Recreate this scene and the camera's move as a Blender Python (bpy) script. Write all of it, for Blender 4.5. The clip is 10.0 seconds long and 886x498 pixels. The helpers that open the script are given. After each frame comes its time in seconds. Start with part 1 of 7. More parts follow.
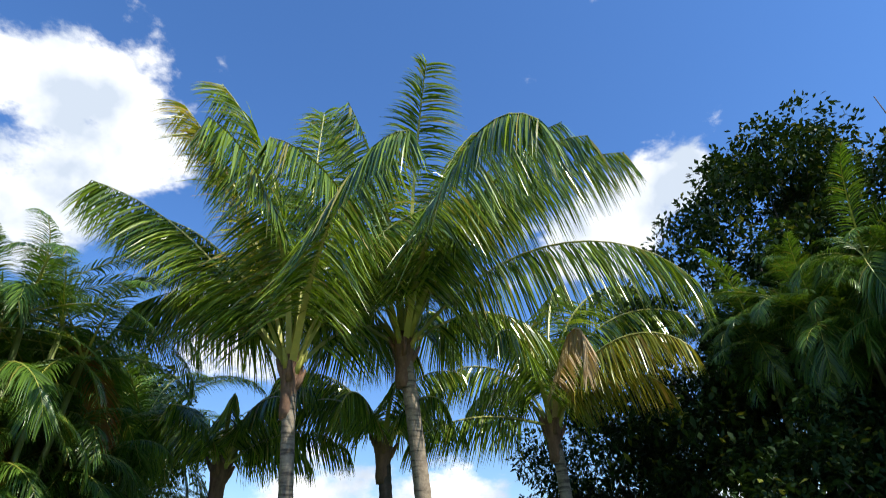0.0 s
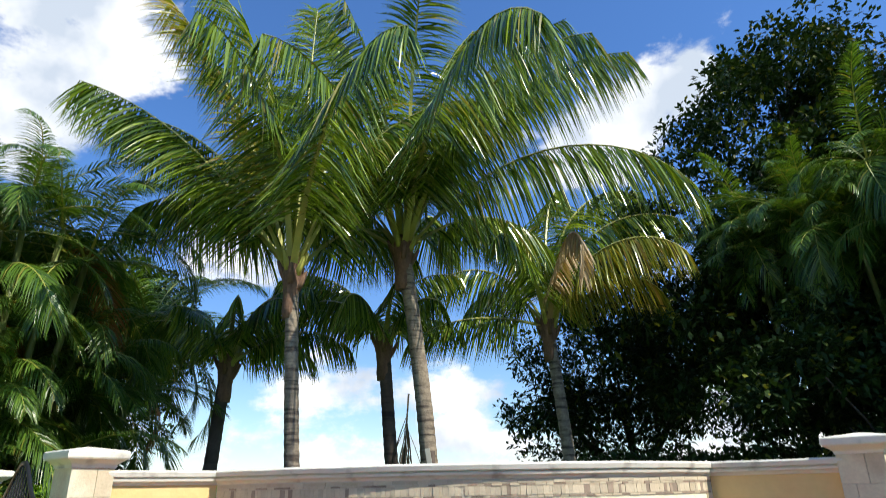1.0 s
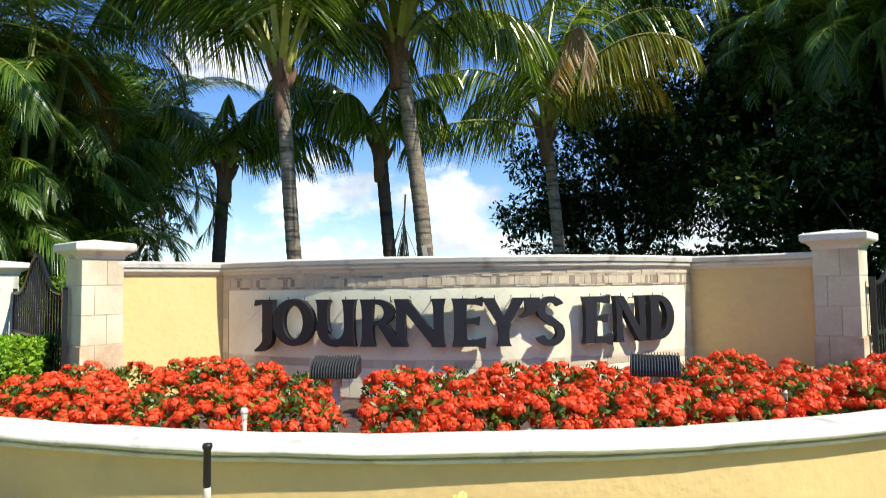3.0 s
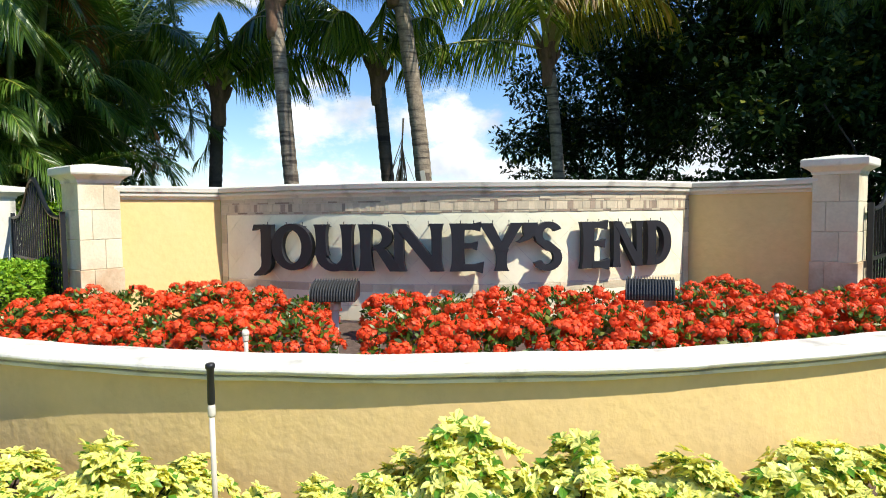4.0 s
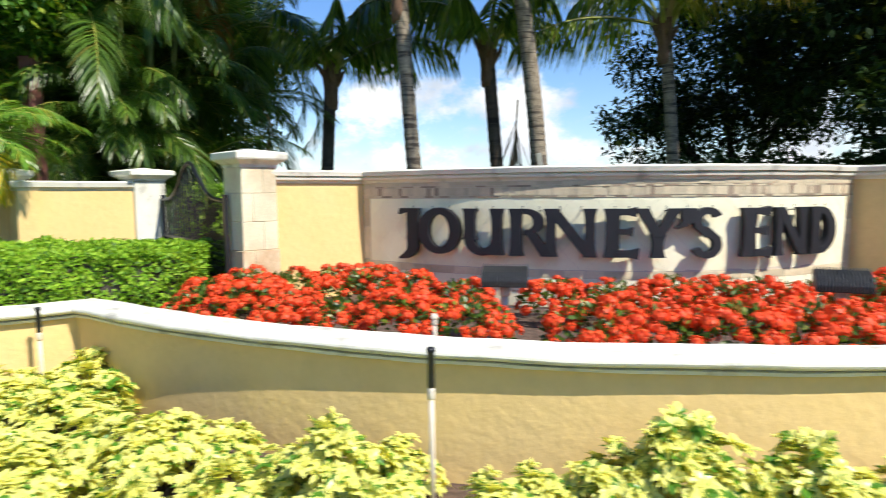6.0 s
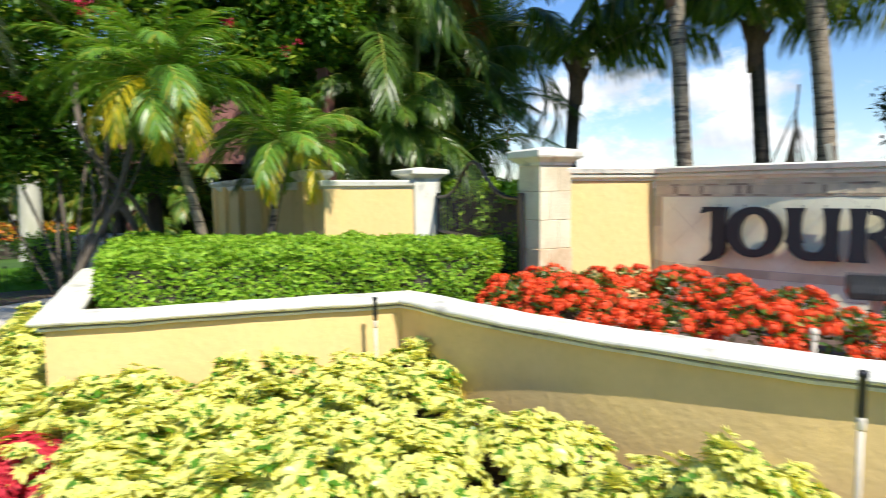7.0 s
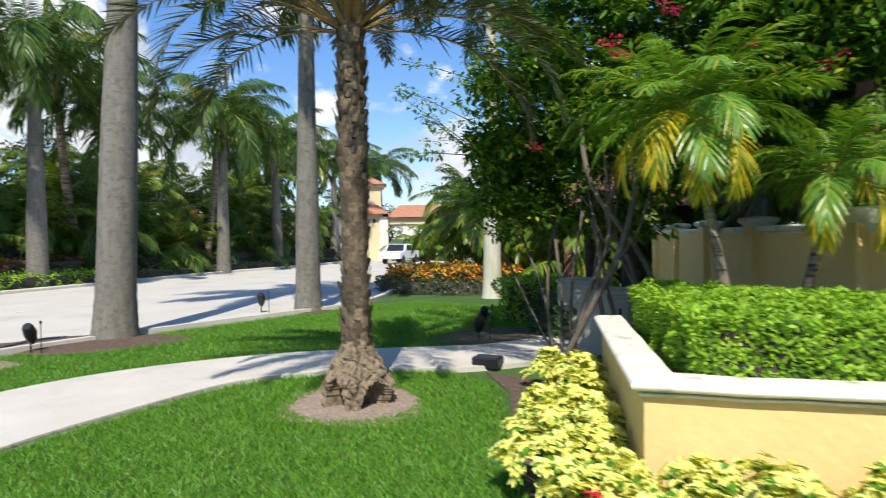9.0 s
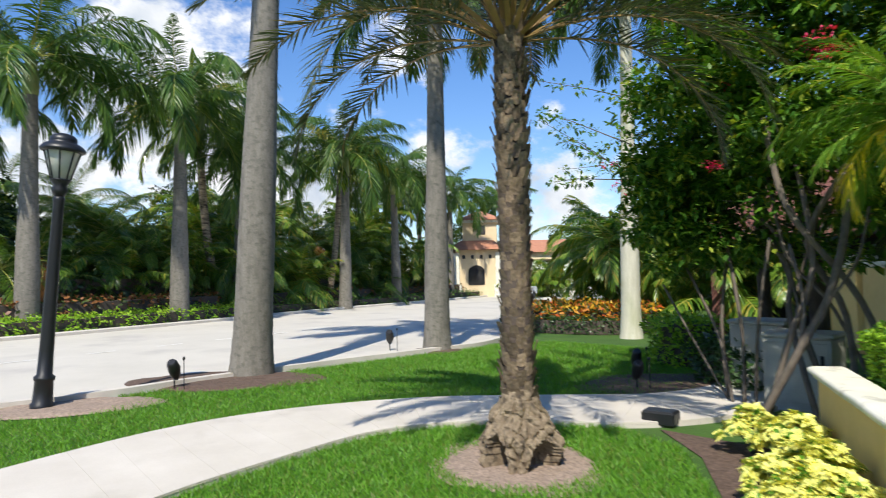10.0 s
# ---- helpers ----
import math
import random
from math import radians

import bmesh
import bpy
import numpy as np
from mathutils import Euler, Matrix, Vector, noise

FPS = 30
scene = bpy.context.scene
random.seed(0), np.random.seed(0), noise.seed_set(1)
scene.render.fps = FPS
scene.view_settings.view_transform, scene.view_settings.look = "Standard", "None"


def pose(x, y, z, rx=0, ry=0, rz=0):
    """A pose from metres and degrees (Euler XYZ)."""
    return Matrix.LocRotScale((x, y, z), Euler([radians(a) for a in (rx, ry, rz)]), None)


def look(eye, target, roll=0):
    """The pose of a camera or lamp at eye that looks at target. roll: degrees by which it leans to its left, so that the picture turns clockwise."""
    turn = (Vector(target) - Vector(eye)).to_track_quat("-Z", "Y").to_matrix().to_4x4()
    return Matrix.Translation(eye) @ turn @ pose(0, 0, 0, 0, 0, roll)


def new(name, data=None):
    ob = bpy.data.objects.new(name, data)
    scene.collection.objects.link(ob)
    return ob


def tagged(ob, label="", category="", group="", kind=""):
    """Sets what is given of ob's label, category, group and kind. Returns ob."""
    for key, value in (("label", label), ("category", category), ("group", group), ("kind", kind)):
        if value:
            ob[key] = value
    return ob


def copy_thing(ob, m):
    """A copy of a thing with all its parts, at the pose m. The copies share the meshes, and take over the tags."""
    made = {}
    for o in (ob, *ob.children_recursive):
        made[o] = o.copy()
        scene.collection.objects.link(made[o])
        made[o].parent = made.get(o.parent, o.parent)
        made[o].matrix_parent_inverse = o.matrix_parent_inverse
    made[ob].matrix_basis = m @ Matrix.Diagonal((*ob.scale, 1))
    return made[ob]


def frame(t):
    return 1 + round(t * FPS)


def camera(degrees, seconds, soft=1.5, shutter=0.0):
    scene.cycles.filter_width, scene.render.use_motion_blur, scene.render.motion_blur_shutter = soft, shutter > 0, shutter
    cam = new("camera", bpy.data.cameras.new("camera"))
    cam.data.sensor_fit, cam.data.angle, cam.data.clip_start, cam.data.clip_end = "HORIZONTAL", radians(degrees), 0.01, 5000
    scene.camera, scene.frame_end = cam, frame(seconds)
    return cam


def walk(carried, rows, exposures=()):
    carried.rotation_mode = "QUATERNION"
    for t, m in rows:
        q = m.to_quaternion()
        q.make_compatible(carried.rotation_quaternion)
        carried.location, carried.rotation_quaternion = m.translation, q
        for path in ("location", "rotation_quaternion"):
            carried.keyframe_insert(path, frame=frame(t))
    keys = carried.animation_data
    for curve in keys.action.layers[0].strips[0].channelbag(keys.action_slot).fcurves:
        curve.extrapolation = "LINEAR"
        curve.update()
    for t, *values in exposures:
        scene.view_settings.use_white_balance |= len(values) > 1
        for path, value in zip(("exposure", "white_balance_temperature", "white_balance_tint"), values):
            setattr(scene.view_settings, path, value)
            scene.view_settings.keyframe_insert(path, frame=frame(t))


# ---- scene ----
cam = camera(70.7, 10.0, soft=0.8, shutter=0.4)
PATH = [
    (0, (-0.596, 0.255, 1.5), (-0.546, 1.997, 2.482), -1.1),
    (0.5, (-0.61, 0.27, 1.472), (-0.554, 2.077, 2.329), -1.1),
    (1, (-0.61, 0.275, 1.44), (-0.555, 2.141, 2.156), -1.05),
    (1.5, (-0.595, 0.29, 1.417), (-0.545, 2.206, 1.989), -1.0),
    (2, (-0.578, 0.3, 1.407), (-0.53, 2.255, 1.828), -0.9),
    (2.5, (-0.569, 0.312, 1.392), (-0.52, 2.293, 1.663), -0.8),
    (3, (-0.565, 0.32, 1.39), (-0.514, 2.316, 1.505), -0.75),
    (4.5, (-0.556, 0.338, 1.373), (-0.504, 2.331, 1.209), -0.6),
    (5, (-0.591, 0.348, 1.366), (-0.541, 2.340, 1.199), -0.5),
    (5.2, (-0.647, 0.349, 1.377), (-0.6, 2.341, 1.205), -0.5),
    (6.4, (-1.513, 0.295, 1.427), (-1.896, 2.249, 1.236), -0.5),
    (6.5, (-1.598, 0.283, 1.431), (-2.039, 2.225, 1.237), -0.55),
    (7, (-2.0, 0.25, 1.44), (-2.762, 2.089, 1.252), -0.6),
    (7.5, (-2.372, 0.180, 1.45), (-3.45, 1.856, 1.277), -0.65),
    (8, (-2.748, 0.128, 1.474), (-4.088, 1.605, 1.326), -0.8),
    (8.5, (-3.111, 0.073, 1.475), (-4.647, 1.351, 1.377), -0.9),
    (9, (-3.495, 0.035, 1.476), (-5.164, 1.136, 1.440), -1.0),
    (9.5, (-3.936, 0.02, 1.468), (-5.701, 0.96, 1.492), -1.1),
    (10, (-4.327, -0.021, 1.47), (-6.16, 0.774, 1.556), -1.2),
]
walk(cam, [(t, look(eye, aim, roll)) for t, eye, aim, roll in PATH], exposures=((0.0, 0.45), (1.5, 0.36), (3.0, 0.4), (7.0, 0.4), (9.0, 0.25), (10.0, 0.25)))

# world, sun and sky -----------------------------------------------------------------------
SUN_AZ, SUN_EL = (0.812, -0.583), 50.0


def sky():
    w = bpy.data.worlds.new("sky")
    scene.world = w
    w.use_nodes = True
    nt = w.node_tree
    nt.nodes.clear()
    N, L = nt.nodes.new, nt.links.new
    out, bg = N("ShaderNodeOutputWorld"), N("ShaderNodeBackground")
    st = N("ShaderNodeTexSky")
    st.sky_type, st.sun_disc = "NISHITA", False
    st.sun_elevation, st.sun_rotation = radians(SUN_EL), math.atan2(SUN_AZ[0], SUN_AZ[1])
    st.air_density, st.dust_density, st.ozone_density, st.altitude = 1.0, 0.3, 3.0, 0.0
    sc = N("ShaderNodeVectorMath")
    sc.operation = "SCALE"
    sc.inputs["Scale"].default_value = 0.126
    L(st.outputs[0], sc.inputs[0])
    deep = N("ShaderNodeMix")
    deep.data_type, deep.blend_type = "RGBA", "MULTIPLY"
    deep.inputs[0].default_value = 1.0
    deep.inputs[7].default_value = (0.63, 0.95, 1.31, 1)
    L(sc.outputs[0], deep.inputs[6])
    tc = N("ShaderNodeTexCoord")

    def math_node(op, a, b=None, clamp=False):
        m = N("ShaderNodeMath")
        m.operation, m.use_clamp = op, clamp
        for i, v in enumerate((a, b)):
            if v is None:
                continue
            if isinstance(v, (int, float)):
                m.inputs[i].default_value = v
            else:
                L(v, m.inputs[i])
        return m.outputs[0]

    def ramp(v, lo, hi):
        m = N("ShaderNodeMapRange")
        m.interpolation_type = "SMOOTHSTEP"
        L(v, m.inputs["Value"])
        m.inputs["From Min"].default_value, m.inputs["From Max"].default_value = lo, hi
        return m.outputs["Result"]

    nz = N("ShaderNodeTexNoise")
    nz.inputs["Scale"].default_value, nz.inputs["Detail"].default_value, nz.inputs["Roughness"].default_value = 5.0, 9.0, 0.6
    st2 = N("ShaderNodeMapping")
    st2.inputs["Scale"].default_value = (1.0, 1.0, 1.7)
    st2.inputs["Location"].default_value = (3.1, 0.4, 0.2)
    L(tc.outputs["Generated"], st2.inputs["Vector"])
    L(st2.outputs[0], nz.inputs["Vector"])
    puff = nz.outputs[0]
    sep = N("ShaderNodeSeparateXYZ")
    L(tc.outputs["Generated"], sep.inputs[0])
    L(ramp(sep.outputs[2], -0.15, 0.52), deep.inputs[0])
    # cumulus low over the horizon, thinning upwards
    low = math_node("SUBTRACT", 1.0, ramp(sep.outputs[2], 0.10, 0.38))
    cover = math_node("MULTIPLY", low, 0.15)
    # larger single clouds: azimuth from +y to the right, elevation, half width, all in degrees
    for az, el, half, weight in ((-37.5, 34.0, 12.0, 0.27), (-33.0, 42.0, 5.0, 0.16), (-28.0, 36.0, 6.0, 0.15), (19.0, 30.5, 7.0, 0.25), (25.5, 33.5, 5.0, 0.24), (-70.0, 22.0, 8.0, 0.15), (-60.0, 14.0, 7.0, 0.18), (-90.0, 18.0, 12.0, 0.22), (-18.0, 22.0, 7.0, 0.2)):
        d = Vector((math.sin(radians(az)) * math.cos(radians(el)), math.cos(radians(az)) * math.cos(radians(el)), math.sin(radians(el))))
        dp = N("ShaderNodeVectorMath")
        dp.operation = "DOT_PRODUCT"
        dp.inputs[1].default_value = d
        L(tc.outputs["Generated"], dp.inputs[0])
        b = ramp(dp.outputs["Value"], math.cos(radians(half)), math.cos(radians(half * 0.2)))
        cover = math_node("MAXIMUM", cover, math_node("MULTIPLY", b, weight))
    dens = ramp(math_node("ADD", puff, cover), 0.60, 0.725)
    # the clouds' own light and shade
    nz2 = N("ShaderNodeTexNoise")
    nz2.inputs["Scale"].default_value, nz2.inputs["Detail"].default_value = 7.0, 6.0
    L(tc.outputs["Generated"], nz2.inputs["Vector"])
    cr = N("ShaderNodeValToRGB")
    cr.color_ramp.elements[0].position, cr.color_ramp.elements[0].color = 0.38, (0.52, 0.59, 0.69, 1)
    cr.color_ramp.elements[1].position, cr.color_ramp.elements[1].color = 0.56, (0.93, 0.94, 0.95, 1)
    L(nz2.outputs[0], cr.inputs[0])
    mx = N("ShaderNodeMix")
    mx.data_type = "RGBA"
    L(dens, mx.inputs[0])
    L(deep.outputs[2], mx.inputs[6])
    L(cr.outputs[0], mx.inputs[7])
    L(mx.outputs[2], bg.inputs["Color"])
    bg.inputs["Strength"].default_value = 1.0
    L(bg.outputs[0], out.inputs["Surface"])


sky()
sun = new("sun", bpy.data.lights.new("sun", "SUN"))
sun.data.energy, sun.data.angle, sun.data.color = 5.0, radians(0.53), (1.0, 0.935, 0.81)
sun.matrix_world = look((0, 0, 30), (-SUN_AZ[0] * math.cos(radians(SUN_EL)), -SUN_AZ[1] * math.cos(radians(SUN_EL)), 30 - math.sin(radians(SUN_EL))))

# materials --------------------------------------------------------------------------------


def surface(name, c1, c2, scale=4.0, rough=0.8, bump=0.2, bump_scale=60.0, metal=0.0, fine=0.12, island=0.0, spread=0.0, stain=None, stain_at=(0.55, 0.75), stain_scale=1.3, grain=None, stain_grain=None):
    """A mottled surface: two colours by large noise, fine grain, relief, and stains with a shape of their own."""
    m = bpy.data.materials.new(name)
    m.use_nodes = True
    nt = m.node_tree
    N, L = nt.nodes.new, nt.links.new
    p = nt.nodes["Principled BSDF"]
    tc = N("ShaderNodeTexCoord")
    geo = N("ShaderNodeNewGeometry")
    pos = geo.outputs["Position"]
    a = N("ShaderNodeTexNoise")
    a.inputs["Scale"].default_value, a.inputs["Detail"].default_value, a.inputs["Roughness"].default_value = scale, 6.0, 0.6
    def stretched(k):
        if not k:
            return pos
        mp = N("ShaderNodeMapping")
        mp.inputs["Scale"].default_value = k
        L(pos, mp.inputs["Vector"])
        return mp.outputs[0]
    L(stretched(grain), a.inputs["Vector"])
    mix = N("ShaderNodeMix")
    mix.data_type = "RGBA"
    mix.inputs[6].default_value, mix.inputs[7].default_value = (*c1, 1), (*c2, 1)
    r = N("ShaderNodeMapRange")
    r.inputs["From Min"].default_value, r.inputs["From Max"].default_value = 0.3, 0.7
    L(a.outputs[0], r.inputs["Value"])
    L(r.outputs[0], mix.inputs[0])
    col = mix.outputs[2]
    b = N("ShaderNodeTexNoise")
    b.inputs["Scale"].default_value, b.inputs["Detail"].default_value = bump_scale, 8.0
    L(pos, b.inputs["Vector"])
    if stain:
        s = N("ShaderNodeTexNoise")
        s.inputs["Scale"].default_value, s.inputs["Detail"].default_value = stain_scale, 7.0
        L(stretched(stain_grain), s.inputs["Vector"])
        sr = N("ShaderNodeMapRange")
        sr.inputs["From Min"].default_value, sr.inputs["From Max"].default_value = stain_at
        L(s.outputs[0], sr.inputs["Value"])
        sm = N("ShaderNodeMix")
        sm.data_type = "RGBA"
        sm.inputs[7].default_value = (*stain, 1)
        L(sr.outputs[0], sm.inputs[0])
        L(col, sm.inputs[6])
        col = sm.outputs[2]
    hsv = N("ShaderNodeHueSaturation")
    g = N("ShaderNodeMapRange")
    g.inputs["To Min"].default_value, g.inputs["To Max"].default_value = 1 - fine, 1 + fine
    L(b.outputs[0], g.inputs["Value"])
    val = g.outputs[0]
    for amount, source in ((island, geo.outputs["Random Per Island"]), (spread, None)):
        if amount:
            if source is None:
                source = N("ShaderNodeObjectInfo").outputs["Random"]
            k = N("ShaderNodeMapRange")
            k.inputs["To Min"].default_value, k.inputs["To Max"].default_value = 1 - amount, 1 + amount
            L(source, k.inputs["Value"])
            mu = N("ShaderNodeMath")
            mu.operation = "MULTIPLY"
            L(val, mu.inputs[0])
            L(k.outputs[0], mu.inputs[1])
            val = mu.outputs[0]
    L(val, hsv.inputs["Value"])
    L(col, hsv.inputs["Color"])
    L(hsv.outputs[0], p.inputs["Base Color"])
    p.inputs["Roughness"].default_value, p.inputs["Metallic"].default_value = rough, metal
    if bump:
        bp = N("ShaderNodeBump")
        bp.inputs["Strength"].default_value, bp.inputs["Distance"].default_value = bump, 0.01
        L(b.outputs[0], bp.inputs["Height"])
        L(bp.outputs[0], p.inputs["Normal"])
    return m


def foliage(name, c1, c2, rough=0.45, through_light=0.35, tip=None, tip_share=0.15, rim=None, rim_at=(0.18, 0.34), vary=0.35, shine=0.5):
    """Leaves: a colour per leaf between c1 and c2, some in tip's colour, a paler or darker rim, light that shines through."""
    m = bpy.data.materials.new(name)
    m.use_nodes = True
    nt = m.node_tree
    N, L = nt.nodes.new, nt.links.new
    p, out = nt.nodes["Principled BSDF"], nt.nodes["Material Output"]
    geo = N("ShaderNodeNewGeometry")
    rnd = geo.outputs["Random Per Island"]
    mix = N("ShaderNodeMix")
    mix.data_type = "RGBA"
    mix.inputs[6].default_value, mix.inputs[7].default_value = (*c1, 1), (*c2, 1)
    L(rnd, mix.inputs[0])
    col = mix.outputs[2]
    ns = N("ShaderNodeTexNoise")
    ns.inputs["Scale"].default_value, ns.inputs["Detail"].default_value = 45.0, 3.0
    L(geo.outputs["Position"], ns.inputs["Vector"])
    if rim:
        tc = N("ShaderNodeTexCoord")
        sep = N("ShaderNodeSeparateXYZ")
        L(tc.outputs["UV"], sep.inputs[0])
        off = N("ShaderNodeMath")
        off.operation = "SUBTRACT"
        L(sep.outputs[0], off.inputs[0])
        off.inputs[1].default_value = 0.5
        ab = N("ShaderNodeMath")
        ab.operation = "ABSOLUTE"
        L(off.outputs[0], ab.inputs[0])
        wob = N("ShaderNodeMath")
        wob.operation = "MULTIPLY_ADD"
        L(ns.outputs[0], wob.inputs[0])
        wob.inputs[1].default_value = 0.5
        L(ab.outputs[0], wob.inputs[2])
        sh = N("ShaderNodeMath")
        sh.operation = "SUBTRACT"
        L(wob.outputs[0], sh.inputs[0])
        sh.inputs[1].default_value = 0.25
        rr = N("ShaderNodeMapRange")
        rr.inputs["From Min"].default_value, rr.inputs["From Max"].default_value = rim_at
        L(sh.outputs[0], rr.inputs["Value"])
        rm = N("ShaderNodeMix")
        rm.data_type = "RGBA"
        rm.inputs[7].default_value = (*rim, 1)
        L(rr.outputs[0], rm.inputs[0])
        L(col, rm.inputs[6])
        col = rm.outputs[2]
    if tip:
        th = N("ShaderNodeMath")
        th.operation = "FRACT"
        k7 = N("ShaderNodeMath")
        k7.operation = "MULTIPLY"
        k7.inputs[1].default_value = 7.31
        L(rnd, k7.inputs[0])
        L(k7.outputs[0], th.inputs[0])
        lt = N("ShaderNodeMath")
        lt.operation = "LESS_THAN"
        lt.inputs[1].default_value = tip_share
        L(th.outputs[0], lt.inputs[0])
        tm = N("ShaderNodeMix")
        tm.data_type = "RGBA"
        tm.inputs[7].default_value = (*tip, 1)
        L(lt.outputs[0], tm.inputs[0])
        L(col, tm.inputs[6])
        col = tm.outputs[2]
    hsv = N("ShaderNodeHueSaturation")
    k = N("ShaderNodeMapRange")
    k.inputs["To Min"].default_value, k.inputs["To Max"].default_value = 1 - vary, 1 + vary
    L(ns.outputs[0], k.inputs["Value"])
    L(k.outputs[0], hsv.inputs["Value"])
    L(col, hsv.inputs["Color"])
    L(hsv.outputs[0], p.inputs["Base Color"])
    p.inputs["Roughness"].default_value = rough
    p.inputs["Specular IOR Level"].default_value = shine
    tr = N("ShaderNodeBsdfTranslucent")
    warm = N("ShaderNodeMix")
    warm.data_type, warm.blend_type = "RGBA", "MULTIPLY"
    warm.inputs[0].default_value = 1.0
    warm.inputs[7].default_value = (1.25, 1.15, 0.45, 1)
    L(hsv.outputs[0], warm.inputs[6])
    L(warm.outputs[2], tr.inputs["Color"])
    ms = N("ShaderNodeMixShader")
    ms.inputs[0].default_value = through_light
    L(p.outputs[0], ms.inputs[1])
    L(tr.outputs[0], ms.inputs[2])
    L(ms.outputs[0], out.inputs["Surface"])
    return m


STUCCO = surface("yellow stucco", (0.795, 0.572, 0.235), (0.81, 0.592, 0.265), 2.0, 0.9, 0.55, 17.0, fine=0.07, stain=(0.62, 0.44, 0.18), stain_at=(0.58, 0.85))
CAPSTONE = surface("white cast stone", (0.79, 0.78, 0.68), (0.70, 0.68, 0.57), 3.0, 0.8, 0.2, 70.0, fine=0.07, stain=(0.30, 0.28, 0.24), stain_at=(0.56, 0.78), stain_scale=6.0)
BLOCKSTONE = surface("coral stone block", (0.77, 0.72, 0.53), (0.68, 0.60, 0.41), 2.5, 0.85, 0.35, 50.0, fine=0.14, spread=0.07, stain=(0.48, 0.33, 0.19), stain_at=(0.54, 0.85), stain_scale=2.2)
RUSTSTONE = surface("rust-stained coral stone block", (0.72, 0.62, 0.43), (0.60, 0.46, 0.28), 3.0, 0.85, 0.4, 50.0, fine=0.16, spread=0.07, stain=(0.42, 0.24, 0.11), stain_at=(0.44, 0.70), stain_scale=3.0)
MORTAR = surface("pale mortar", (0.68, 0.61, 0.49), (0.60, 0.52, 0.41), 5.0, 0.95, 0.3, 80.0)
TILE = surface("cream travertine tile", (0.93, 0.90, 0.67), (0.89, 0.83, 0.57), 3.0, 0.6, 0.12, 40.0, fine=0.05, spread=0.03, stain=(0.68, 0.53, 0.35), stain_at=(0.56, 0.9), stain_scale=3.0)
BORDER = surface("brown travertine border", (0.72, 0.63, 0.43), (0.60, 0.50, 0.32), 6.0, 0.7, 0.2, 60.0, spread=0.18)
FRIEZE = surface("tumbled stone", (0.66, 0.57, 0.40), (0.56, 0.47, 0.32), 9.0, 0.75, 0.25, 60.0, spread=0.14)
DASH = surface("dark tumbled stone", (0.40, 0.31, 0.22), (0.30, 0.23, 0.165), 9.0, 0.75, 0.25, 60.0, spread=0.2)
PALE_BARK = surface("whitish lichened palm trunk", (0.62, 0.60, 0.50), (0.46, 0.45, 0.35), 3.0, 0.9, 0.3, 40.0, fine=0.15, grain=(4.0, 4.0, 0.5), stain=(0.36, 0.38, 0.22), stain_at=(0.52, 0.8), stain_scale=1.0, stain_grain=(2.0, 2.0, 0.9))
DUSTY = surface("dusty black metal", (0.045, 0.048, 0.048), (0.07, 0.07, 0.068), 9.0, 0.55, 0.05, 80.0, fine=0.2)
BLACK = surface("black painted metal", (0.010, 0.011, 0.014), (0.016, 0.017, 0.020), 6.0, 0.42, 0.05, 120.0, fine=0.2)
LETTER = surface("dark letter paint", (0.007, 0.008, 0.012), (0.012, 0.013, 0.020), 5.0, 0.62, 0.08, 90.0, fine=0.25)
MULCH = surface("brown bark mulch", (0.065, 0.041, 0.029), (0.15, 0.10, 0.075), 22.0, 0.95, 0.9, 38.0, fine=0.5)
DRYMULCH = surface("dry pale mulch", (0.38, 0.29, 0.23), (0.20, 0.15, 0.115), 26.0, 0.95, 0.9, 38.0, fine=0.4)
CONCRETE = surface("pale concrete", (0.62, 0.58, 0.52), (0.53, 0.49, 0.43), 1.6, 0.9, 0.15, 90.0, fine=0.08, stain=(0.36, 0.33, 0.28), stain_at=(0.58, 0.9))
ASPHALT = surface("sun-bleached road", (0.58, 0.55, 0.49), (0.51, 0.485, 0.43), 0.7, 0.92, 0.2, 110.0, fine=0.12, stain=(0.33, 0.31, 0.30), stain_at=(0.55, 0.9), stain_scale=0.5)
DIRT = surface("black grime", (0.15, 0.135, 0.11), (0.55, 0.51, 0.44), 7.0, 0.95, 0.3, 60.0, fine=0.3)
PAINT = surface("white road paint", (0.75, 0.74, 0.70), (0.62, 0.60, 0.56), 5.0, 0.8, 0.1, 90.0)
LAWN = surface("mown lawn", (0.034, 0.090, 0.010), (0.059, 0.131, 0.015), 1.2, 0.9, 0.8, 30.0, fine=0.35)
PALM_BARK = surface("grey-brown palm bark", (0.37, 0.31, 0.225), (0.16, 0.125, 0.09), 9.0, 0.9, 1.0, 30.0, fine=0.3, grain=(1, 1, 1.6), stain=(0.075, 0.058, 0.045), stain_at=(0.51, 0.63), stain_scale=1.0, stain_grain=(2.5, 2.5, 24.0))
ROYAL_BARK = surface("smooth grey palm trunk", (0.215, 0.20, 0.17), (0.135, 0.125, 0.105), 3.0, 0.85, 0.5, 40.0, fine=0.3, grain=(3.5, 3.5, 0.9), stain=(0.105, 0.102, 0.082), stain_at=(0.50, 0.72), stain_scale=1.0, stain_grain=(9.0, 9.0, 14.0))
BOOT = surface("cut palm boots", (0.29, 0.215, 0.14), (0.11, 0.08, 0.052), 12.0, 0.95, 0.9, 35.0, fine=0.4, island=0.5)
FIBRE = surface("red-brown palm fibre", (0.25, 0.145, 0.09), (0.12, 0.07, 0.048), 14.0, 0.95, 0.7, 30.0, fine=0.35, grain=(1.0, 1.0, 0.3))
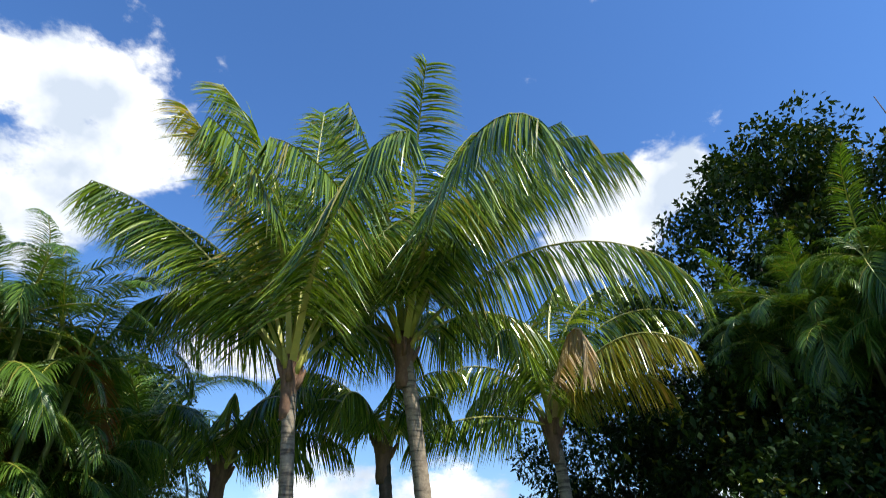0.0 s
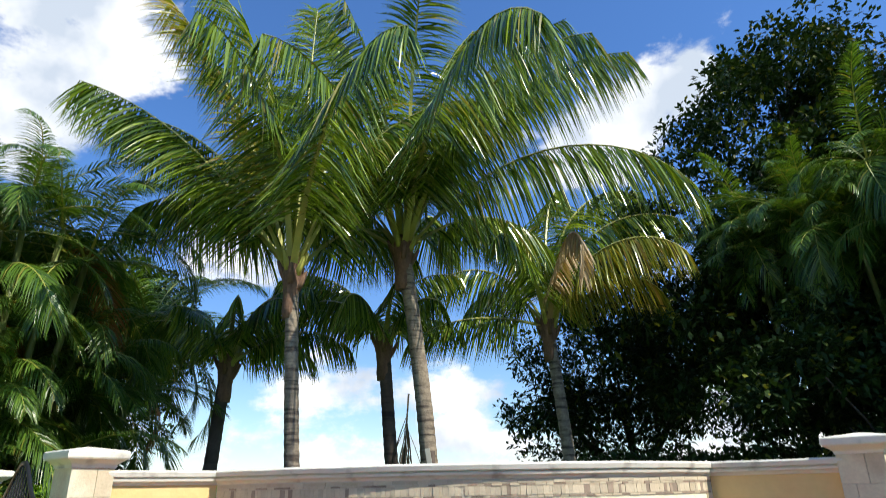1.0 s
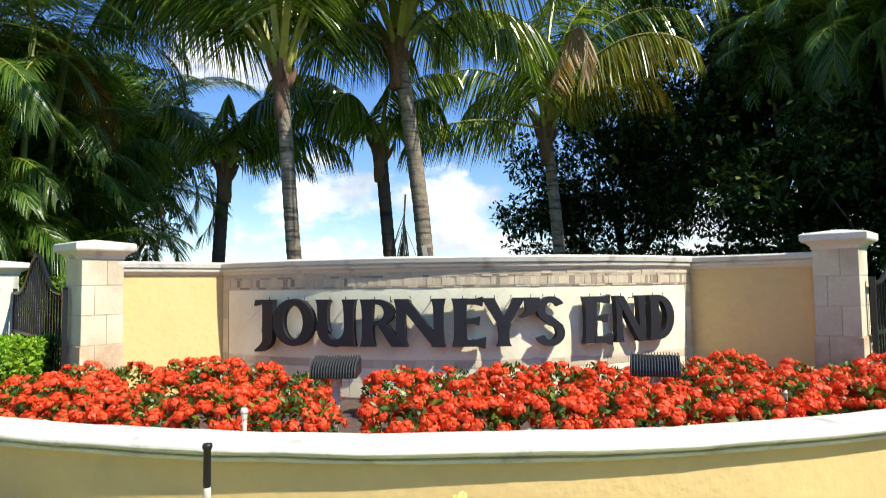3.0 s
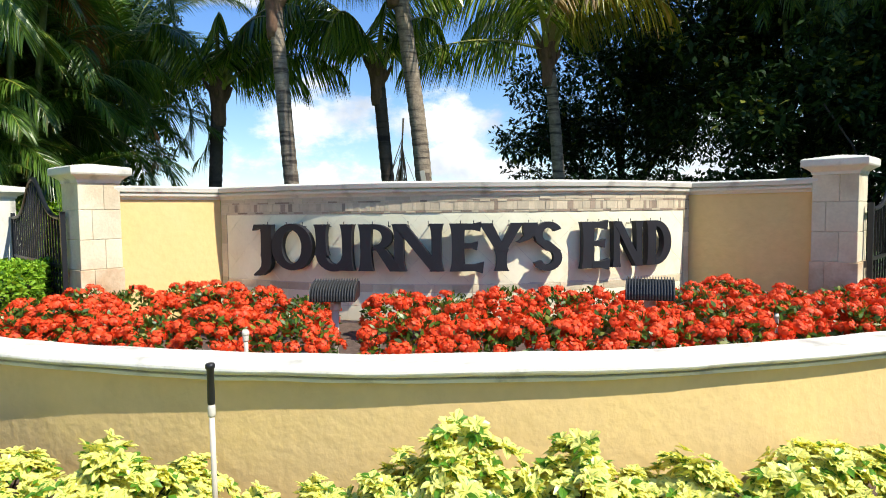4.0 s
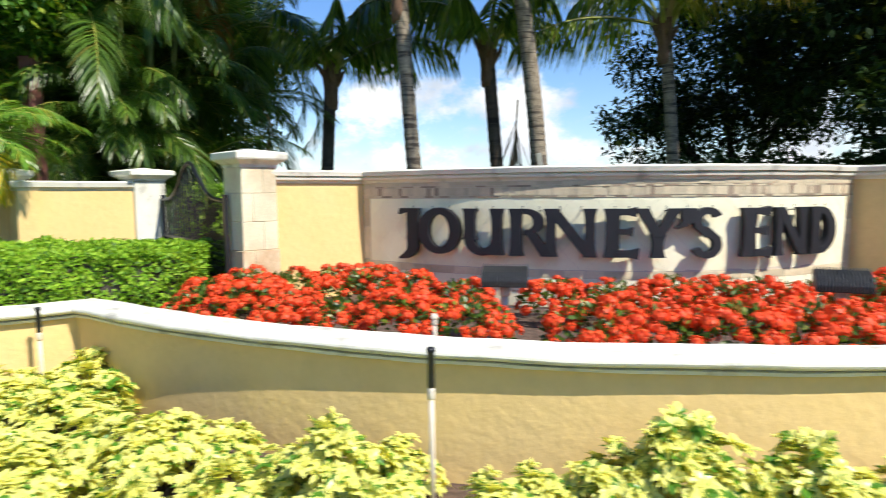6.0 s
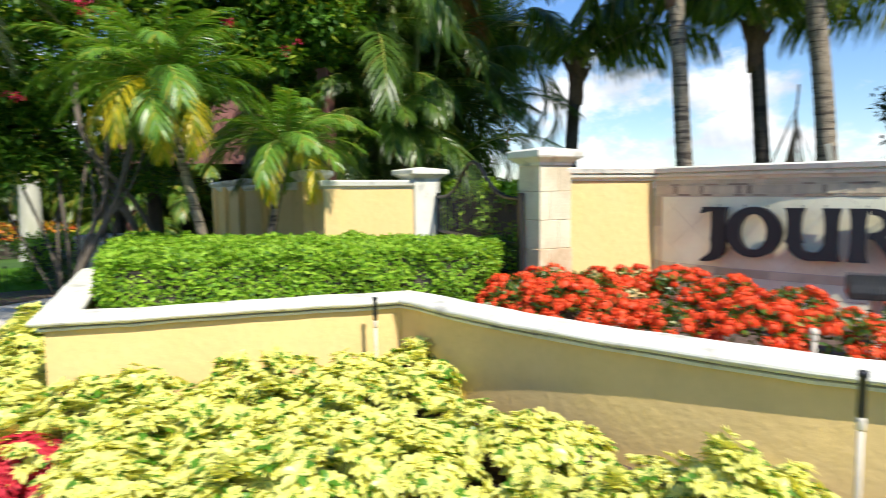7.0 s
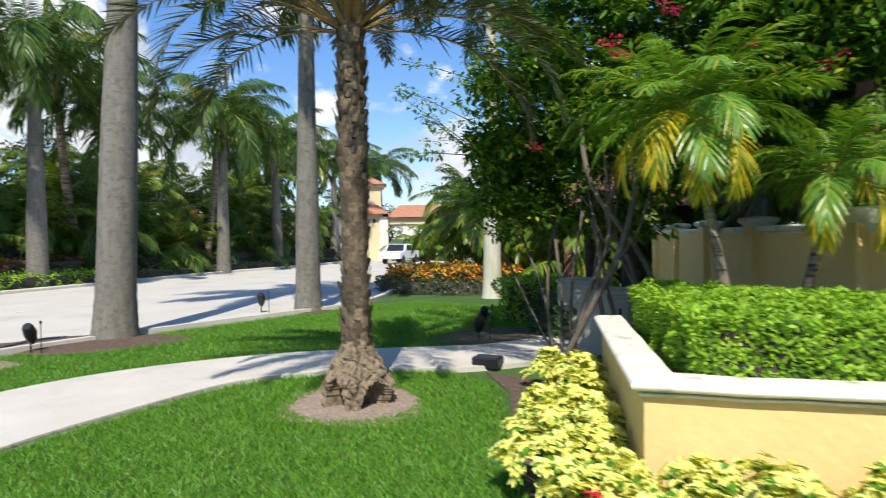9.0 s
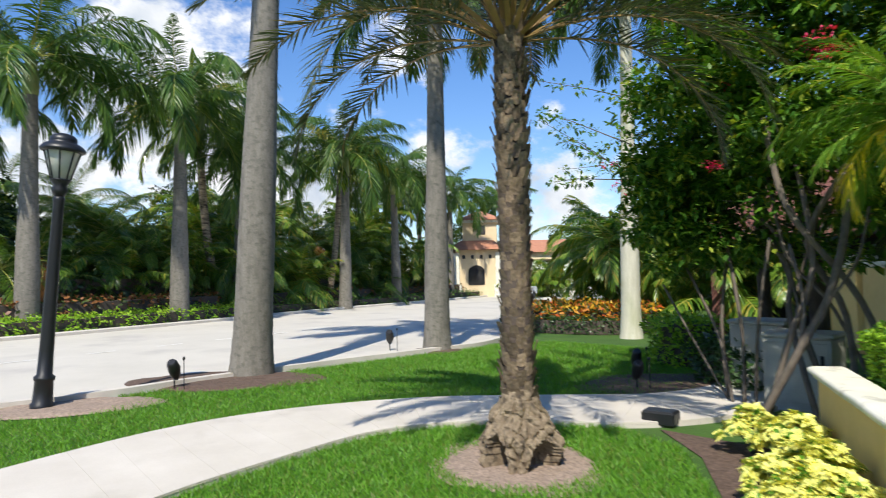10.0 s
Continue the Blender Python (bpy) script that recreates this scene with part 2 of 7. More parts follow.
DARK_BARK = surface("dark bark, also for crown-shaded trunks", (0.12, 0.092, 0.07), (0.065, 0.05, 0.04), 5.0, 0.95, 0.7, 30.0, fine=0.3, stain=(0.04, 0.03, 0.025), stain_at=(0.52, 0.66), stain_scale=1.0, stain_grain=(1.2, 1.2, 13.0))
ROOTBARK = surface("broken palm root bark", (0.31, 0.245, 0.165), (0.15, 0.11, 0.07), 14.0, 0.95, 0.9, 45.0, fine=0.35, stain=(0.06, 0.045, 0.03), stain_at=(0.52, 0.68), stain_scale=16.0)
TREE_BARK = surface("dark tree bark and hedge core", (0.10, 0.08, 0.065), (0.06, 0.048, 0.04), 8.0, 0.95, 0.7, 25.0, fine=0.3)
CROWNSHAFT = surface("green crownshaft", (0.16, 0.22, 0.06), (0.22, 0.24, 0.08), 5.0, 0.45, 0.1, 30.0)
RACHIS = surface("yellow-green leaf stalk", (0.42, 0.40, 0.08), (0.30, 0.32, 0.06), 6.0, 0.45, 0.05, 40.0)
DATE_STALK = surface("orange-brown leaf stalk", (0.34, 0.22, 0.07), (0.24, 0.16, 0.06), 6.0, 0.5, 0.05, 40.0)
TERRACOTTA = surface("terracotta roof tile", (0.50, 0.24, 0.14), (0.40, 0.17, 0.10), 4.0, 0.8, 0.3, 20.0, island=0.15)
REDROOF = surface("dull red roof shingle", (0.17, 0.065, 0.05), (0.12, 0.048, 0.04), 5.0, 0.85, 0.3, 20.0, spread=0.15, island=0.2)
TANWALL = surface("tan stucco", (0.74, 0.60, 0.39), (0.68, 0.53, 0.33), 1.0, 0.9, 0.2, 30.0)
BOXGREY = surface("grey-green box paint", (0.42, 0.42, 0.36), (0.35, 0.35, 0.30), 3.0, 0.6, 0.1, 60.0, stain=(0.25, 0.25, 0.21), stain_at=(0.6, 0.8))
PIPE = surface("weathered white pipe", (0.72, 0.66, 0.55), (0.60, 0.52, 0.42), 8.0, 0.55, 0.05, 60.0)
DARKVOID = surface("dark opening", (0.03, 0.03, 0.032), (0.045, 0.04, 0.04), 3.0, 0.6, 0.0)
CARWHITE = surface("white car paint", (0.75, 0.76, 0.78), (0.72, 0.73, 0.75), 2.0, 0.25, 0.0)
RUBBER = surface("black rubber", (0.02, 0.02, 0.02), (0.03, 0.03, 0.03), 5.0, 0.8, 0.1)
GLASSY = surface("dark car glass", (0.02, 0.025, 0.03), (0.03, 0.03, 0.035), 2.0, 0.08, 0.0)
LAMPGLASS = surface("frosted lamp glass", (0.70, 0.70, 0.64), (0.62, 0.62, 0.56), 4.0, 0.2, 0.0)

COCO = foliage("coconut leaflets", (0.022, 0.075, 0.011), (0.28, 0.40, 0.038), 0.20, 0.33, shine=1.0, tip=(0.34, 0.31, 0.07), tip_share=0.07)
DRYLEAF = foliage("grey-brown dry leaflets", (0.10, 0.075, 0.055), (0.19, 0.145, 0.10), 0.7, 0.15)
COCO_DEAD = foliage("dry tan coconut leaflets", (0.36, 0.25, 0.12), (0.52, 0.40, 0.22), 0.6, 0.25)
# lit variant of the areca leaflets: sunlight is put into the paler colour
FARPALM = foliage("sunlit-toned palm leaflets", (0.055, 0.155, 0.02), (0.23, 0.35, 0.04), 0.34, 0.38, tip=(0.38, 0.34, 0.05), tip_share=0.12)
COCO_OLD = foliage("yellowing coconut leaflets", (0.16, 0.22, 0.03), (0.42, 0.38, 0.05), 0.25, 0.40, tip=(0.40, 0.28, 0.07), tip_share=0.12)
ROYAL = foliage("royal palm leaflets", (0.035, 0.105, 0.018), (0.11, 0.195, 0.030), 0.42, 0.36)
DATE = foliage("date palm leaflets", (0.055, 0.085, 0.040), (0.10, 0.125, 0.055), 0.42, 0.25, tip=(0.22, 0.17, 0.07), tip_share=0.1)
PYGMY = foliage("bright palm leaflets", (0.09, 0.24, 0.035), (0.24, 0.42, 0.05), 0.32, 0.38, shine=0.55, tip=(0.40, 0.40, 0.05), tip_share=0.06)
PYGMY_OLD = foliage("yellow palm leaflets", (0.58, 0.50, 0.025), (0.70, 0.56, 0.03), 0.4, 0.4, tip=(0.22, 0.34, 0.03), tip_share=0.3)
ARECA = foliage("areca palm leaflets", (0.03, 0.085, 0.013), (0.14, 0.25, 0.03), 0.32, 0.34, shine=0.5, tip=(0.22, 0.22, 0.04), tip_share=0.05)
ARECA_OLD = foliage("withered areca leaflets", (0.25, 0.11, 0.03), (0.36, 0.17, 0.05), 0.6, 0.3)
# leaf colour lowered to near black: deep canopy shade is painted in
TREELEAF = foliage("shade-darkened glossy tree leaves", (0.013, 0.032, 0.009), (0.032, 0.062, 0.016), 0.45, 0.15, shine=0.15, tip=(0.16, 0.18, 0.03), tip_share=0.07)
HEDGELEAF = foliage("bright hedge leaves", (0.17, 0.38, 0.022), (0.42, 0.62, 0.055), 0.5, 0.32, shine=0.3, tip=(0.08, 0.19, 0.02), tip_share=0.14)
MIDHEDGE = foliage("green hedge leaves", (0.06, 0.15, 0.022), (0.13, 0.25, 0.035), 0.4, 0.25)
DARKHEDGE = foliage("dark hedge leaves", (0.030, 0.075, 0.018), (0.055, 0.12, 0.028), 0.38, 0.25)
VARIEG = foliage("variegated leaves", (0.12, 0.30, 0.025), (0.30, 0.48, 0.05), 0.34, 0.28, rim=(0.88, 0.86, 0.25), rim_at=(-0.02, 0.12), tip=(0.10, 0.26, 0.02), tip_share=0.15, vary=0.2)
IXORA_LEAF = foliage("ixora leaves", (0.03, 0.08, 0.012), (0.11, 0.19, 0.02), 0.38, 0.25, tip=(0.24, 0.28, 0.035), tip_share=0.12)
IXORA = foliage("coral-red petals", (0.84, 0.066, 0.016), (0.91, 0.155, 0.034), 0.55, 0.25, vary=0.25)
REDPLANT = foliage("crimson bracts", (0.50, 0.015, 0.035), (0.74, 0.05, 0.085), 0.5, 0.25)
STEM = surface("grey-brown shrub stem", (0.17, 0.14, 0.11), (0.09, 0.075, 0.06), 8.0, 0.9, 0.4, 30.0, fine=0.25)
BOUGAIN = foliage("magenta bracts", (0.66, 0.02, 0.10), (0.78, 0.05, 0.18), 0.5, 0.35)
BOUGLEAF = foliage("bougainvillea leaves", (0.034, 0.115, 0.016), (0.14, 0.30, 0.03), 0.45, 0.36, shine=0.3, tip=(0.30, 0.38, 0.04), tip_share=0.13)
CROTON = foliage("croton leaves", (0.45, 0.05, 0.02), (0.72, 0.50, 0.03), 0.45, 0.25, tip=(0.07, 0.11, 0.02), tip_share=0.38)
BROWNSHRUB = foliage("bronze shrub leaves", (0.18, 0.06, 0.025), (0.30, 0.13, 0.04), 0.5, 0.2, tip=(0.06, 0.10, 0.02), tip_share=0.3)
GRASS = foliage("grass blades", (0.075, 0.235, 0.020), (0.20, 0.44, 0.036), 0.5, 0.38, tip=(0.22, 0.27, 0.06), tip_share=0.08)

# building helpers -------------------------------------------------------------------------
rng = np.random.default_rng(7)
SIGN = pose(-0.36, 5.13, 0, 0, 0, -5.35)


def mesh_from(name, verts, faces, uv=None, smooth=False):
    me = bpy.data.meshes.new(name)
    me.from_pydata([tuple(v) for v in verts] if not isinstance(verts, np.ndarray) else verts.tolist(), [], faces if not isinstance(faces, np.ndarray) else faces.tolist())
    if uv is not None:
        layer = me.uv_layers.new(name="UVMap")
        idx = np.empty(len(me.loops), dtype=np.int32)
        me.loops.foreach_get("vertex_index", idx)
        layer.data.foreach_set("uv", np.asarray(uv, dtype=np.float32)[idx].ravel())
    if smooth:
        me.polygons.foreach_set("use_smooth", [True] * len(me.polygons))
    return me


def part(name, data, material=None, parent=None, label="", at=None):
    """Links a mesh or a bmesh as one object under a thing or a part."""
    if isinstance(data, bmesh.types.BMesh):
        me = bpy.data.meshes.new(name)
        bmesh.ops.recalc_face_normals(data, faces=data.faces)
        data.to_mesh(me)
        data.free()
        data = me
    if material and not data.materials:
        data.materials.append(material)
    ob = new(name, data)
    if parent is not None:
        ob.parent = parent
    if at is not None:
        ob.matrix_basis = at
    return tagged(ob, label)


def thing(name, label, category, group="", kind="", at=None):
    ob = new(name)
    if at is not None:
        ob.matrix_basis = at
    return tagged(ob, label, category, group, kind)


def box(bm, x0, x1, y0, y1, z0, z1, bevel=0.0, m=None):
    vs = [bm.verts.new((x, y, z)) for z in (z0, z1) for x, y in ((x0, y0), (x1, y0), (x1, y1), (x0, y1))]
    fs = [bm.faces.new([vs[i] for i in q]) for q in ((3, 2, 1, 0), (4, 5, 6, 7), (0, 1, 5, 4), (1, 2, 6, 5), (2, 3, 7, 6), (3, 0, 4, 7))]
    if bevel:
        es = list({e for f in fs for e in f.edges})
        r = bmesh.ops.bevel(bm, geom=es, offset=bevel, segments=1, affect="EDGES")
        vs = list({v for f in r["faces"] for v in f.verts} | {v for v in vs if v.is_valid})
    if m is not None:
        bmesh.ops.transform(bm, matrix=m, verts=[v for v in vs if v.is_valid])
    return vs


def tube(bm, pts, radii, sides=10, cap=True):
    """A round tube through the points, with a radius at each."""
    rings = []
    pts = [Vector(p) for p in pts]
    for i, p in enumerate(pts):
        d = (pts[min(i + 1, len(pts) - 1)] - pts[max(i - 1, 0)]).normalized()
        a = d.orthogonal().normalized() if abs(d.z) < 0.999 else Vector((1, 0, 0))
        if abs(d.z) < 0.999:
            a = d.cross(Vector((0, 0, 1))).normalized()
        b = d.cross(a)
        r = radii[i] if isinstance(radii, (list, tuple)) else radii
        rings.append([bm.verts.new(p + r * (math.cos(2 * math.pi * k / sides) * a + math.sin(2 * math.pi * k / sides) * b)) for k in range(sides)])
    for r0, r1 in zip(rings, rings[1:]):
        for k in range(sides):
            f = bm.faces.new((r0[k], r0[(k + 1) % sides], r1[(k + 1) % sides], r1[k]))
            f.smooth = True
    if cap:
        bm.faces.new(rings[0])
        bm.faces.new(list(reversed(rings[-1])))


def lathe(bm, profile, sides=16, centre=(0, 0)):
    rings = []
    for r, z in profile:
        rings.append([bm.verts.new((centre[0] + r * math.cos(2 * math.pi * k / sides), centre[1] + r * math.sin(2 * math.pi * k / sides), z)) for k in range(sides)])
    for r0, r1 in zip(rings, rings[1:]):
        for k in range(sides):
            f = bm.faces.new((r0[k], r0[(k + 1) % sides], r1[(k + 1) % sides], r1[k]))
            f.smooth = True
    bm.faces.new(rings[0])
    bm.faces.new(list(reversed(rings[-1])))


def sweep(bm, path, profile, rough=0.0):
    """Runs a closed profile of (offset to the right, z) along a path of (x, y), mitred at the corners."""
    n = len(path)
    rings = []
    for i in range(n):
        p = Vector(path[i])
        a = (p - Vector(path[i - 1])).normalized() if i else None
        b = (Vector(path[i + 1]) - p).normalized() if i < n - 1 else None
        a, b = a or b, b or a
        na, nb = Vector((a.y, -a.x)), Vector((b.y, -b.x))
        mit = (na + nb).normalized()
        k = 1.0 / max(0.3, mit.dot(na))
        rings.append([bm.verts.new((p.x + mit.x * k * o, p.y + mit.y * k * o, z + (rough * noise.noise(Vector((p.x * 3, p.y * 3, z * 9))) if rough else 0))) for o, z in profile])
    m = len(profile)
    for r0, r1 in zip(rings, rings[1:]):
        for k in range(m):
            bm.faces.new((r0[k], r0[(k + 1) % m], r1[(k + 1) % m], r1[k]))
    bm.faces.new(rings[0])
    bm.faces.new(list(reversed(rings[-1])))


def strips(base, way, up, length, width, profile=(0.35, 1.0, 0.75, 0.0), droop=0.25, fold=0.0, curl=0.0):
    """Many leaves at once: each a strip that starts at base, runs along way and sags; fold raises its two halves."""
    n, s = len(base), len(profile)
    way = way / np.linalg.norm(way, axis=1, keepdims=True)
    side = np.cross(way, up)
    side /= np.linalg.norm(side, axis=1, keepdims=True) + 1e-9
    nor = np.cross(side, way)
    t = np.linspace(0, 1, s)
    mid = base[:, None] + way[:, None] * (length[:, None] * t)[..., None]
    mid = mid + nor[:, None] * (curl * length[:, None] * t**2)[..., None]
    mid[..., 2] -= droop * length[:, None] * t**2
    half = (0.5 * width[:, None] * np.array(profile))[..., None] * side[:, None]
    if fold:
        rise = nor[:, None] * (fold * width[:, None] * np.array(profile))[..., None]
        v = np.stack([mid - half + rise, mid, mid + half + rise], 2).reshape(-1, 3)
        c, us = 3, (0.0, 0.5, 1.0)
    else:
        v = np.stack([mid - half, mid + half], 2).reshape(-1, 3)
        c, us = 2, (0.0, 1.0)
    k = np.arange(n)[:, None] * (s * c)
    quads = []
    for i in range(s - 1):
        for j in range(c - 1):
            o = i * c + j
            quads.append(np.concatenate([k + o, k + o + 1, k + o + c + 1, k + o + c], 1))
    f = np.stack(quads, 1).reshape(-1, 4)
    uv = np.stack([np.tile(np.tile(us, s), n), np.tile(np.repeat(t, c), n)], 1)
    return v, f, uv


def merged(*sets):
    vs, fs, us, k = [], [], [], 0
    for v, f, u in sets:
        vs.append(v)
        fs.append(f + k)
        us.append(u)
        k += len(v)
    return np.concatenate(vs), np.concatenate(fs), np.concatenate(us)


def unit(n, low=-1.0):
    """n random directions, none lower than low."""
    z = rng.uniform(low, 1.0, n)
    a = rng.uniform(0, 2 * np.pi, n)
    r = np.sqrt(np.maximum(0, 1 - z * z))
    return np.stack([r * np.cos(a), r * np.sin(a), z], 1)


def to_world(x, y):
    p = SIGN @ Vector((x, y, 0))
    return (p.x, p.y)


def ground_mesh(name, outline, z, material, thick=0.0, label="", kind="structure", category="ground"):
    """A flat piece of ground inside an outline, with edges down to the sheet below."""
    bm = bmesh.new()
    top = [bm.verts.new((x, y, z)) for x, y in outline]
    f = bm.faces.new(top)
    if thick:
        low = [bm.verts.new((x, y, z - thick)) for x, y in outline]
        for i in range(len(top)):
            j = (i + 1) % len(top)
            bm.faces.new((top[i], top[j], low[j], low[i]))
    bmesh.ops.triangulate(bm, faces=[f])
    ob = part(name, bm, material)
    return tagged(ob, label, category, kind=kind)


def smooth_line(pts, n=8):
    """Catmull-Rom through the points."""
    out = []
    for i in range(len(pts) - 1):
        p = [Vector(pts[max(0, min(len(pts) - 1, i + k))]) for k in (-1, 0, 1, 2)]
        for j in range(n):
            t = j / n
            out.append(tuple(0.5 * ((2 * p[1]) + (p[2] - p[0]) * t + (2 * p[0] - 5 * p[1] + 4 * p[2] - p[3]) * t * t + (3 * p[1] - p[0] - 3 * p[2] + p[3]) * t**3)))
    out.append(tuple(pts[-1]))
    return out


# ground, road and paths -------------------------------------------------------------------
def build_ground():
    bm = bmesh.new()
    bmesh.ops.create_grid(bm, x_segments=60, y_segments=60, size=1500)
    tagged(part("ground", bm, LAWN), "green mown lawn reaching far away", "ground", kind="structure")
    bpy.data.objects["ground"].location.z = -0.03


build_ground()

KERB_NEAR = smooth_line([(-10.5, -14.0), (-12.0, -8.0), (-13.0, -4.0), (-13.6, -1.2), (-14.3, 0.4), (-15.0, 2.2), (-15.7, 4.4), (-16.3, 6.0), (-17.9, 7.6), (-21.5, 10.4), (-26.0, 15.0), (-33.0, 22.5), (-46.0, 38.0)])
KERB_FAR = smooth_line([(-17.0, -22.0), (-20.5, -12.0), (-23.0, -6.0), (-26.0, -1.5), (-29.0, 2.2), (-33.2, 7.1), (-38.0, 14.0), (-47.0, 26.0), (-58.0, 40.0)])


def build_road():
    bm = bmesh.new()
    n = 60

    def along(line, t):
        k = t * (len(line) - 1)
        i = min(int(k), len(line) - 2)
        a, b = Vector(line[i]), Vector(line[i + 1])
        return a.lerp(b, k - i)
    rows = []
    for i in range(n + 1):
        a, b = along(KERB_NEAR, i / n), along(KERB_FAR, i / n)
        rows.append([bm.verts.new((*a.lerp(b, j / 4), -0.012)) for j in range(5)])
    for r0, r1 in zip(rows, rows[1:]):
        for j in range(4):
            bm.faces.new((r0[j], r0[j + 1], r1[j + 1], r1[j]))
    tagged(part("road", bm, ASPHALT), "pale sun-bleached asphalt road, shaded by palms", "road", kind="structure")
    for name, line, sgn in (("kerb_near", KERB_NEAR, 1), ("kerb_far", KERB_FAR, -1)):
        bm = bmesh.new()
        if sgn > 0:
            sweep(bm, line, [(0.0, -0.05), (0.0, 0.05), (0.03, 0.075), (0.16, 0.075), (0.16, -0.05)], 0.004)
        else:
            sweep(bm, line, [(0.0, -0.05), (-0.16, -0.05), (-0.16, 0.10), (-0.03, 0.10), (0.0, 0.07)], 0.004)
        tagged(part(name, bm, CONCRETE), "pale concrete kerb along the road", "kerb", kind="structure")
    # lane marks
    bm = bmesh.new()
    for i in range(4, 34, 3):
        a, b = along(KERB_NEAR, i / n).lerp(along(KERB_FAR, i / n), 0.5), along(KERB_NEAR, (i + 1.2) / n).lerp(along(KERB_FAR, (i + 1.2) / n), 0.5)
        d = (b - a).normalized()
        s = Vector((-d.y, d.x)) * 0.06
        bm.faces.new([bm.verts.new((*(p), -0.007)) for p in (a - s, b - s, b + s, a + s)])
    tagged(part("lane_line", bm, PAINT), "worn white broken lane line", "road marking", kind="structure")


build_road()

WALK_FAR = smooth_line([(-4.5, -5.8), (-7.2, -4.0), (-9.4, -2.2), (-10.75, -0.7), (-11.35, 0.4), (-11.5, 1.6), (-11.3, 2.9), (-10.7, 4.2), (-10.2, 5.4), (-10.6, 7.0), (-12.4, 9.6), (-16.5, 13.8)])
WALK_NEAR = smooth_line([(-3.6, -4.3), (-6.2, -2.7), (-7.9, -1.2), (-8.95, -0.2), (-9.6, 0.8), (-10.05, 1.7), (-10.05, 2.4), (-9.75, 3.2), (-9.1, 4.2), (-9.0, 5.6), (-9.6, 7.2), (-11.4, 9.6), (-15.4, 13.6)])


def build_sidewalk():
    n = 34
    for i in range(n):
        k0, k1 = int(i / n * (len(WALK_FAR) - 1)), int((i + 1) / n * (len(WALK_FAR) - 1))
        bm = bmesh.new()
        a = [Vector(p) for p in WALK_FAR[k0:k1 + 1]]
        b = [Vector(p) for p in WALK_NEAR[k0:k1 + 1]]
        g = 0.004
        ring = a + list(reversed(b))
        c = sum(ring, Vector((0, 0))) / len(ring)
        ring = [p + (c - p).normalized() * g for p in ring]
        top = [bm.verts.new((*p, 0.028)) for p in ring]
        low = [bm.verts.new((*p, -0.04)) for p in ring]
        bm.faces.new(top)
        for q in range(len(ring)):
            r = (q + 1) % len(ring)
            bm.faces.new((top[q], top[r], low[r], low[q]))
        ob = part("slab", bm, CONCRETE, SIDEWALK)
    bm = bmesh.new()
    rows = [[bm.verts.new((*Vector(p), 0.012)), bm.verts.new((*Vector(q), 0.012))] for p, q in zip(WALK_FAR, WALK_NEAR)]
    for r0, r1 in zip(rows, rows[1:]):
        bm.faces.new((r0[0], r0[1], r1[1], r1[0]))
    part("bedding", bm, MORTAR, SIDEWALK)


SIDEWALK = thing("pavement", "curved pale concrete sidewalk across the lawn", "sidewalk", kind="structure")
build_sidewalk()


def round_patch(x, y, r, squash=1.0, wob=0.12, n=28, turn=0.0):
    out = []
    for i in range(n):
        a = 2 * math.pi * i / n
        k = r * (1 + wob * noise.noise(Vector((math.cos(a) * 1.7 + x, math.sin(a) * 1.7 + y, 0.3))))
        px, py = k * math.cos(a), k * squash * math.sin(a)
        out.append((x + px * math.cos(turn) - py * math.sin(turn), y + px * math.sin(turn) + py * math.cos(turn)))
    return out


def mulch_mound(outline, z, height, label, mat=None):
    bm = bmesh.new()
    c = sum((Vector(p) for p in outline), Vector((0, 0))) / len(outline)
    rings = []
    for k, (s, h) in enumerate(((1.0, 0.0), (0.93, 0.5), (0.75, 0.85), (0.4, 1.0))):
        rings.append([bm.verts.new((*(c + (Vector(p) - c) * s), z + height * h + 0.02 * noise.noise(Vector((p[0] * 5, p[1] * 5, k * 2.0))) * (k > 0))) for p in outline])
    for r0, r1 in zip(rings, rings[1:]):
        for i in range(len(outline)):
            j = (i + 1) % len(outline)
            bm.faces.new((r0[i], r0[j], r1[j], r1[i]))
    bm.faces.new(rings[-1])
    return tagged(part("mulch_bed", bm, mat or MULCH), label, "mulch", kind="structure")


# planter, sign wall, columns --------------------------------------------------------------
def arc_y(u):
    return -0.01 + 0.142 * u * u + (0.035 * u**3 if u > 0 else 0.0)


def arc_slope(u):
    return 0.284 * u + (0.105 * u * u if u > 0 else 0.0)


def front_y(u):
    return -(1.985 - 0.0775 * (u + 0.3) ** 2)


PANEL_L, PANEL_R = -2.085, 2.055
LEFT_IN, LEFT_OUT, LEFT_END = (-3.54, -1.20), (-5.13, -2.815), (-7.32, -1.12)
RIGHT_IN, RIGHT_OUT = (3.05, front_y(3.05)), (4.75, -2.6)
SOIL = 0.50
CAP_LOW = [(-0.155, 0.600), (-0.13, 0.600), (0.030, 0.600), (0.036, 0.617), (0.014, 0.621), (0.014, 0.629), (0.046, 0.631), (0.062, 0.637), (0.072, 0.646), (0.076, 0.656), (0.073, 0.667), (0.064, 0.676), (0.046, 0.683), (0.02, 0.687), (-0.18, 0.688), (-0.193, 0.676), (-0.19, 0.640), (-0.16, 0.630)]


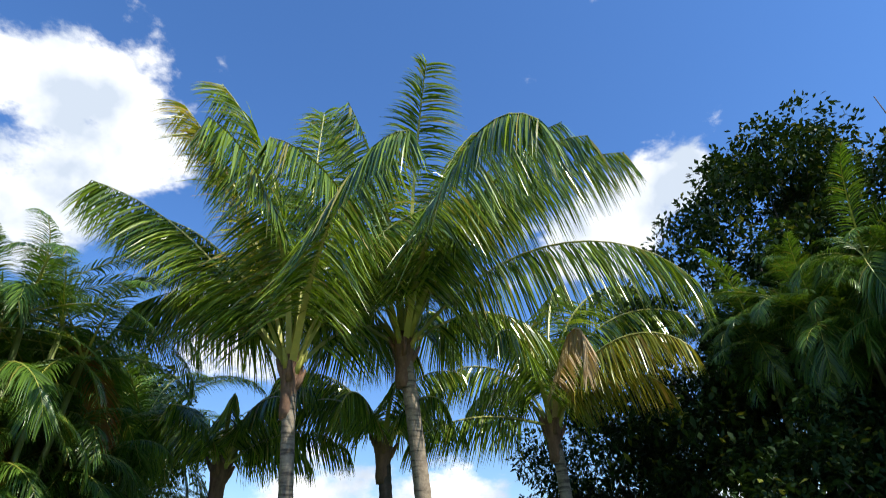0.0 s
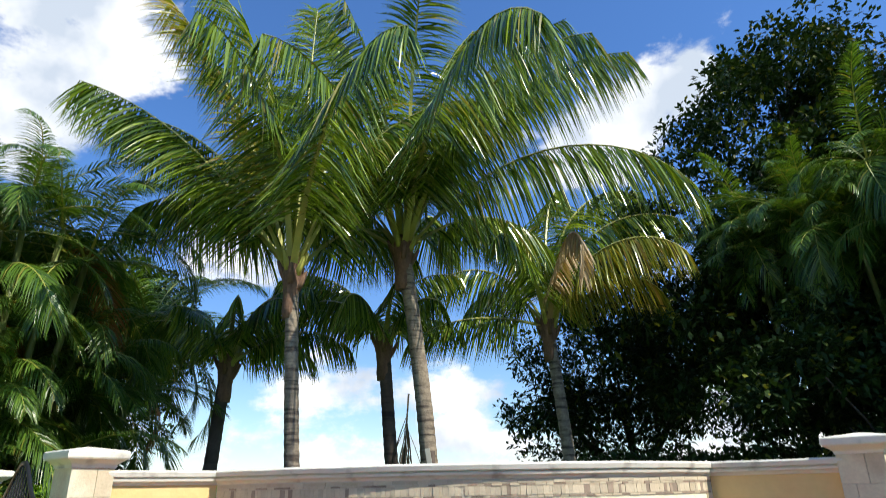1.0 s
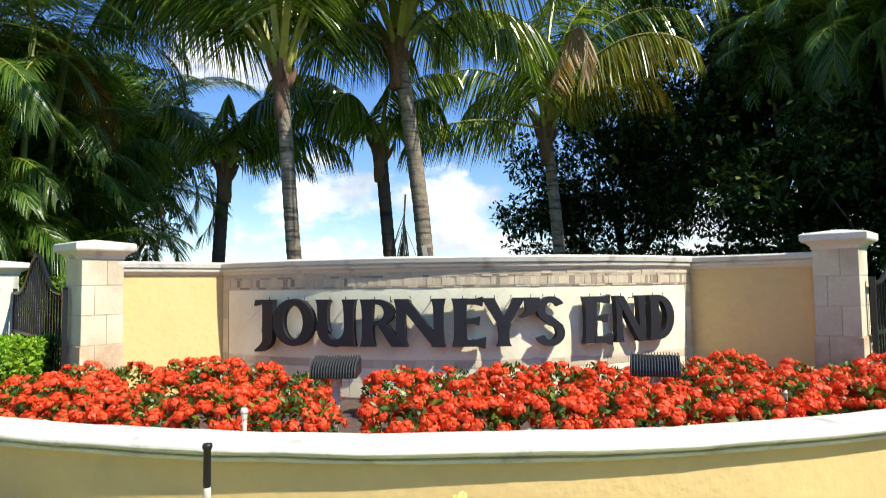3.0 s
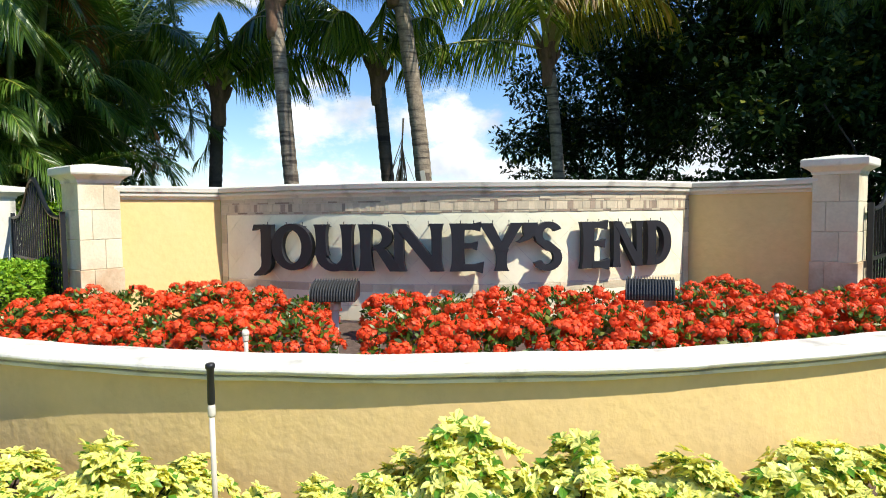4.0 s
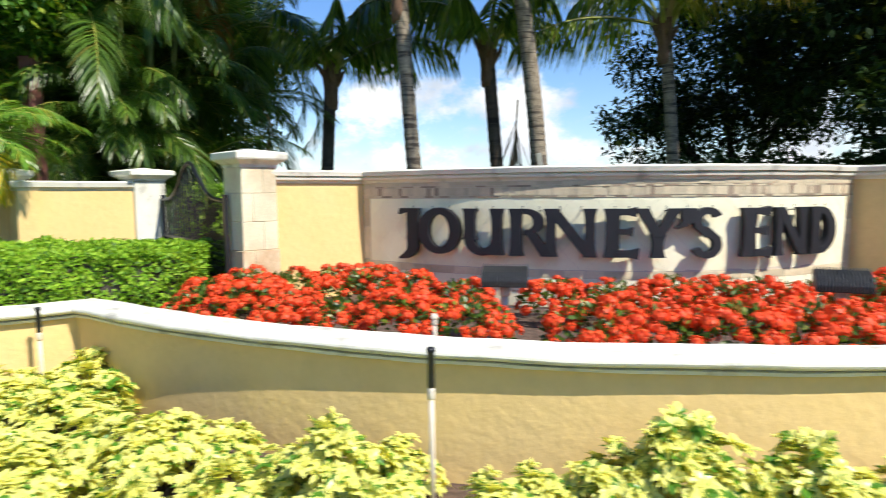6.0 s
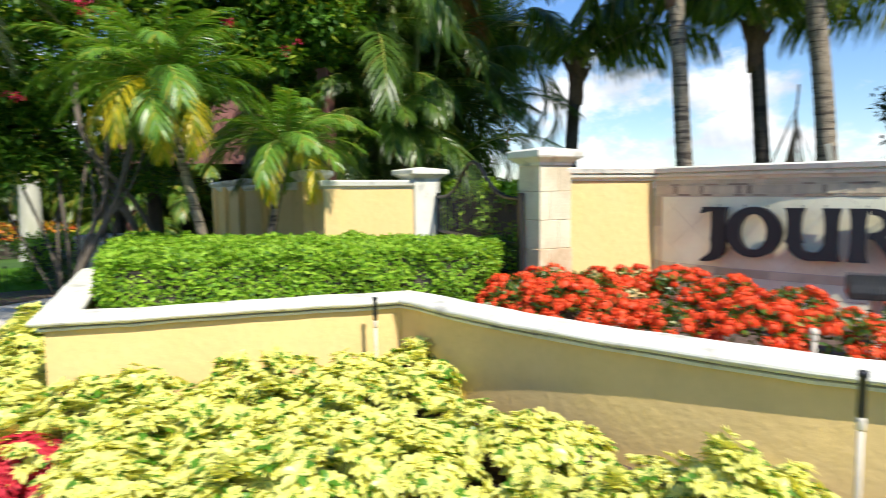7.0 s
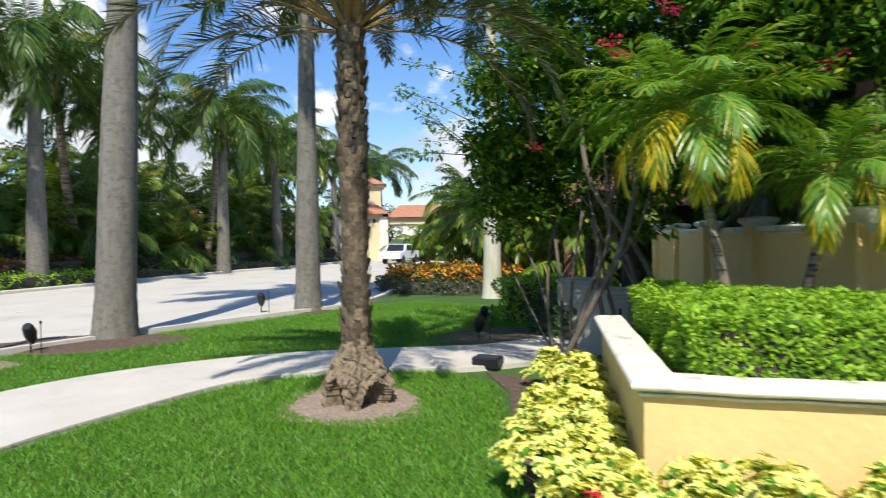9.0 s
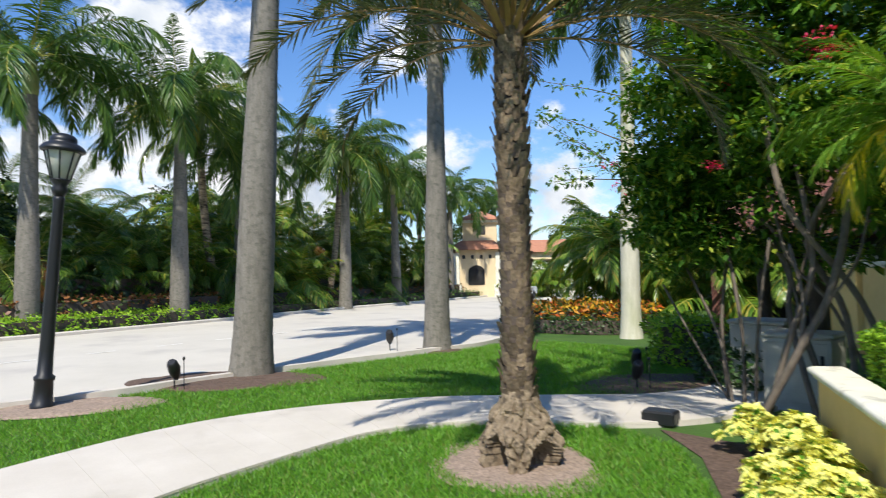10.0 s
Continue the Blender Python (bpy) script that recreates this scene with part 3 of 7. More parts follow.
def build_planter():
    arc = [(u, front_y(u)) for u in np.linspace(-3.54, 3.05, 40)]
    arc[0] = LEFT_IN
    runs = (("planter_wall_front", arc, "curved yellow stucco planter wall with white coping"),
            ("planter_wall_left", [LEFT_END, LEFT_OUT, LEFT_IN], "angled yellow stucco planter wall with white coping"),
            ("planter_wall_right", [RIGHT_IN, RIGHT_OUT], "yellow stucco planter wall with white coping"))
    for name, line, label in runs:
        ext = [to_world(*p) for p in line]
        bm = bmesh.new()
        fine = []
        for a, b in zip(ext, ext[1:]):
            k = max(1, int((Vector(b) - Vector(a)).length / 0.25))
            fine += [tuple(Vector(a).lerp(Vector(b), j / k)) for j in range(k)]
        fine.append(ext[-1])
        sweep(bm, fine, [(0.0, -0.05), (0.0, 0.602), (-0.13, 0.602), (-0.13, -0.05)])
        wall = tagged(part(name, bm, STUCCO), label, "wall", kind="structure")
    # one coping runs over all three
    line = [to_world(*p) for p in [LEFT_END, LEFT_OUT] + arc + [RIGHT_OUT]]
    fine = []
    for a, b in zip(line, line[1:]):
        k = max(1, int((Vector(b) - Vector(a)).length / 0.12))
        fine += [tuple(Vector(a).lerp(Vector(b), j / k)) for j in range(k)]
    fine.append(line[-1])
    bm = bmesh.new()
    sweep(bm, fine, CAP_LOW, 0.009)
    tagged(part("planter_coping", bm, CAPSTONE), "white moulded stone coping on the planter wall", "coping", kind="structure")
    bm = bmesh.new()
    sweep(bm, fine, [(0.002, 0.619), (0.020, 0.620), (0.024, 0.625), (0.020, 0.630), (0.002, 0.631)], 0.009)
    tagged(part("planter_coping_joint", bm, DIRT), "grimy dark joint in the moulding of the planter coping", "coping", kind="structure")
    inner = [to_world(*p) for p in [(-7.25, -0.95), (-5.13, -2.6), (-3.6, -1.05)] + [(u, front_y(u) + 0.12) for u in np.linspace(-3.4, 3.0, 20)] + [(4.6, -2.4), (5.2, -0.6), (3.2, 1.0), (-3.2, 1.0), (-5.0, 1.4), (-6.3, 0.4)]]
    ground_mesh("planter_soil", inner, SOIL, MULCH, 0.55, "dark mulch in the raised planter", category="soil")


build_planter()
CAP_HIGH = [(-0.20, 1.500), (0.004, 1.500), (0.014, 1.518), (0.034, 1.530), (0.038, 1.548), (0.020, 1.551), (0.020, 1.557), (0.050, 1.564), (0.058, 1.598), (0.045, 1.612), (-0.25, 1.615), (-0.262, 1.600), (-0.258, 1.560), (-0.22, 1.545)]
COL_L, COL_R = ((-2.85, -0.05), 55.0), ((3.01, 0.28), -40.0)


def build_sign_wall():
    us = np.linspace(PANEL_L, PANEL_R, 41)
    arc = [to_world(u, arc_y(u)) for u in us]
    bm = bmesh.new()
    sweep(bm, arc, [(0.0, -0.02), (0.0, 1.502), (-0.22, 1.502), (-0.22, -0.02)])
    wall = tagged(part("sign_wall", bm, MORTAR), "curved entrance sign wall faced with cream stone tiles", "wall", kind="structure")
    # wings
    for side, (c, turn), end in (("left", COL_L, PANEL_L), ("right", COL_R, PANEL_R)):
        a = Vector((end, arc_y(end)))
        d = Vector((math.cos(radians(turn)), math.sin(radians(turn))))
        s = -1 if side == "left" else 1
        b = Vector(c) - s * d * 0.12 + Vector((d.y, -d.x)) * (0.10 * 1) * 1.0
        line = [to_world(*b), to_world(*a)] if side == "left" else [to_world(*a), to_world(*b)]
        bm = bmesh.new()
        k = [tuple(Vector(line[0]).lerp(Vector(line[1]), j / 6)) for j in range(7)]
        sweep(bm, k, [(-0.006, -0.02), (-0.006, 1.502), (-0.19, 1.502), (-0.19, -0.02)])
        tagged(part("wing_wall_" + side, bm, STUCCO), "yellow stucco wing wall beside the sign", "wall", kind="structure")
    l, r = COL_L, COL_R
    dl = Vector((math.cos(radians(l[1])), math.sin(radians(l[1]))))
    dr = Vector((math.cos(radians(r[1])), math.sin(radians(r[1]))))
    b0 = Vector(l[0]) + dl * 0.12 + Vector((dl.y, -dl.x)) * 0.10
    b1 = Vector(r[0]) - dr * 0.12 + Vector((dr.y, -dr.x)) * 0.10
    path = [to_world(*b0.lerp(Vector((PANEL_L, arc_y(PANEL_L))), t)) for t in (0, 0.33, 0.66)] + arc + [to_world(*Vector((PANEL_R, arc_y(PANEL_R))).lerp(b1, t)) for t in (0.33, 0.66, 1)]
    bm = bmesh.new()
    sweep(bm, path, CAP_HIGH, 0.003)
    tagged(part("sign_coping", bm, CAPSTONE), "white moulded coping along the top of the sign wall", "coping", kind="structure")
    return wall


SIGN_WALL = build_sign_wall()


def build_column(c, turn, where):
    col = thing("stone_column", "square column of pale coral stone blocks with a white cap", "column", "entrance columns", at=SIGN @ pose(c[0], c[1], 0, 0, 0, turn))
    bm = bmesh.new()
    box(bm, -0.147, 0.147, -0.147, 0.147, 0.02, 1.63)
    part("core", bm, MORTAR, col)
    zs = [0.02, 0.27, 0.50, 0.73, 0.96, 1.19, 1.42, 1.63]
    for i, (z0, z1) in enumerate(zip(zs, zs[1:])):
        h = 0.155 if z0 >= 0.95 else 0.164
        cut = (0.03, -0.06)[i % 2]
        for x0, x1 in ((-h, cut - 0.001), (cut + 0.001, h)):
            bm = bmesh.new()
            box(bm, x0, x1, -h, h, z0 + 0.0015, z1 - 0.0015, 0.003)
            part("stone_block", bm, BLOCKSTONE if i > 3 else RUSTSTONE, col)
    bm = bmesh.new()
    rings = []
    for h, z in ((0.160, 1.628), (0.164, 1.650), (0.184, 1.668), (0.204, 1.682), (0.218, 1.688), (0.224, 1.700), (0.224, 1.742), (0.213, 1.752), (0.02, 1.782)):
        rings.append([bm.verts.new((sx * h, sy * h, z)) for sx, sy in ((-1, -1), (1, -1), (1, 1), (-1, 1))])
    for r0, r1 in zip(rings, rings[1:]):
        for k in range(4):
            bm.faces.new((r0[k], r0[(k + 1) % 4], r1[(k + 1) % 4], r1[k]))
    bm.faces.new(rings[0])
    bm.faces.new(rings[-1])
    part("cap", bm, CAPSTONE, col, "white moulded cap")
    return col


build_column(*COL_L, "left")
build_column(*COL_R, "right")


# lettering --------------------------------------------------------------------------------
def stem(x, w, z0=0.0, z1=1.0, flare=0.10):
    out = []
    for t in (0, 0.05, 0.16, 0.35, 0.5, 0.65, 0.84, 0.95, 1):
        k = flare * abs(2 * t - 1) ** 4
        out.append(((x - w / 2 - k * 0.45, z0 + (z1 - z0) * t), (x + w / 2 + k * 0.45, z0 + (z1 - z0) * t)))
    return out


def bow(cx, cz, rx, rz, tx, tz, a0, a1, n=20):
    out = []
    for i in range(n + 1):
        a = radians(a0 + (a1 - a0) * i / n)
        c, s = math.cos(a), math.sin(a)
        out.append(((cx + rx * c, cz + rz * s), (cx + (rx - tx) * c, cz + (rz - tz) * s)))
    return out


def slab_line(x0, z0, x1, z1, w0, w1):
    """A straight stroke between two points, with its width across in x."""
    return [((x0 + (x1 - x0) * t - (w0 + (w1 - w0) * t) / 2, z0 + (z1 - z0) * t), (x0 + (x1 - x0) * t + (w0 + (w1 - w0) * t) / 2, z0 + (z1 - z0) * t)) for t in (0, 0.25, 0.5, 0.75, 1)]


def arm(x0, x1, z, h, flare=0.05):
    return [((x0, z - h / 2), (x0, z + h / 2)), ((x0 * 0.4 + x1 * 0.6, z - h / 2), (x0 * 0.4 + x1 * 0.6, z + h / 2)), ((x1, z - h / 2 - flare), (x1 + 0.02, z + h / 2 + flare))]


def letter_strokes(ch):
    """Strokes in a box one high; x from 0 to the letter's width."""
    if ch == "J":
        tail = [((0.40, 0.30), (0.16, 0.30)), ((0.40, 0.12), (0.165, 0.14)), ((0.36, 0.0), (0.15, 0.04)), ((0.27, -0.10), (0.09, -0.04)), ((0.14, -0.17), (0.02, -0.10)), ((-0.02, -0.18), (-0.03, -0.15))]
        return [stem(0.28, 0.24, 0.28, 1.0, 0.04), tail, [((-0.04, 0.86), (0.0, 1.0)), ((0.1, 0.91), (0.1, 1.0)), ((0.3, 0.91), (0.3, 1.0))]], 0.42
    if ch == "O":
        return [bow(0.37, 0.5, 0.37, 0.52, 0.19, 0.15, 0, 360, 40)], 0.74
    if ch == "U":
        return [stem(0.14, 0.20, 0.32, 1.0, 0.10), stem(0.66, 0.18, 0.0, 1.0, 0.10), bow(0.40, 0.34, 0.36, 0.36, 0.20, 0.16, 180, 352, 18)], 0.80
    if ch == "R":
        return [stem(0.13, 0.21), bow(0.30, 0.72, 0.36, 0.28, 0.20, 0.11, 95, -95, 20), slab_line(0.42, 0.48, 0.74, 0.0, 0.20, 0.26)], 0.80
    if ch == "N":
        return [stem(0.12, 0.17), stem(0.80, 0.17), slab_line(0.13, 1.0, 0.80, 0.02, 0.24, 0.22)], 0.92
    if ch == "E":
        return [stem(0.13, 0.22), arm(0.2, 0.52, 0.93, 0.13, 0.04), arm(0.2, 0.46, 0.53, 0.11, 0.04), arm(0.2, 0.56, 0.075, 0.14, 0.05)], 0.58
    if ch == "Y":
        return [stem(0.42, 0.21, 0.0, 0.46, 0.12), slab_line(0.42, 0.42, 0.10, 1.0, 0.20, 0.26), slab_line(0.43, 0.42, 0.74, 1.0, 0.17, 0.24)], 0.84
    if ch == "'":
        return [[((0.06, 1.0), (0.30, 1.0)), ((0.06, 0.84), (0.30, 0.84)), ((0.08, 0.74), (0.27, 0.74)), ((0.02, 0.64), (0.15, 0.64)), ((-0.04, 0.60), (0.0, 0.58))]], 0.3
    if ch == "S":
        return [bow(0.29, 0.75, 0.27, 0.27, 0.15, 0.13, 25, 262, 22), bow(0.27, 0.26, 0.28, 0.28, 0.16, 0.13, -158, 88, 22), slab_line(0.16, 0.62, 0.40, 0.40, 0.26, 0.26)], 0.58
    return [stem(0.13, 0.21), bow(0.24, 0.5, 0.42, 0.5, 0.21, 0.13, 92, -92, 26)], 0.68


def build_lettering():
    whole = thing("sign_lettering", "dark raised metal letters reading JOURNEY'S END", "lettering", at=SIGN.copy())
    rows = (("J", -1.638, -1.446), ("O", -1.475, -1.075), ("U", -1.085, -0.735), ("R", -0.71, -0.385), ("N", -0.450, -0.060), ("E", -0.012, 0.238), ("Y", 0.208, 0.520), ("'", 0.490, 0.634), ("S", 0.591, 0.830), ("E", 0.951, 1.200), ("N", 1.183, 1.494), ("D", 1.473, 1.783))
    H, Z0 = 0.362, 0.925
    for ch, u0, u1 in rows:
        strokes, w = letter_strokes(ch)
        sx = (u1 - u0) / w
        uc = (u0 + u1) / 2
        bm = bmesh.new()
        for i, pairs in enumerate(strokes):
            f, b = -0.095 - 0.0012 * i, -0.045
            ring = []
            for p, q in pairs:
                ring.append([bm.verts.new(((a[0] - w / 2) * sx, d, a[1] * H)) for d in (f, b) for a in (p, q)])
            for r0, r1 in zip(ring, ring[1:]):
                for k in ((0, 1), (1, 3), (3, 2), (2, 0)):
                    bm.faces.new((r0[k[0]], r0[k[1]], r1[k[1]], r1[k[0]]))
            if (Vector(pairs[0][0]) - Vector(pairs[-1][0])).length > 1e-4:
                bm.faces.new([ring[0][k] for k in (0, 1, 3, 2)])
                bm.faces.new([ring[-1][k] for k in (2, 3, 1, 0)])
        tilt = math.degrees(math.atan(arc_slope(uc)))
        lt = part("letter", bm, LETTER, whole, at=pose(uc, arc_y(uc), Z0, 0, 0, tilt))
        for px in ((0.25, 0.75) if ch not in "J'" else (0.6,)):
            bm = bmesh.new()
            x = (px - 0.5) * (u1 - u0) * 0.8
            tube(bm, [(x, 0.0, H * 0.95), (x, -0.05, H * 0.95), (x, -0.05, H * 1.055)], 0.005, 6)
            part("pin", bm, LETTER, lt)


build_lettering()


# palms ------------------------------------------------------------------------------------
def frond_mesh(name, L, n, leaf, w, arch=1.2, hang=0.35, vee=0.25, plume=0.0, bare=0.12, mats=(), seed=0, ragged=0.06, rach=0.022, curl=0.0, el=0.0, twist=0.3, drop=0.0, tip=0.7, blade=(0.55, 1.0, 0.8, 0.06)):
    """A feather leaf that leaves the crown along +x at an elevation of el degrees and arches down, with two rows of leaflets."""
    g = np.random.default_rng(seed)
    m = 16
    s = np.linspace(0, 1, m)
    ang = radians(el) - arch * s**1.5
    step = L / (m - 1)
    x = np.concatenate([[0], np.cumsum(np.cos(ang[:-1]) * step)])
    z = np.concatenate([[0], np.cumsum(np.sin(ang[:-1]) * step)])
    y = curl * L * s**2
    # leaflets
    t = np.repeat(np.linspace(bare, 0.995, n), 2) + g.normal(0, 0.004, 2 * n)
    t = np.clip(t, 0.02, 1)
    side = np.tile([1.0, -1.0], n)
    keep = g.random(2 * n) > ragged
    t, side = t[keep], side[keep]
    px, pz, py = np.interp(t, s, x), np.interp(t, s, z), np.interp(t, s, y)
    a = np.interp(t, s, ang)
    along = np.stack([np.cos(a), 0 * a, np.sin(a)], 1)
    up = np.stack([-np.sin(a), 0 * a, np.cos(a)], 1)
    out = np.stack([0 * a, side, 0 * a], 1)
    open_ang = np.radians(72 - 44 * t) + g.normal(0, 0.07, len(t))
    v = vee + plume * g.normal(0, 1, len(t)) + g.normal(0, 0.05, len(t))
    way = along * np.cos(open_ang)[:, None] + (out * np.cos(v)[:, None] + up * np.sin(v)[:, None]) * np.sin(open_ang)[:, None]
    way[:, 2] -= drop * (0.22 + 0.78 * np.cos(a) ** 2)
    size = leaf * np.clip(np.sin(np.pi * (0.13 + 0.80 * t)) ** tip, 0.25, 1) * g.uniform(0.88, 1.06, len(t))
    base = np.stack([px, py, pz], 1)
    V, F, U = strips(base, way, up + twist * g.normal(0, 1, (len(t), 3)), size, np.full(len(t), w) * g.uniform(0.8, 1.15, len(t)), blade, hang)
    # stalk
    rv, rf = [], []
    for i in range(m):
        r = rach * (1 - 0.85 * s[i])
        c, sn = math.cos(ang[i]), math.sin(ang[i])
        for dy, du in ((-1.2, -0.4), (1.2, -0.4), (0, 0.7)):
            rv.append((x[i] - sn * du * r, y[i] + dy * r, z[i] + c * du * r))
    for i in range(m - 1):
        for k in range(3):
            rf.append((i * 3 + k, i * 3 + (k + 1) % 3, i * 3 + 3 + (k + 1) % 3, i * 3 + 3 + k))
    V2, F2 = np.concatenate([V, np.array(rv)]), np.concatenate([F, np.array(rf) + len(V)])
    U2 = np.concatenate([U, np.zeros((len(rv), 2)) + 0.5])
    me = mesh_from(name, V2, F2, U2)
    for mt in mats:
        me.materials.append(mt)
    idx = np.zeros(len(F2), dtype=np.int32)
    idx[len(F):] = 1
    me.polygons.foreach_set("material_index", idx)
    return me


def ringed_trunk(pts, r0, r1, rings, depth, sides=12, base_flare=0.0, bulge=0.0):
    bm = bmesh.new()
    line = smooth_line(pts, max(2, int(rings * 2 / (len(pts) - 1))))
    n = len(line)
    radii = []
    for i in range(n):
        t = i / (n - 1)
        r = r0 + (r1 - r0) * t + base_flare * math.exp(-t * 14) + bulge * math.exp(-((t - 0.3) / 0.22) ** 2)
        radii.append(r * (1 + depth * (1 if i % 2 else -1) + 0.02 * noise.noise(Vector((i * 0.7, r0 * 10, 0)))))
    tube(bm, line, radii, sides)
    return bm


def palm(name, label, base, neck, r0, r1, trunk_mat, leaves, crown, group="", rings=26, depth=0.03, flare=0.05, bulge=0.0, bend=(0, 0), shaft=0.0, trunk_name="trunk", sides=12, fibre=False):
    """A palm: base and neck in the world, and a crown of (mesh index, azimuth, elevation, scale, roll)."""
    b = Vector(base)
    p = thing(name, label, "palm tree", group, at=pose(*b))
    top = Vector(neck) - b
    mid = top * 0.5 + Vector((bend[0], bend[1], 0))
    bm = ringed_trunk([Vector((0, 0, -0.15)), top * 0.25 + Vector((bend[0], bend[1], 0)) * 0.75, mid, top * 0.78 + Vector((bend[0], bend[1], 0)) * 0.6, top], r0, r1, rings, depth, sides, flare, bulge)
    part(trunk_name, bm, trunk_mat, p)
    o = top.copy()
    if shaft:
        bm = bmesh.new()
        tube(bm, [top + Vector((0, 0, -0.05)), top + Vector((0, 0, shaft * 0.15)), top + Vector((0, 0, shaft * 0.6)), top + Vector((0, 0, shaft))], [r1 * 1.05, r1 * 1.2, r1 * 0.9, r1 * 0.5], 12)
        part("crownshaft", bm, CROWNSHAFT, p, "smooth green crownshaft")
        o = top + Vector((0, 0, shaft * 0.9))
    if fibre:
        # brown fibrous sheath and old leaf bases under the crown
        bm = bmesh.new()
        tube(bm, [top + Vector((0, 0, h)) for h in (-0.62, -0.5, -0.36, -0.2, -0.05, 0.12, 0.26)], [r1 * 1.03, r1 * 1.2, r1 * 1.15, r1 * 1.3, r1 * 1.5, r1 * 1.4, r1 * 0.9], 14)
        part("fibre_sheath", bm, FIBRE, p, "brown fibrous sheath")
        for q in range(9):
            a = q * 2.4
            c, s = math.cos(a), math.sin(a)
            h = -0.22 + 0.035 * q
            bm = bmesh.new()
            tube(bm, [top + Vector((c * r1 * 0.9, s * r1 * 0.9, h)), top + Vector((c * r1 * 1.6, s * r1 * 1.6, h + 0.1)), top + Vector((c * r1 * 2.3, s * r1 * 2.3, h + 0.24))], [0.055, 0.042, 0.022], 6)
            part("leaf_base", bm, FIBRE if q < 5 else RACHIS, p)
    for k, az, el, sc, roll in crown:
        me, e0 = leaves(k, el)
        m = Matrix.Translation(o) @ pose(0, 0, 0, 0, 0, az) @ pose(0, 0, 0, 0, e0 - el, 0) @ pose(0, 0, 0, roll * 0.5, 0, 0) @ Matrix.Scale(sc, 4) @ Matrix.Translation((r1 * 0.4, 0, 0))
        part("frond", me, None, p, at=m)
    return p


def spread_crown(n, kinds, el_hi, el_lo, seed, sc=(0.85, 1.1), power=1.0, old=None, old_share=0.0):
    g = random.Random(seed)
    out = []
    for i in range(n):
        t = (i + 0.5) / n
        el = el_hi + (el_lo - el_hi) * t**power + g.uniform(-6, 6)
        k = g.choice(kinds)
        if old and t > 1 - old_share:
            k = g.choice(old)
        out.append((k, i * 137.5 + g.uniform(-14, 14), el, g.uniform(*sc) * (0.8 if t < 0.15 else 1), g.uniform(-28, 28)))
    return out


def frond_bank(name, L, n, leaf, w, kinds, step=15, **rest):
    """Fronds of a few kinds (arch, hang, vee, materials, curl), each made for the elevation at which it grows."""
    made = {}

    def pick(k, el):
        e0 = max(-45, min(90, step * round(el / step)))
        if (k, e0) not in made:
            arch, hang, vee, mats, curl = kinds[k]
            made[k, e0] = frond_mesh(name, L, n, leaf, w, arch=arch, hang=hang, vee=vee, mats=mats, curl=curl, seed=k * 31 + e0 + 50, el=e0, **rest)
        return made[k, e0], e0
    return pick


def coconut_fronds(rows):
    """Fronds one by one: rows of (azimuth, elevation, arch, length, curl, state), azimuth 0 to the right and 90 away; state 0 green, 1 yellowing, 2 dry."""
    def pick(k, el):
        az, e, arch, L, curl, state = rows[k]
        mats = ((COCO, RACHIS), (COCO_OLD, RACHIS), (COCO_DEAD, COCO_DEAD))[state]
        me = frond_mesh("coconut_frond", L, int(42 * L), (0.25 + 0.14 * L, 0.25 + 0.14 * L, 0.12 + 0.07 * L)[state], 0.030, arch=arch, hang=0.5, vee=0.15, plume=0.22, bare=0.2, mats=mats, curl=curl, seed=int(az * 7 + e * 13 + L * 100) % 9973, el=e, ragged=0.11, rach=0.042, twist=0.9, drop=(1.4, 1.4, 1.8)[state], tip=0.42, blade=(0.5, 1.0, 0.9, 0.55, 0.05))
        return me, el
    return pick, [(k, r[0], r[1], 1.0, 0) for k, r in enumerate(rows)]


ROYAL_F = frond_bank("royal_frond", 3.4, 110, 0.66, 0.036, tuple((a, 0.5, 0.15, (ROYAL, RACHIS), c) for a, c in ((1.2, 0.05), (1.6, -0.06), (2.0, 0.03))), 20, plume=0.42, drop=0.15, twist=0.5)
DATE_F = frond_bank("date_frond", 2.7, 84, 0.42, 0.021, tuple((a, 0.15, 0.5, (DATE, DATE_STALK), c) for a, c in ((0.9, 0.03), (1.3, -0.04), (1.7, 0.02))), plume=0.3, bare=0.2, rach=0.02)
PYGMY_F = frond_bank("pygmy_frond", 1.15, 50, 0.29, 0.019, ((1.15, 0.5, 0.25, (PYGMY, RACHIS), 0.03), (1.4, 0.6, 0.15, (PYGMY, RACHIS), -0.03), (0.9, 0.4, 0.3, (PYGMY, RACHIS), 0.0), (2.0, 0.5, 0.2, (PYGMY_OLD, RACHIS), 0.0)), 20, rach=0.014, plume=0.18)
FAR_F = frond_bank("areca_frond", 2.4, 44, 0.55, 0.045, tuple((a, 0.6, 0.25, (FARPALM, RACHIS), c) for a, c in ((1.3, 0.04), (1.7, -0.04), (2.1, 0.05), (1.0, 0.0))), 20, rach=0.02)
ARECA_F = frond_bank("areca_frond", 2.4, 84, 0.50, 0.019, ((1.3, 0.5, 0.35, (ARECA, RACHIS), 0.04), (1.7, 0.6, 0.25, (ARECA, RACHIS), -0.04), (2.2, 0.7, 0.2, (ARECA, RACHIS), 0.05), (1.0, 0.45, 0.4, (ARECA, RACHIS), 0.0), (1.8, 0.7, 0.1, (ARECA_OLD, RACHIS), 0.0)), 20, rach=0.018)


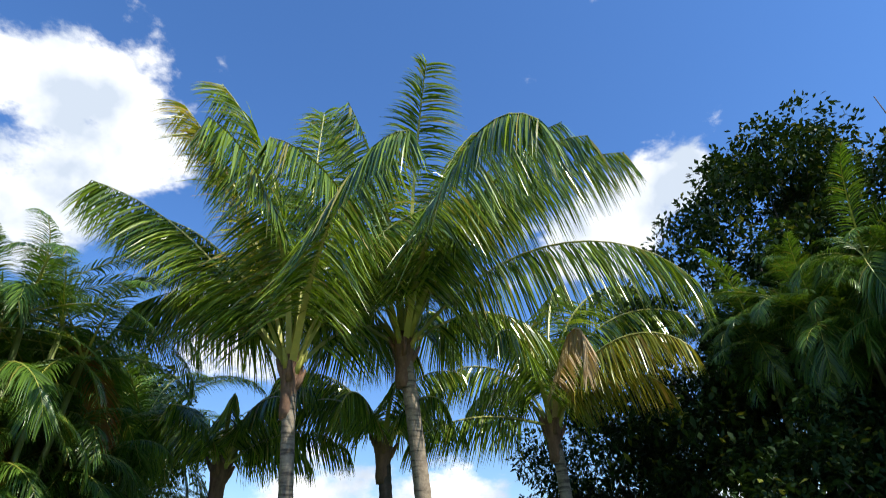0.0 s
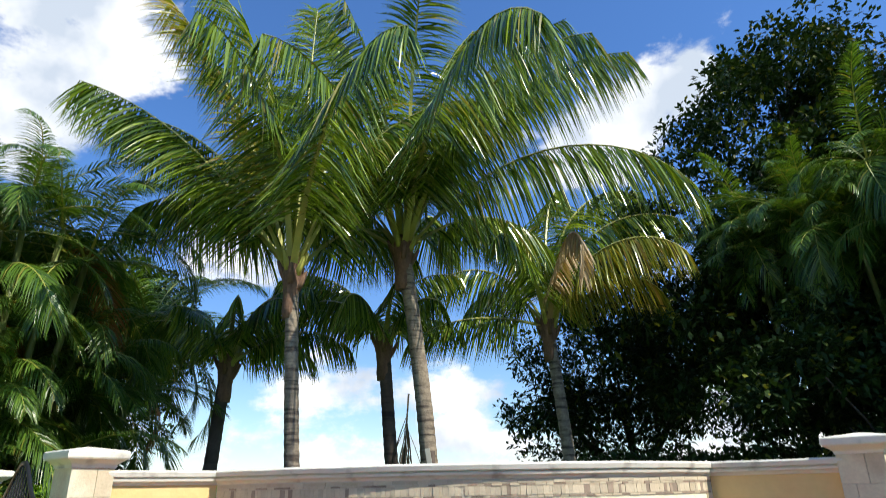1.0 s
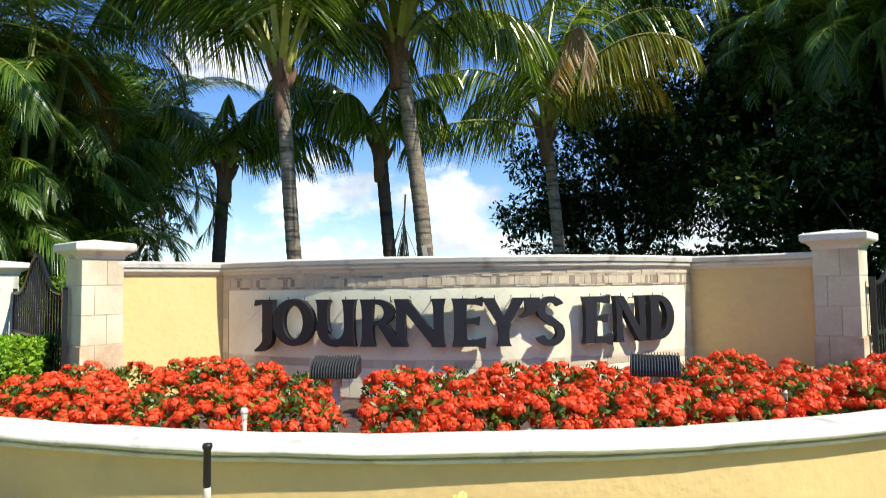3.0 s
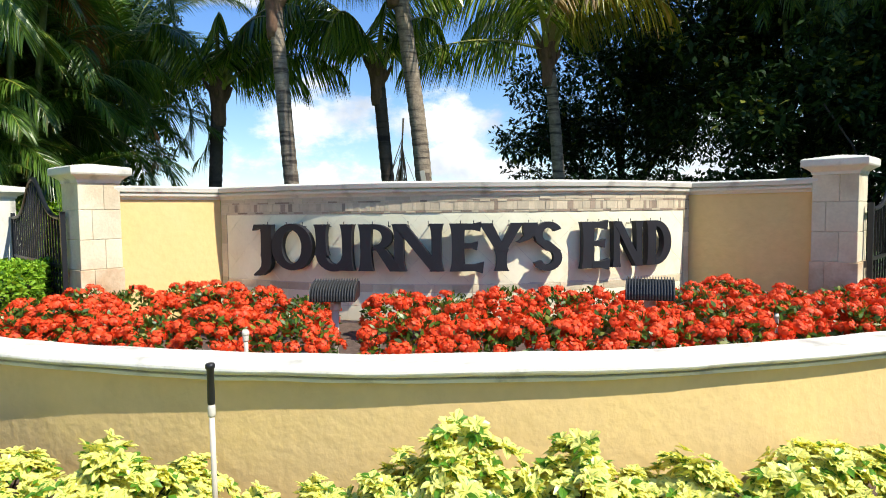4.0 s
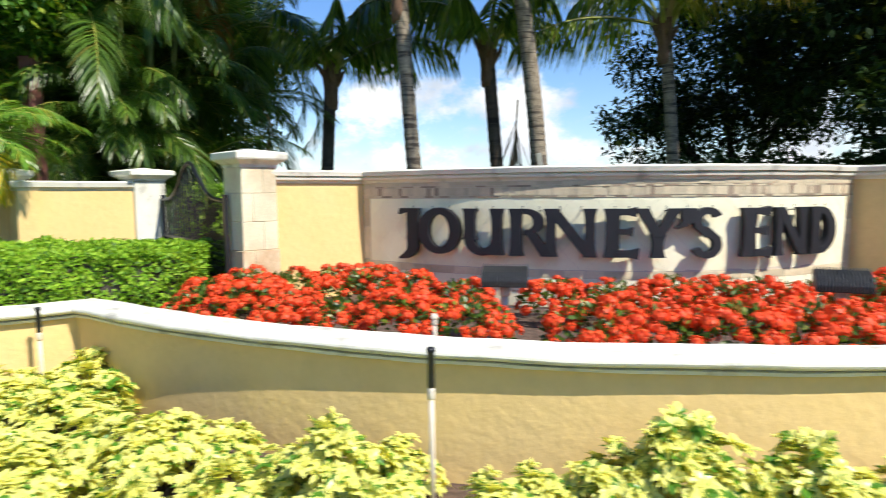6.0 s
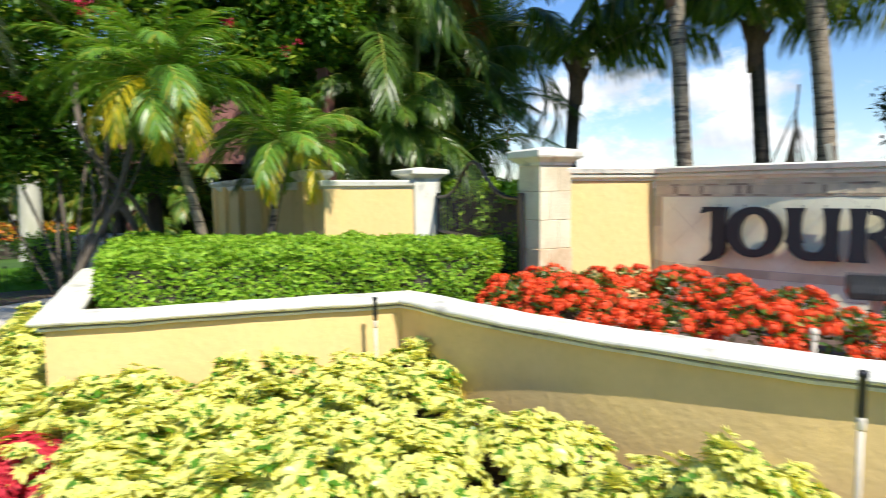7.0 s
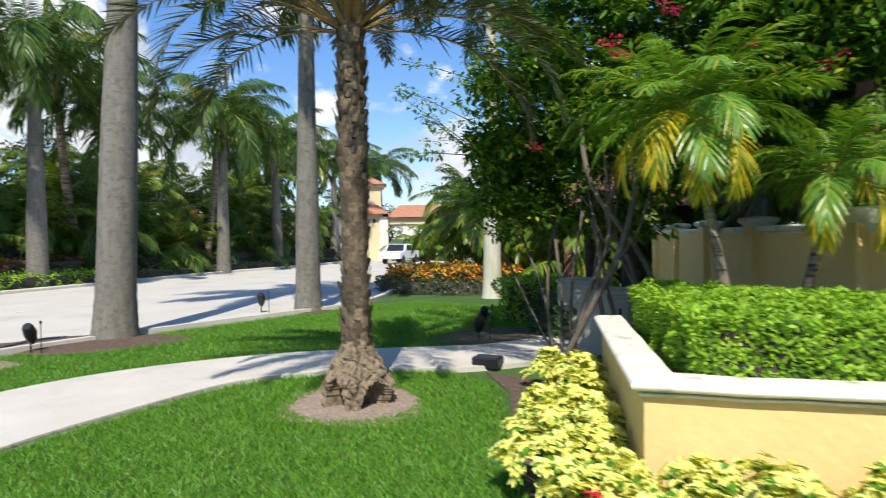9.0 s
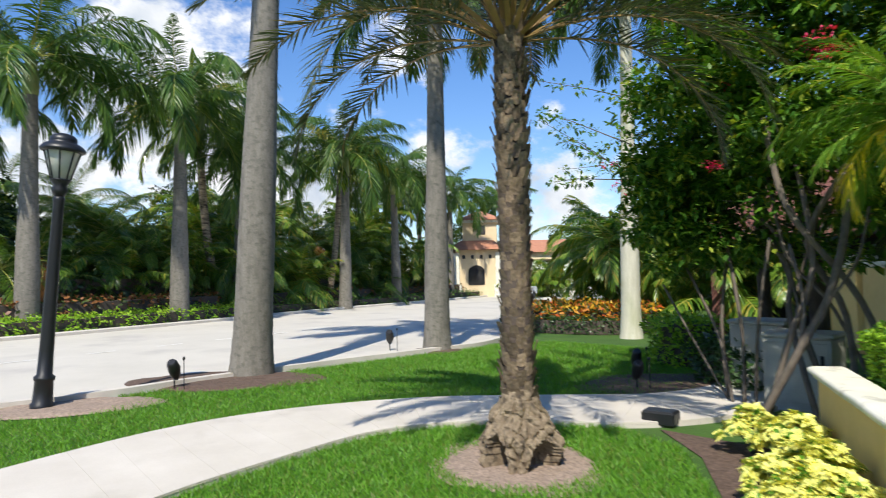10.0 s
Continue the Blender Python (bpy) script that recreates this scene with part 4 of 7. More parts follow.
def loose_crown(n, seed, length, el_hi=72, el_lo=-8):
    """A round crown of n fronds, the upper ones steep and the lower ones hanging."""
    g = random.Random(seed)
    out = []
    for i in range(n):
        t = (i + 0.5) / n
        out.append((i * 137.5 + g.uniform(-14, 14), el_hi + (el_lo - el_hi) * t + g.uniform(-6, 6), g.uniform(1.3, 2.1), length * g.uniform(0.85, 1.12), g.uniform(-0.08, 0.08), 0))
    return out


def build_coconuts():
    def coconut(label, base, neck, r0, r1, rows, rings=30, bend=(0, 0), bark=None):
        bank, crown = coconut_fronds(rows)
        return palm("coconut_palm", label, base, neck, r0, r1, bark or PALM_BARK, bank, crown, "coconut palms", rings, 0.03, 0.06, bend=bend, fibre=True)
    main = [(-65, 84, 0.55, 4.8, -0.06, 0), (-75, 54, 2.0, 5.2, 0.08, 0), (-10, 69, 1.4, 5.2, -0.04, 0), (-13, 48, 1.9, 5.1, 0.01, 0), (185, 33, 1.15, 4.3, -0.02, 0), (240, 60, 1.7, 4.2, 0.05, 0), (161, 85, 0.6, 5.0, 0.08, 0), (40, 86, 0.55, 4.9, -0.08, 0),
            (-48, 62, 1.7, 4.6, -0.01, 0), (100, 76, 1.0, 4.6, 0.04, 0), (-120, 82, 1.1, 4.0, 0.05, 0), (140, 52, 1.4, 4.2, 0, 0), (75, 48, 1.4, 4.2, 0, 0), (30, 42, 1.6, 3.6, 0.03, 0), (200, 70, 1.3, 4.4, -0.05, 0), (-35, 76, 1.3, 4.6, 0.06, 0), (165, 60, 1.3, 4.3, -0.04, 0), (15, 78, 1.1, 4.6, -0.03, 0)]
    coconut("tall leaning coconut palm with ringed trunk and glossy arching fronds", (-0.52, 9.3, 0), (-0.96, 9.25, 4.85), 0.125, 0.105, main, 34, (0.10, 0))
    second = [(176, 73, 0.4, 5.0, 0.04, 1), (180, 86, 0.65, 5.1, 0.04, 0), (87, 87, 0.25, 5.1, 0.02, 0), (177, 56, 0.62, 4.8, -0.02, 0), (-70, 60, 1.8, 4.2, 0.11, 0), (248, 80, 1.9, 3.8, 0.08, 0),
              (120, 74, 0.9, 4.4, 0, 0), (40, 68, 1.2, 4.2, 0, 0), (150, 50, 1.3, 4.0, 0.05, 0), (60, 48, 1.3, 3.6, 0, 0), (165, 64, 1.0, 4.4, 0.03, 0), (0, 74, 1.2, 4.0, 0.05, 0)]
    coconut("coconut palm with a straight grey trunk and yellowing upper fronds", (-2.05, 8.05, 0), (-2.36, 8.05, 4.1), 0.098, 0.082, second, 30, (-0.02, 0))
    # third and fourth: the crown's shade is put into a darker bark colour
    third = [(-8, 36, 1.5, 2.3, 0.0, 0), (-30, 66, 1.7, 2.3, 0, 0), (190, 56, 1.9, 2.2, 0, 0)] + loose_crown(9, 3, 1.9, 82, 42)
    coconut("slim coconut palm with the crown's shade coloured into its dark trunk", (-4.18, 10.9, 0), (-3.98, 10.9, 3.45), 0.118, 0.10, third, 26, bark=DARK_BARK)
    fourth = [(176, 44, 2.1, 2.5, 0.0, 0), (168, 66, 1.6, 2.6, 0, 0)] + loose_crown(9, 5, 1.9, 82, 46)
    coconut("short coconut palm with a rough trunk coloured dark as in shade and drooping fronds", (-1.0, 10.75, 0), (-1.33, 10.75, 3.75), 0.112, 0.10, fourth, 26, (-0.02, 0), DARK_BARK)
    fifth = [(-11, 76, 1.95, 3.7, 0.0, 0), (-82, 56, 2.7, 3.6, -0.1, 2), (-17, 55, 2.3, 2.6, 0.0, 1), (174, 66, 2.6, 3.0, -0.04, 0), (190, 11, 0.96, 2.6, 0.01, 0), (62, 86, 1.3, 4.6, 0.02, 0), (23, 84, 1.65, 4.6, 0.01, 0), (140, 86, 1.75, 4.1, -0.07, 0),
             (-40, 62, 2.1, 3.2, 0.05, 1), (-120, 64, 2.0, 2.8, 0, 0), (60, 50, 1.5, 3.0, 0, 0), (120, 50, 1.5, 3.0, 0, 0), (90, 66, 1.4, 3.6, 0, 0)]
    coconut("coconut palm with arching fronds and a dead drooping lower frond", (1.80, 11.1, 0), (1.55, 11.1, 4.1), 0.115, 0.095, fifth, 30, (0.05, 0))
    # slim palms with yellowing fronds in the planting across the road
    far = coconut("slim leaning coconut palm with yellowing fronds across the road", (-33.2, 1.9, 0), (-33.0, 1.05, 8.3), 0.20, 0.15, [(a, e, d, ln, w, 1 if i % 3 == 1 else 0) for i, (a, e, d, ln, w, k) in enumerate(loose_crown(16, 9, 3.4, 80, -10))], 30, (0.0, -0.2))
    for x, y, s, turn in ((-36.0, 7.2, 0.88, 140), (-41.5, 14.6, 0.8, 250)):
        copy_thing(far, pose(x, y, 0, 0, 0, turn) @ Matrix.Scale(s, 4))
    # timber prop against the foot of the tall palm, and a fallen dry frond between the trunks
    t = thing("timber_prop", "weathered pale timber prop leaning on the tall palm", "prop", at=pose(-0.36, 9.15, 0))
    bm = bmesh.new()
    box(bm, -0.035, 0.035, -0.02, 0.02, 0.0, 2.0, 0.004, pose(0.06, -0.08, -0.03, 0, -9, 0))
    part("plank", bm, BOXGREY, t)
    bm = bmesh.new()
    tube(bm, [(-0.24, -0.02, -0.03), (-0.2, 0.0, 1.0), (-0.19, 0.02, 1.92)], 0.045, 8)
    part("strut", bm, TREE_BARK, t)
    t = thing("dry_frond", "dry grey-brown palm frond hanging between the trunks", "palm frond", at=pose(-0.88, 9.62, 0))
    tagged(part("frond", frond_mesh("dry_frond", 2.3, 46, 0.95, 0.026, arch=0.12, hang=0.25, vee=0.1, plume=0.5, mats=(DRYLEAF, PALM_BARK), seed=6, el=-86, rach=0.02, twist=0.8, drop=6.0, tip=0.3), None, t, at=pose(0, 0, 2.75, 0, 0, 200)), kind="stuff")


build_coconuts()


def build_royals():
    def royal(name, base, h, r, seed, label, n=24, fr=1.0, lean=(0.1, 0.05), bark=None):
        return palm(name, label, (base[0], base[1], 0), (base[0] + lean[0], base[1] + lean[1], h), r, r * 0.62, bark or ROYAL_BARK, ROYAL_F, spread_crown(n, (0, 1, 2), 66, -20, seed, (0.85 * fr, 1.05 * fr)), "royal palms", 40, 0.008, r * 0.45, bulge=r * 0.12, shaft=1.3, sides=20)
    royal("royal_palm", (-14.5, 1.1), 9.0, 0.27, 51, "thick smooth grey royal palm beside the road", lean=(0.2, 0.38))
    royal("royal_palm", (-15.95, 4.85), 6.6, 0.235, 52, "tall royal palm with a pale grey trunk on the lawn")
    royal("royal_palm", (-15.7, 9.52), 7.5, 0.20, 53, "royal palm with a whitish trunk in a flower bed", bark=PALE_BARK)
    # the far side of the road: one row of palms, copies of two
    a = royal("royal_palm", (-28.4, 0.2), 6.9, 0.30, 54, "royal palm across the road with drooping dark fronds", 24, 1.3)
    b = royal("royal_palm", (-33.8, 7.6), 6.4, 0.28, 55, "royal palm across the road with drooping dark fronds", 24, 1.25)
    for src, x, y, s, turn in ((b, -32.6, 2.6, 0.92, 70), (a, -26.3, -4.0, 1.05, 130), (b, -37.2, 11.4, 0.95, 200), (b, -42.5, 17.0, 0.9, 20), (b, -46.0, 13.0, 0.95, 100), (b, -51.0, 25.0, 1.0, 310), (a, -29.8, -7.5, 1.0, 50)):
        copy_thing(src, pose(x, y, 0, 0, 0, turn) @ Matrix.Scale(s, 4))


build_royals()


def build_date_palm():
    base = Vector((-8.67, 2.49, 0))
    crown = spread_crown(46, (0, 1, 1), 84, 24, 61, (0.85, 1.05), 0.8) + [(2, -75, 12, 0.8, 0), (2, 40, 10, 0.85, 10), (2, 62, 4, 0.8, 0), (1, 205, 14, 0.9, 0), (2, 245, 8, 0.8, 0)]
    p = palm("date_palm", "date palm with a scaly brown trunk and a ragged root base", base, base + Vector((-0.02, 0, 3.35)), 0.118, 0.125, DARK_BARK, DATE_F, crown, "", 40, 0.02, 0.02, sides=14)
    # cut leaf bases all round the trunk, in spirals
    V, F = [], []
    k = 0
    for row in range(44):
        for q in range(7):
            jit = noise.noise(Vector((row * 3.3, q * 2.1, 0)))
            z = 0.46 + 3.12 * row / 44 + 0.015 * jit
            a = (q + 0.5 * (row % 2)) * 2 * math.pi / 7 + 0.02 * row + 0.12 * noise.noise(Vector((q * 1.7, row * 1.9, 5)))
            r = 0.110 + 0.010 * math.sin(z * 3)
            c, s = math.cos(a), math.sin(a)
            w, h, d = 0.047 * (1 + 0.45 * jit), 0.108 * (1 + 0.4 * jit), 0.030 * (1 + 1.1 * jit)
            for dx, dz, dr in ((-w, -h * 0.45, 0.0), (w, -h * 0.45, 0.0), (0, -h * 0.62, 0.0), (-w * 0.72, h * 0.42, d), (w * 0.72, h * 0.5, d), (0, h * 0.5, d * 1.25)):
                V.append((-s * dx + c * (r + dr), c * dx + s * (r + dr), z + dz))
            F += [(k, k + 2, k + 5, k + 3), (k + 2, k + 1, k + 4, k + 5), (k + 3, k + 5, k + 4), (k, k + 3, k + 4, k + 1)]
            k += 6
    tagged(part("scaly_bark", mesh_from("scaly_bark", V, F), BOOT, p, "overlapping cut leaf bases"), kind="stuff")
    # flared, broken bark at the foot with hollows under it
    hollows = ((0.2, 0.52, 0.21), (-1.2, 0.38, 0.25), (-2.1, 0.35, 0.15), (2.4, 0.4, 0.16))

    def skirt(a, z):
        c, s = math.cos(a), math.sin(a)
        r = np.interp(z, [0.0, 0.10, 0.20, 0.30, 0.42, 0.56], [0.305, 0.32, 0.30, 0.245, 0.178, 0.132])
        q = Vector((c * r, s * r, z))
        d = noise.voronoi(Vector((q.x * 12, q.y * 12, q.z * 7)) + Vector((3, 1, 7)))[0]
        crack = min(1.0, (d[1] - d[0]) * 4.0)
        r += (0.030 * crack - 0.012 + 0.05 * noise.noise(q * 6) + 0.014 * noise.noise(q * 30)) * min(1.0, (0.62 - z) * 4)
        for at, half, tall in hollows:
            k = abs((a - at + math.pi) % (2 * math.pi) - math.pi) / half
            if k < 1 and z < tall * math.sqrt(1 - k * k) + 0.02 * noise.noise(q * 25):
                r *= 0.36
        return Vector((r * c, r * s, z))
    bm = bmesh.new()
    rings = [[bm.verts.new(skirt(2 * math.pi * i / 150, z)) for i in range(150)] for z in np.linspace(-0.04, 0.58, 46)]
    for r0, r1 in zip(rings, rings[1:]):
        for i in range(150):
            bm.faces.new((r0[i], r0[(i + 1) % 150], r1[(i + 1) % 150], r1[i]))
    bm.faces.new(rings[-1])
    part("root_mass", bm, ROOTBARK, p, "flared, broken bark with dark hollows")
    mulch_mound(round_patch(-8.66, 2.46, 0.80, 0.85, 0.3), -0.025, 0.02, "dry pale brown mulch ring round the date palm", DRYMULCH)


build_date_palm()


def build_pygmies():
    palm("small_palm", "small feather palm with bright fronds, the lowest turned yellow", (-6.85, 5.55, SOIL - 0.2), (-6.95, 4.98, 2.55), 0.05, 0.045, PALM_BARK, PYGMY_F,
         [(k, a, e, s * 1.0, r) for k, a, e, s, r in spread_crown(32, (0, 1, 2), 78, -6, 71)] + [(3, -75, 0, 0.95, 0), (3, -15, -14, 0.9, 0), (3, -120, -8, 0.9, 0), (3, -45, -20, 0.9, 0)], "small palms", 20, 0.03, 0.03)
    palm("small_palm", "small feather palm leaning over the wall", (-6.62, 5.86, SOIL - 0.55), (-6.15, 5.9, 1.98), 0.05, 0.045, PALM_BARK, PYGMY_F,
         [(k, a, e, s * 0.82, r) for k, a, e, s, r in spread_crown(28, (0, 1, 2), 74, -8, 72)] + [(3, -75, -10, 0.8, 0), (3, -20, -14, 0.75, 0)], "small palms", 20, 0.03, 0.03)


build_pygmies()


def areca(x, y, h, seed, label, stems=7, fr=1.0, spread=0.8, bank=None, low=0.45):
    g = random.Random(seed)
    p = thing("areca_palm", label, "palm", "areca clumps", at=pose(x, y, 0, 0, 0, g.uniform(0, 360)))
    for i in range(stems):
        a = g.uniform(0, 2 * math.pi)
        q = spread * math.sqrt(g.random())
        hh = h * g.uniform(low, 1.0)
        foot = Vector((q * 0.4 * math.cos(a), q * 0.4 * math.sin(a), 0))
        top = Vector((q * 1.3 * math.cos(a), q * 1.3 * math.sin(a), hh))
        bm = bmesh.new()
        tube(bm, [foot, foot.lerp(top, 0.5) + Vector((0, 0, 0.1)), top], [0.05, 0.045, 0.04], 7)
        part("stem", bm, CROWNSHAFT, p)
        for k in range(11):
            el = 72 - 95 * ((k + 0.5) / 11) + g.uniform(-8, 8)
            me, e0 = (bank or ARECA_F)(4 if (k == 10 and not bank and g.random() < 0.2) else g.choice((0, 1, 2, 3)), el)
            m = Matrix.Translation(top) @ pose(0, 0, 0, 0, 0, k * 137.5 + g.uniform(0, 60)) @ pose(0, 0, 0, 0, e0 - el, 0) @ pose(0, 0, 0, g.uniform(-15, 15), 0, 0) @ Matrix.Scale(fr * g.uniform(0.8, 1.1), 4)
            part("frond", me, None, p, at=m)
    return p


def build_arecas():
    lab = "clump of areca palms with arching feathery fronds"
    for i, (x, y, h, st, fr) in enumerate(((-6.2, 8.7, 5.0, 11, 0.85), (-7.4, 9.6, 5.0, 10, 0.95), (-6.4, 11.2, 4.2, 7, 1.0), (-9.3, 11.8, 4.8, 8, 1.1), (-6.2, 8.9, 3.2, 5, 0.9),
                                          (5.6, 9.8, 5.6, 6, 0.8), (6.9, 9.2, 6.1, 7, 0.85), (6.2, 11.0, 6.4, 5, 0.85), (7.6, 10.6, 6.2, 7, 0.95), (7.6, 8.4, 5.0, 6, 0.8))):
        areca(x, y, h, 80 + i, lab, st, fr, 0.8, None, 0.45 if i < 5 else 0.8)
    # under the palms across the road
    for i, (x, y, h) in enumerate(((-28.0, -5.6, 2.6), (-30.0, -1.6, 2.4), (-32.0, 1.6, 2.8), (-34.2, 4.6, 2.4), (-37.0, 9.0, 2.6), (-40.0, 12.4, 2.8), (-33.0, -4.5, 5.0), (-37.0, 1.5, 5.6), (-41.0, 7.5, 4.8), (-44.0, 12.0, 5.0), (-48.0, 19.5, 3.6), (-30.5, -9.5, 4.8), (-35.5, -1.5, 4.4), (-39.0, 5.0, 5.4),
                                   (-31.5, -3.4, 3.6), (-34.4, 2.2, 3.4), (-38.0, 8.0, 4.2), (-42.5, 10.5, 5.4), (-36.0, -6.5, 5.6))):
        areca(x - 1.2, y + 0.6, h, 100 + i, "broad feathery palm clump in the planting across the road", 6 if i < 6 else 5, 1.1 if i < 6 else 1.25, 1.3, FAR_F if i % 2 else None, 0.3 if i < 6 else 0.55)
    # round the bed on this side and along the path
    for i, (x, y, h) in enumerate(((-19.0, 12.4, 2.6), (-21.3, 14.0, 3.2), (-23.5, 15.2, 2.8), (-15.6, 13.2, 1.6), (-24.5, 19.0, 2.4), (-17.0, 21.0, 2.4), (-38.5, 21.6, 1.5), (-41.5, 25.5, 1.8))):
        areca(x, y, h, 130 + i, "feathery palm clump beside the entrance road", 5, 1.0, 0.9, FAR_F)


build_arecas()


# broadleaf trees, hedges and shrubs -------------------------------------------------------
def leaf_cloud(centres, radius, per, size, flat=0.6):
    """Leaves in clumps round the centres."""
    n = len(centres) * per
    c = np.repeat(np.asarray(centres), per, 0)
    d = unit(n)
    r = np.repeat(np.asarray(radius), per) if np.ndim(radius) else radius
    pos = c + d * (np.ones(n) * r * rng.uniform(0.35, 1.0, n) ** 0.6)[:, None] * np.array([1, 1, flat])
    way = unit(n, -0.7) + d * 0.8
    up = unit(n) * 0.5 + np.array([0, 0, 1.0])
    ln = size * rng.uniform(0.7, 1.25, n)
    return strips(pos, way, up, ln, ln * 0.5, (0.12, 1.0, 0.08), 0.25)


def broad_tree(name, label, base, trunk_h, lobes, clumps, per, size, seed, trunk_r=0.22, mat=None, clump_r=0.55):
    """lobes: ellipsoids (x, y, z, rx, ry, rz) of the crown, from the tree's foot."""
    g = np.random.default_rng(seed)
    t = thing(name, label, "tree", "broadleaf trees", at=pose(*base, 0))
    bm = bmesh.new()
    fork = Vector((0.1, 0, trunk_h))
    tube(bm, [(0, 0, -0.1), (0.03, 0.02, trunk_h * 0.5), fork], [trunk_r * 1.3, trunk_r, trunk_r * 0.85], 10)
    for lx, ly, lz, rx, ry, rz in lobes:
        tip = Vector((lx, ly, lz))
        mid = fork.lerp(tip, 0.5) + Vector((0, 0, -0.2))
        tube(bm, [fork, mid, tip], [trunk_r * 0.6, trunk_r * 0.35, trunk_r * 0.1], 7)
        for k in range(4):
            e = tip + Vector(g.normal(0, 0.6, 3)) * min(rx, rz) * 0.8
            tube(bm, [mid, mid.lerp(e, 0.55) + Vector((0, 0, 0.15)), e], [trunk_r * 0.22, trunk_r * 0.12, 0.01], 5)
    part("trunk", bm, TREE_BARK, t)
    vol = np.array([l[3] * l[4] * l[5] for l in lobes]) ** 0.67
    cs = []
    for l, share in zip(lobes, vol / vol.sum()):
        n = int(clumps * share)
        d = g.normal(0, 1, (n, 3))
        d /= np.linalg.norm(d, axis=1, keepdims=True)
        cs.append(np.array(l[:3]) + d * np.array(l[3:]) * g.uniform(0.55, 1.02, (n, 1)))
    cs = np.concatenate(cs)
    v, f, u = leaf_cloud(cs, g.uniform(0.6, 1.2, len(cs)) * clump_r, per, size)
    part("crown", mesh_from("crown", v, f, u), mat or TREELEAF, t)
    return t


def build_trees():
    lab = "large dark glossy-leaved tree with a dense uneven crown"
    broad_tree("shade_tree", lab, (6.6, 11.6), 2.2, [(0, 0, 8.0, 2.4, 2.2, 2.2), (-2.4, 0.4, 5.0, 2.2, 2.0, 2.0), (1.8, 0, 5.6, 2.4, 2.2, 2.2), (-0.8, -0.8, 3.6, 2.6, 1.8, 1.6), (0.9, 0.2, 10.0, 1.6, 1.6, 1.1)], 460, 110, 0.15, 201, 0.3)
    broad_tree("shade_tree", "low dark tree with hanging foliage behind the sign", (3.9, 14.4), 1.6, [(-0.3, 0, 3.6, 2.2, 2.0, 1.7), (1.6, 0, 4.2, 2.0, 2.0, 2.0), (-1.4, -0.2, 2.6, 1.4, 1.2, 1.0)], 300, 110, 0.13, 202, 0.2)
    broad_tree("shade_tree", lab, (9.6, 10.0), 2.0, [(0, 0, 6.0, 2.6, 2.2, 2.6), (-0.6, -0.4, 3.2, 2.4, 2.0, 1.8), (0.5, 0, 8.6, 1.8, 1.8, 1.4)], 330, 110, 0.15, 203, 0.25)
    broad_tree("shade_tree", "dark tree rising behind the shelter", (-11.6, 17.6), 3.4, [(0, 0, 6.4, 2.8, 2.4, 2.2), (-2.6, 0.6, 5.8, 2.2, 2.0, 1.8), (2.6, 0, 5.6, 2.2, 2.0, 2.2)], 330, 90, 0.17, 208, 0.25)
    broad_tree("shade_tree", "dark tree rising beyond the shelter", (-18.6, 17.9), 3.0, [(0, 0, 5.6, 2.8, 2.4, 2.4), (-2.4, 0.6, 4.6, 2.2, 2.0, 1.8)], 260, 90, 0.18, 209, 0.25)
    # added leaf mass that stands in for the black shade behind the right wing
    broad_tree("shade_mass", "tall dense shrub added as a dark shade mass behind the sign", (6.2, 8.6), 0.8, [(-1.3, 0, 2.1, 1.5, 0.9, 1.7), (0.8, 0, 2.5, 1.7, 0.9, 2.0), (2.6, -0.3, 2.4, 1.5, 0.9, 1.9)], 300, 110, 0.13, 207, 0.12, clump_r=0.45)
    # unseen tree, added out of view to block sun from the right-hand palms
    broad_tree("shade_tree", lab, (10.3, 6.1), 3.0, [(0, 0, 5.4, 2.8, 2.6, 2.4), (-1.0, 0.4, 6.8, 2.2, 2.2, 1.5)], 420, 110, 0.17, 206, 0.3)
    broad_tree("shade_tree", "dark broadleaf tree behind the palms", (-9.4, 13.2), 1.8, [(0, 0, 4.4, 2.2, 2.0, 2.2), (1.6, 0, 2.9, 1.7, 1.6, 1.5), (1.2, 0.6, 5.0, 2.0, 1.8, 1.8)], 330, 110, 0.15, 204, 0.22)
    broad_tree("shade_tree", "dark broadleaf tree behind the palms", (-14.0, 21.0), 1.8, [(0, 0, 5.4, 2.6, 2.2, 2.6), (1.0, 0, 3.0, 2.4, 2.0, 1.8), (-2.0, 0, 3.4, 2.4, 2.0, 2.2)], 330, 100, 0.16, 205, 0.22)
    # unseen trees added on the camera's side: they close the place and block low sky
    for i, (x, y, s) in enumerate(((-9.0, -13.0, 1.1), (3.5, -14.0, 1.1), (13.5, -6.0, 1.3), (14.5, 2.0, 1.3))):
        broad_tree("shade_tree", "unseen broad dark tree added on the near roadside", (x, y), 1.6, [(0, 0, 4.0 * s, 3.0, 2.6, 2.4 * s), (2.2, 0.8, 2.6, 2.6, 2.4, 2.2), (-2.2, -0.8, 2.6, 2.6, 2.4, 2.2)], 190, 60, 0.26, 230 + i, 0.25, clump_r=0.85)
    for i, (x, y, s) in enumerate(((-34.0, -8.0, 1.1), (-42.0, 1.0, 1.2), (-50.0, 12.0, 1.2), (-55.0, 24.0, 1.1), (-30.0, 28.0, 1.0), (-22.0, 24.0, 1.0), (-60.0, 40.0, 1.3))):
        broad_tree("shade_tree", "dark green tree in the distance", (x, y), 1.6, [(0, 0, 3.6 * s, 3.0, 3.0, 2.2 * s), (2.2, 1.5, 2.6, 2.6, 2.4, 1.8), (-2.2, -1.5, 2.6, 2.6, 2.4, 1.8)], 170, 70, 0.24, 210 + i, 0.2, clump_r=0.8)


build_trees()


